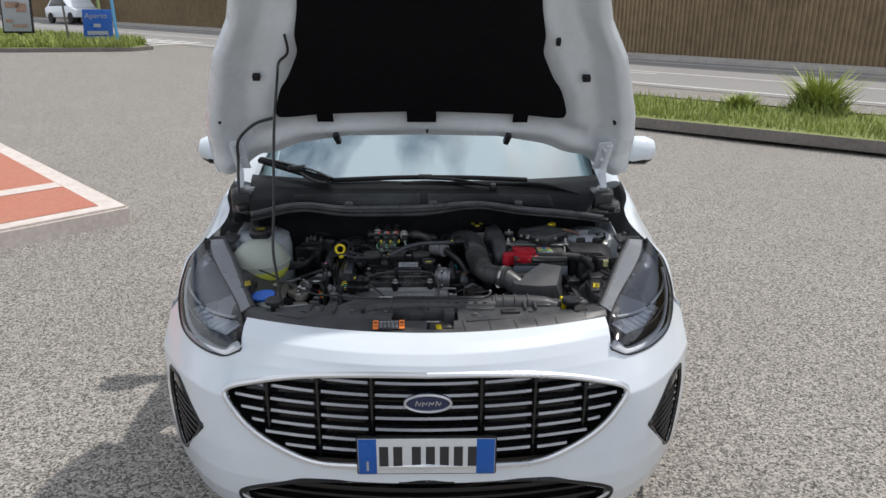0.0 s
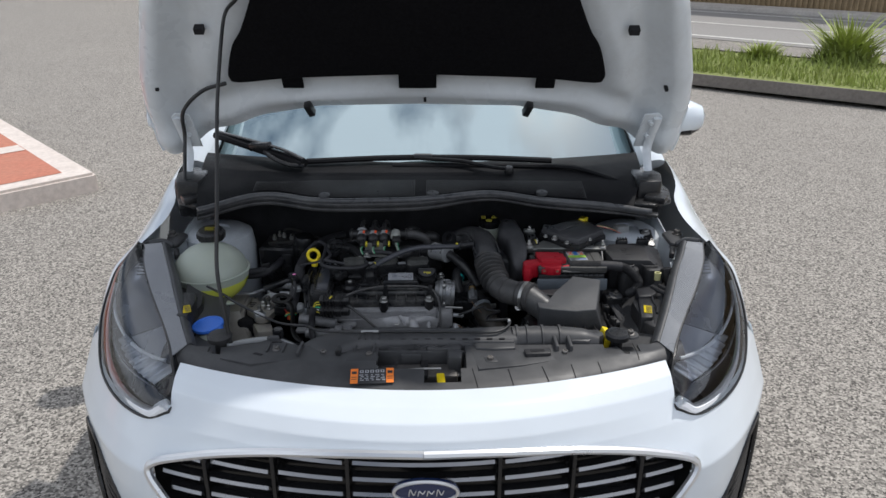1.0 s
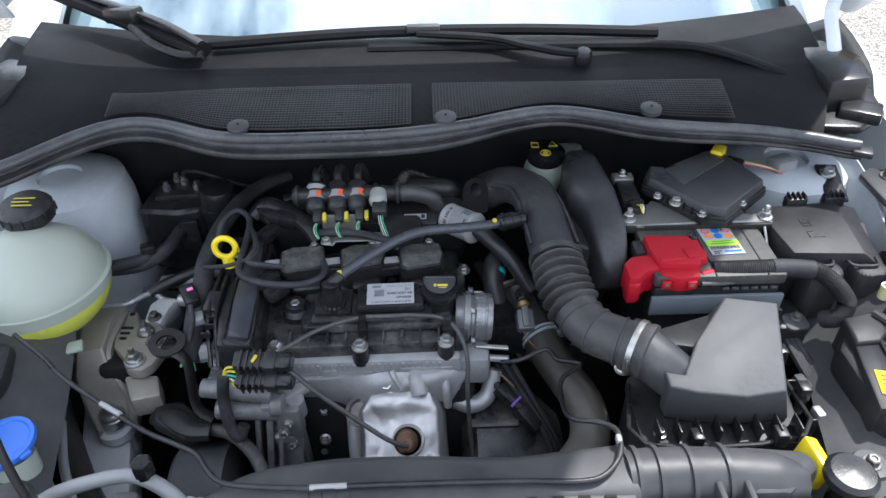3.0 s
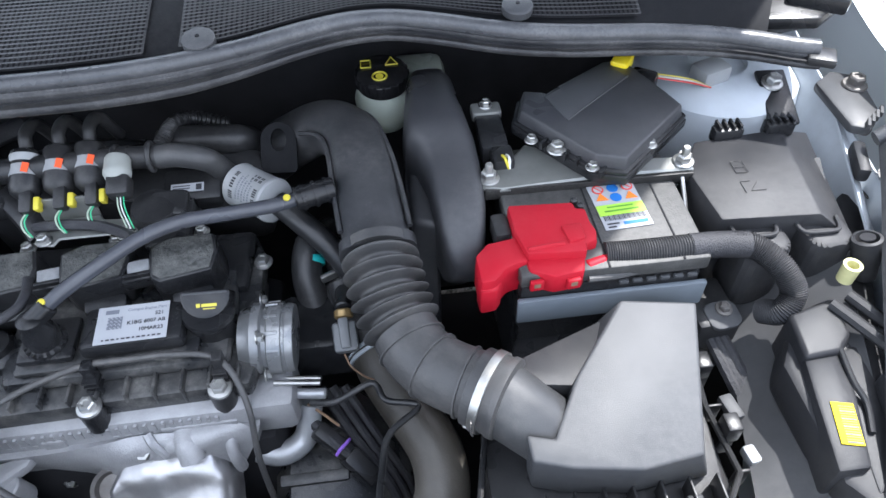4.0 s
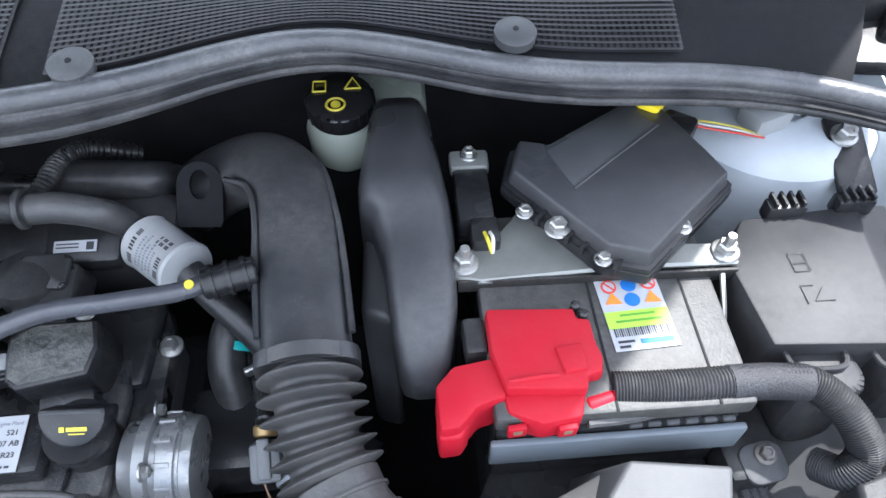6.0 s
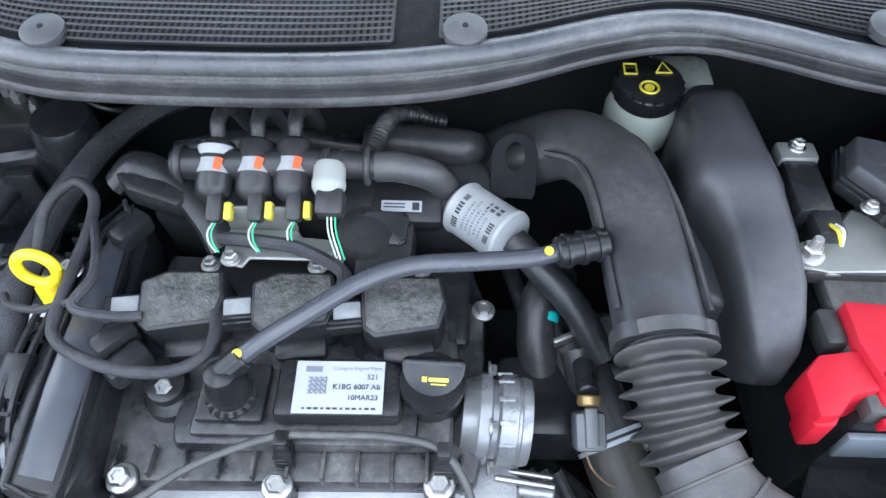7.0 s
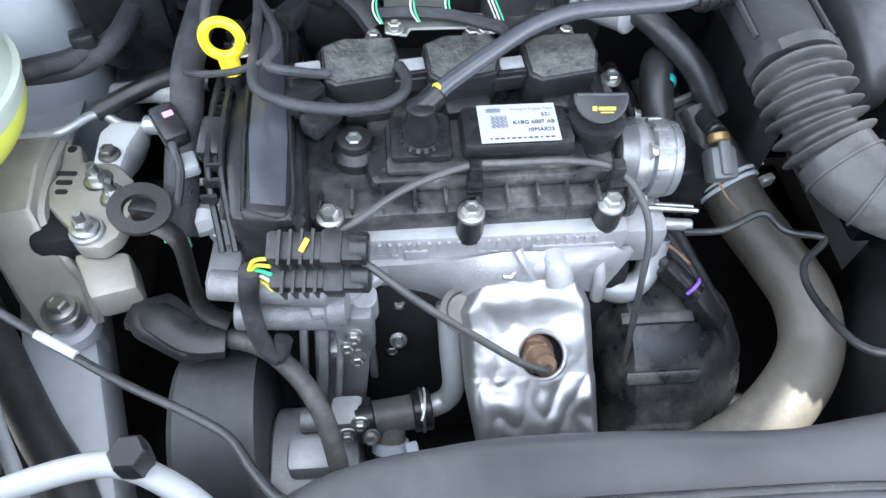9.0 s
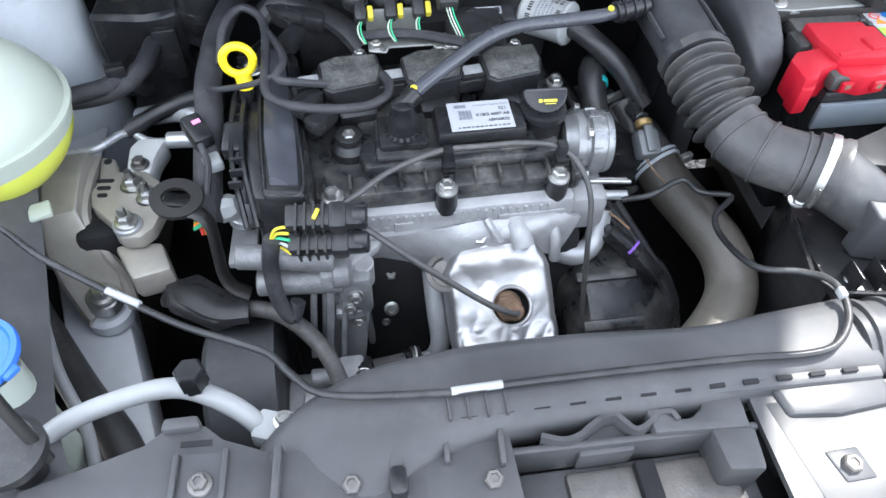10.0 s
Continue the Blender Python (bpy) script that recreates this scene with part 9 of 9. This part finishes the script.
# flange slots are dark strips coloured as shaded openings
for k in range(13):
    x = -0.155 + k * 0.027
    part("flange_slot", box((x, 0.4055, 0.7895), (0.012, 0.0035, 0.0024), (0, 0, 0), 0), CAVITY_SHADE, fd_)
part("flange_end", prism(rounded(0.012, 0.020, 0.004), 0.774, 0.7895, 0.001, pose(-0.183, 0.366, 0)), RUBBER, fd_)
for x in (-0.142, -0.128, -0.114, -0.1):
    part("fin", box((x, 0.412, 0.790), (0.0014, 0.020, 0.010), (0, 0, 0), 0), GREYPL, fd_)
cab = thing("sensor_cable", (0.0, 0.42, 0.78), "thin grey sensor cable with white tape marks along the duct", "cable")
CP = [(-0.545, 0.66, 0.80), (-0.495, 0.623, 0.795), (-0.462, 0.594, 0.79), (-0.408, 0.560, 0.78), (-0.348, 0.525, 0.77), (-0.303, 0.500, 0.775), (-0.272, 0.478, 0.785), (-0.255, 0.455, 0.792), (-0.235, 0.435, 0.796), (-0.203, 0.427, 0.797), (-0.138, 0.421, 0.799), (-0.097, 0.422, 0.799), (-0.011, 0.422, 0.799), (0.078, 0.421, 0.799), (0.141, 0.419, 0.798), (0.168, 0.427, 0.798), (0.188, 0.451, 0.798), (0.192, 0.482, 0.796), (0.178, 0.503, 0.785), (0.148, 0.520, 0.775), (0.150, 0.576, 0.748), (0.158, 0.609, 0.742), (0.186, 0.634, 0.740), (0.157, 0.644, 0.740), (0.145, 0.665, 0.738), (0.110, 0.655, 0.73), (0.085, 0.665, 0.715)]
part("cable", sweep(CP, 0.0031, 10, 6), RUBBER, cab)
for p, q in (((-0.405, 0.558, 0.781), (-0.378, 0.543, 0.777)), ((-0.139, 0.4212, 0.7995), (-0.101, 0.4222, 0.7995))):
    part("white_tape", sweep([lerp(Vector(p), Vector(q), k / 4) + Vector((0, 0, 0.0002)) for k in range(5)], 0.0033, 12, raw=True), WHITE_P, cab)
part("white_clip", box((0.190, 0.468, 0.800), (0.006, 0.010, 0.008), (0, 0, 0), 0.002), WHITE_P, cab)
wir = thing("cam_cover_wire", (-0.05, 0.68, 0.77), "thin grey wire clipped along the cam cover", "wire")
part("wire", sweep([(-0.212, 0.630, 0.778), (-0.191, 0.641, 0.785), (-0.166, 0.660, 0.787), (-0.139, 0.675, 0.787), (-0.104, 0.688, 0.786), (-0.066, 0.690, 0.785), (-0.029, 0.690, 0.785), (0.007, 0.684, 0.783), (0.026, 0.665, 0.775), (0.036, 0.640, 0.752), (0.036, 0.618, 0.705), (0.041, 0.600, 0.620), (0.050, 0.592, 0.545), (0.052, 0.588, 0.520)], 0.0030, 10), RUBBER_G, wir)
for x, y in ((-0.102, 0.687), (0.012, 0.682)):
    part("clip", box((x, y - 0.002, 0.776), (0.010, 0.012, 0.030), (0, 0, 0), 0.002), BLACK, wir)
    for k in range(3):
        part("clip_tooth", box((x, y - 0.006, 0.764 + 0.006 * k), (0.013, 0.014, 0.002), (0, 0, 0), 0), BLACK, wir)
big = thing("turbo_hose", (0.17, 0.63, 0.55), "wide dusty brown-grey charge hose with a steel clamp", "hose")
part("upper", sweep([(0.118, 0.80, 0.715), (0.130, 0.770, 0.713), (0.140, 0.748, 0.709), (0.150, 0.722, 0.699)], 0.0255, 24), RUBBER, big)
# dusty hose whose sunlit front run is given by its colour blend
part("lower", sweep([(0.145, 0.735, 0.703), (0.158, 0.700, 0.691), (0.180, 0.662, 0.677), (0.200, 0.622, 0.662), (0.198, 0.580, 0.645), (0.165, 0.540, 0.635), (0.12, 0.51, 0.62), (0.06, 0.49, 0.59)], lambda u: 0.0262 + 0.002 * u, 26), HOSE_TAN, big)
for k in (-0.5, 0.5):
    clamp("clamp", Vector((0.1478, 0.728, 0.7005)) + Vector((0.37, -0.88, -0.28)) * 0.0062 * k, (0.37, -0.88, -0.28), 0.0272, big, 0.0036, BAND)
part("stay", box((0.045, 0.585, 0.520), (0.045, 0.004, 0.016), (20, 0, -4), 0.001), STEEL_B, big)
part("clamp_ear", box((0.178, 0.722, 0.712), (0.016, 0.008, 0.012), (0, 0, 20), 0.002), PALE_M, big)
gbx = thing("gearbox", (0.14, 0.66, 0.45), "dark dusty gearbox casing beside the engine", "gearbox")
part("case", lathe((0.03, 0.66, 0.50), (1, 0, 0), [(0.10, 0), (0.13, 0.02), (0.13, 0.08), (0.10, 0.12), (0.07, 0.15), (0.02, 0.155)], 32), BLACK_D, gbx)
for k in range(5):
    a = 0.5 + 0.42 * k
    part("case_rib", box((0.075, 0.66 - 0.131 * math.cos(a), 0.50 + 0.131 * math.sin(a)), (0.07, 0.008, 0.012), (math.degrees(-a), 0, 0), 0.002), BLACK_D, gbx)
for k in range(3):
    part("loom", sweep([(0.085 + 0.012 * k, 0.72, 0.65), (0.115 + 0.014 * k, 0.67, 0.635 - 0.012 * k), (0.150 + 0.012 * k, 0.625, 0.60 - 0.018 * k), (0.165, 0.60, 0.54 - 0.02 * k)], 0.0055, 8), TAPE, gbx)
part("plug_body", box((0.122, 0.634, 0.632), (0.040, 0.020, 0.020), (0, 35, -40), 0.003), BLACK, gbx)
part("plug", box((0.097, 0.655, 0.652), (0.045, 0.018, 0.018), (0, 30, -35), 0.004), BLACK, gbx)
part("violet_ring", sweep([(0.100, 0.640, 0.652), (0.105, 0.642, 0.659), (0.111, 0.648, 0.659), (0.114, 0.654, 0.655)], 0.0018, 8), VIOLET, gbx)
for k in range(2):
    part("loom", sweep([(0.06, 0.70, 0.66), (0.09, 0.66, 0.66 - 0.01 * k), (0.125, 0.635, 0.63 - 0.012 * k), (0.15, 0.64, 0.58)], 0.006, 8), TAPE, gbx)
part("orange_wire", sweep([(0.075, 0.685, 0.68), (0.09, 0.675, 0.675), (0.105, 0.665, 0.665)], 0.0016, 6), RUST, gbx)
clut = thing("coolant_outlet_housing", (0.09, 0.77, 0.68), "black plastic coolant outlet housing with sensor and hoses", "housing")
part("housing", box((0.095, 0.755, 0.70), (0.085, 0.075, 0.06), (0, 0, 0), 0.012), BLACK, clut)
part("stub", sweep([(0.09, 0.78, 0.72), (0.085, 0.80, 0.745), (0.09, 0.83, 0.76), (0.11, 0.86, 0.75)], 0.016, 14), RUBBER, clut)
part("teal_band", lathe((0.088, 0.815, 0.752), (0.1, 0.9, 0.45), [(0.0165, -0.004), (0.0172, -0.003), (0.0172, 0.003), (0.0165, 0.004)], 22), surf("teal_paint", (0.02, 0.32, 0.32), 0.5), clut)
sen = part("sensor", box((0.1225, 0.718, 0.742), (0.024, 0.030, 0.022), (30, 0, 3), 0.004), PLUGG, clut, "grey temperature sensor plug")
part("sensor_ridge", box((0.1225, 0.715, 0.754), (0.010, 0.030, 0.006), (30, 0, 3), 0.002), PLUGG, sen)
part("brass_ring", cyl((0.1225, 0.741, 0.757), (0.1225, 0.733, 0.753), 0.0095), BRASS, sen, "brass collar")
part("sensor_neck", cyl((0.1225, 0.775, 0.745), (0.1225, 0.741, 0.757), 0.0085), BLACK, sen)
part("wire", sweep([(0.120, 0.704, 0.734), (0.126, 0.692, 0.728), (0.140, 0.686, 0.715), (0.155, 0.69, 0.70)], 0.0009, 6), RUST, sen)
for k in range(4):
    part("rear_hose", sweep([(0.070 + 0.030 * k, 0.90 - 0.02 * k, 0.70), (0.085 + 0.028 * k, 0.85, 0.69 - 0.02 * k), (0.095 + 0.024 * k, 0.80, 0.655), (0.13 + 0.02 * k, 0.76, 0.62)], 0.008 + 0.002 * (k % 2), 12), RUBBER_G if k % 2 else RUBBER, clut)
for p, rz in (((0.165, 0.80, 0.685), 25), ((0.105, 0.795, 0.69), -15), ((0.19, 0.755, 0.65), 60)):
    part("rear_plug", box(p, (0.030, 0.020, 0.018), (15, 0, rz), 0.003), BLACK, clut)
part("clip", box((0.115, 0.80, 0.745), (0.035, 0.006, 0.010), (0, 0, 25), 0.002), STEEL, clut)
part("hose", sweep([(0.12, 0.79, 0.74), (0.125, 0.77, 0.73), (0.13, 0.75, 0.71)], 0.015, 14), RUBBER, clut)
part("metal_pipe", sweep([(0.02, 0.66, 0.645), (0.045, 0.655, 0.64), (0.068, 0.668, 0.645), (0.078, 0.69, 0.675)], 0.0125, 14), ALU_S, clut)
yel = thing("dip_funnel", (0.405, 0.45, 0.74), "yellow plastic filler clip near the front panel", "clip")
part("clip", prism([(-0.006, -0.02), (0.008, -0.022), (0.010, 0.02), (-0.004, 0.024)], 0, 0.04, 0.003, pose(0.402, 0.455, 0.742, 0, 12, 6)), YELLOW, yel)

tagp = thing("inner_wing_label", (0.56, 0.60, 0.70), "white barcode label on the painted inner wing", "label")
part("paper", box((0.545, 0.575, 0.715), (0.030, 0.075, 0.0008), (0, -35, -12), 0), LABEL, tagp)
bars((0.5445, 0.575, 0.7162), (0, -35, -12), [(0.0, -0.03 + 0.003 * i, 0.018, 0.001 + 0.0008 * (i % 2)) for i in range(18)], INK, tagp)
side = thing("side_loom", (0.50, 0.60, 0.65), "black cable bundle beside the air filter box", "wiring loom")
for k in range(3):
    part("cable", sweep([(0.475 + 0.006 * k, 0.69, 0.74), (0.485 + 0.007 * k, 0.64, 0.725), (0.500 + 0.008 * k, 0.58, 0.70), (0.515 + 0.008 * k, 0.50, 0.66)], 0.006, 8), TAPE, side)
part("clip", box((0.472, 0.60, 0.728), (0.014, 0.026, 0.010), (0, 0, 10), 0.003), GREYPL2, side)
part("clip", box((0.474, 0.555, 0.722), (0.012, 0.018, 0.012), (0, 0, 10), 0.003), ALU_S, side)
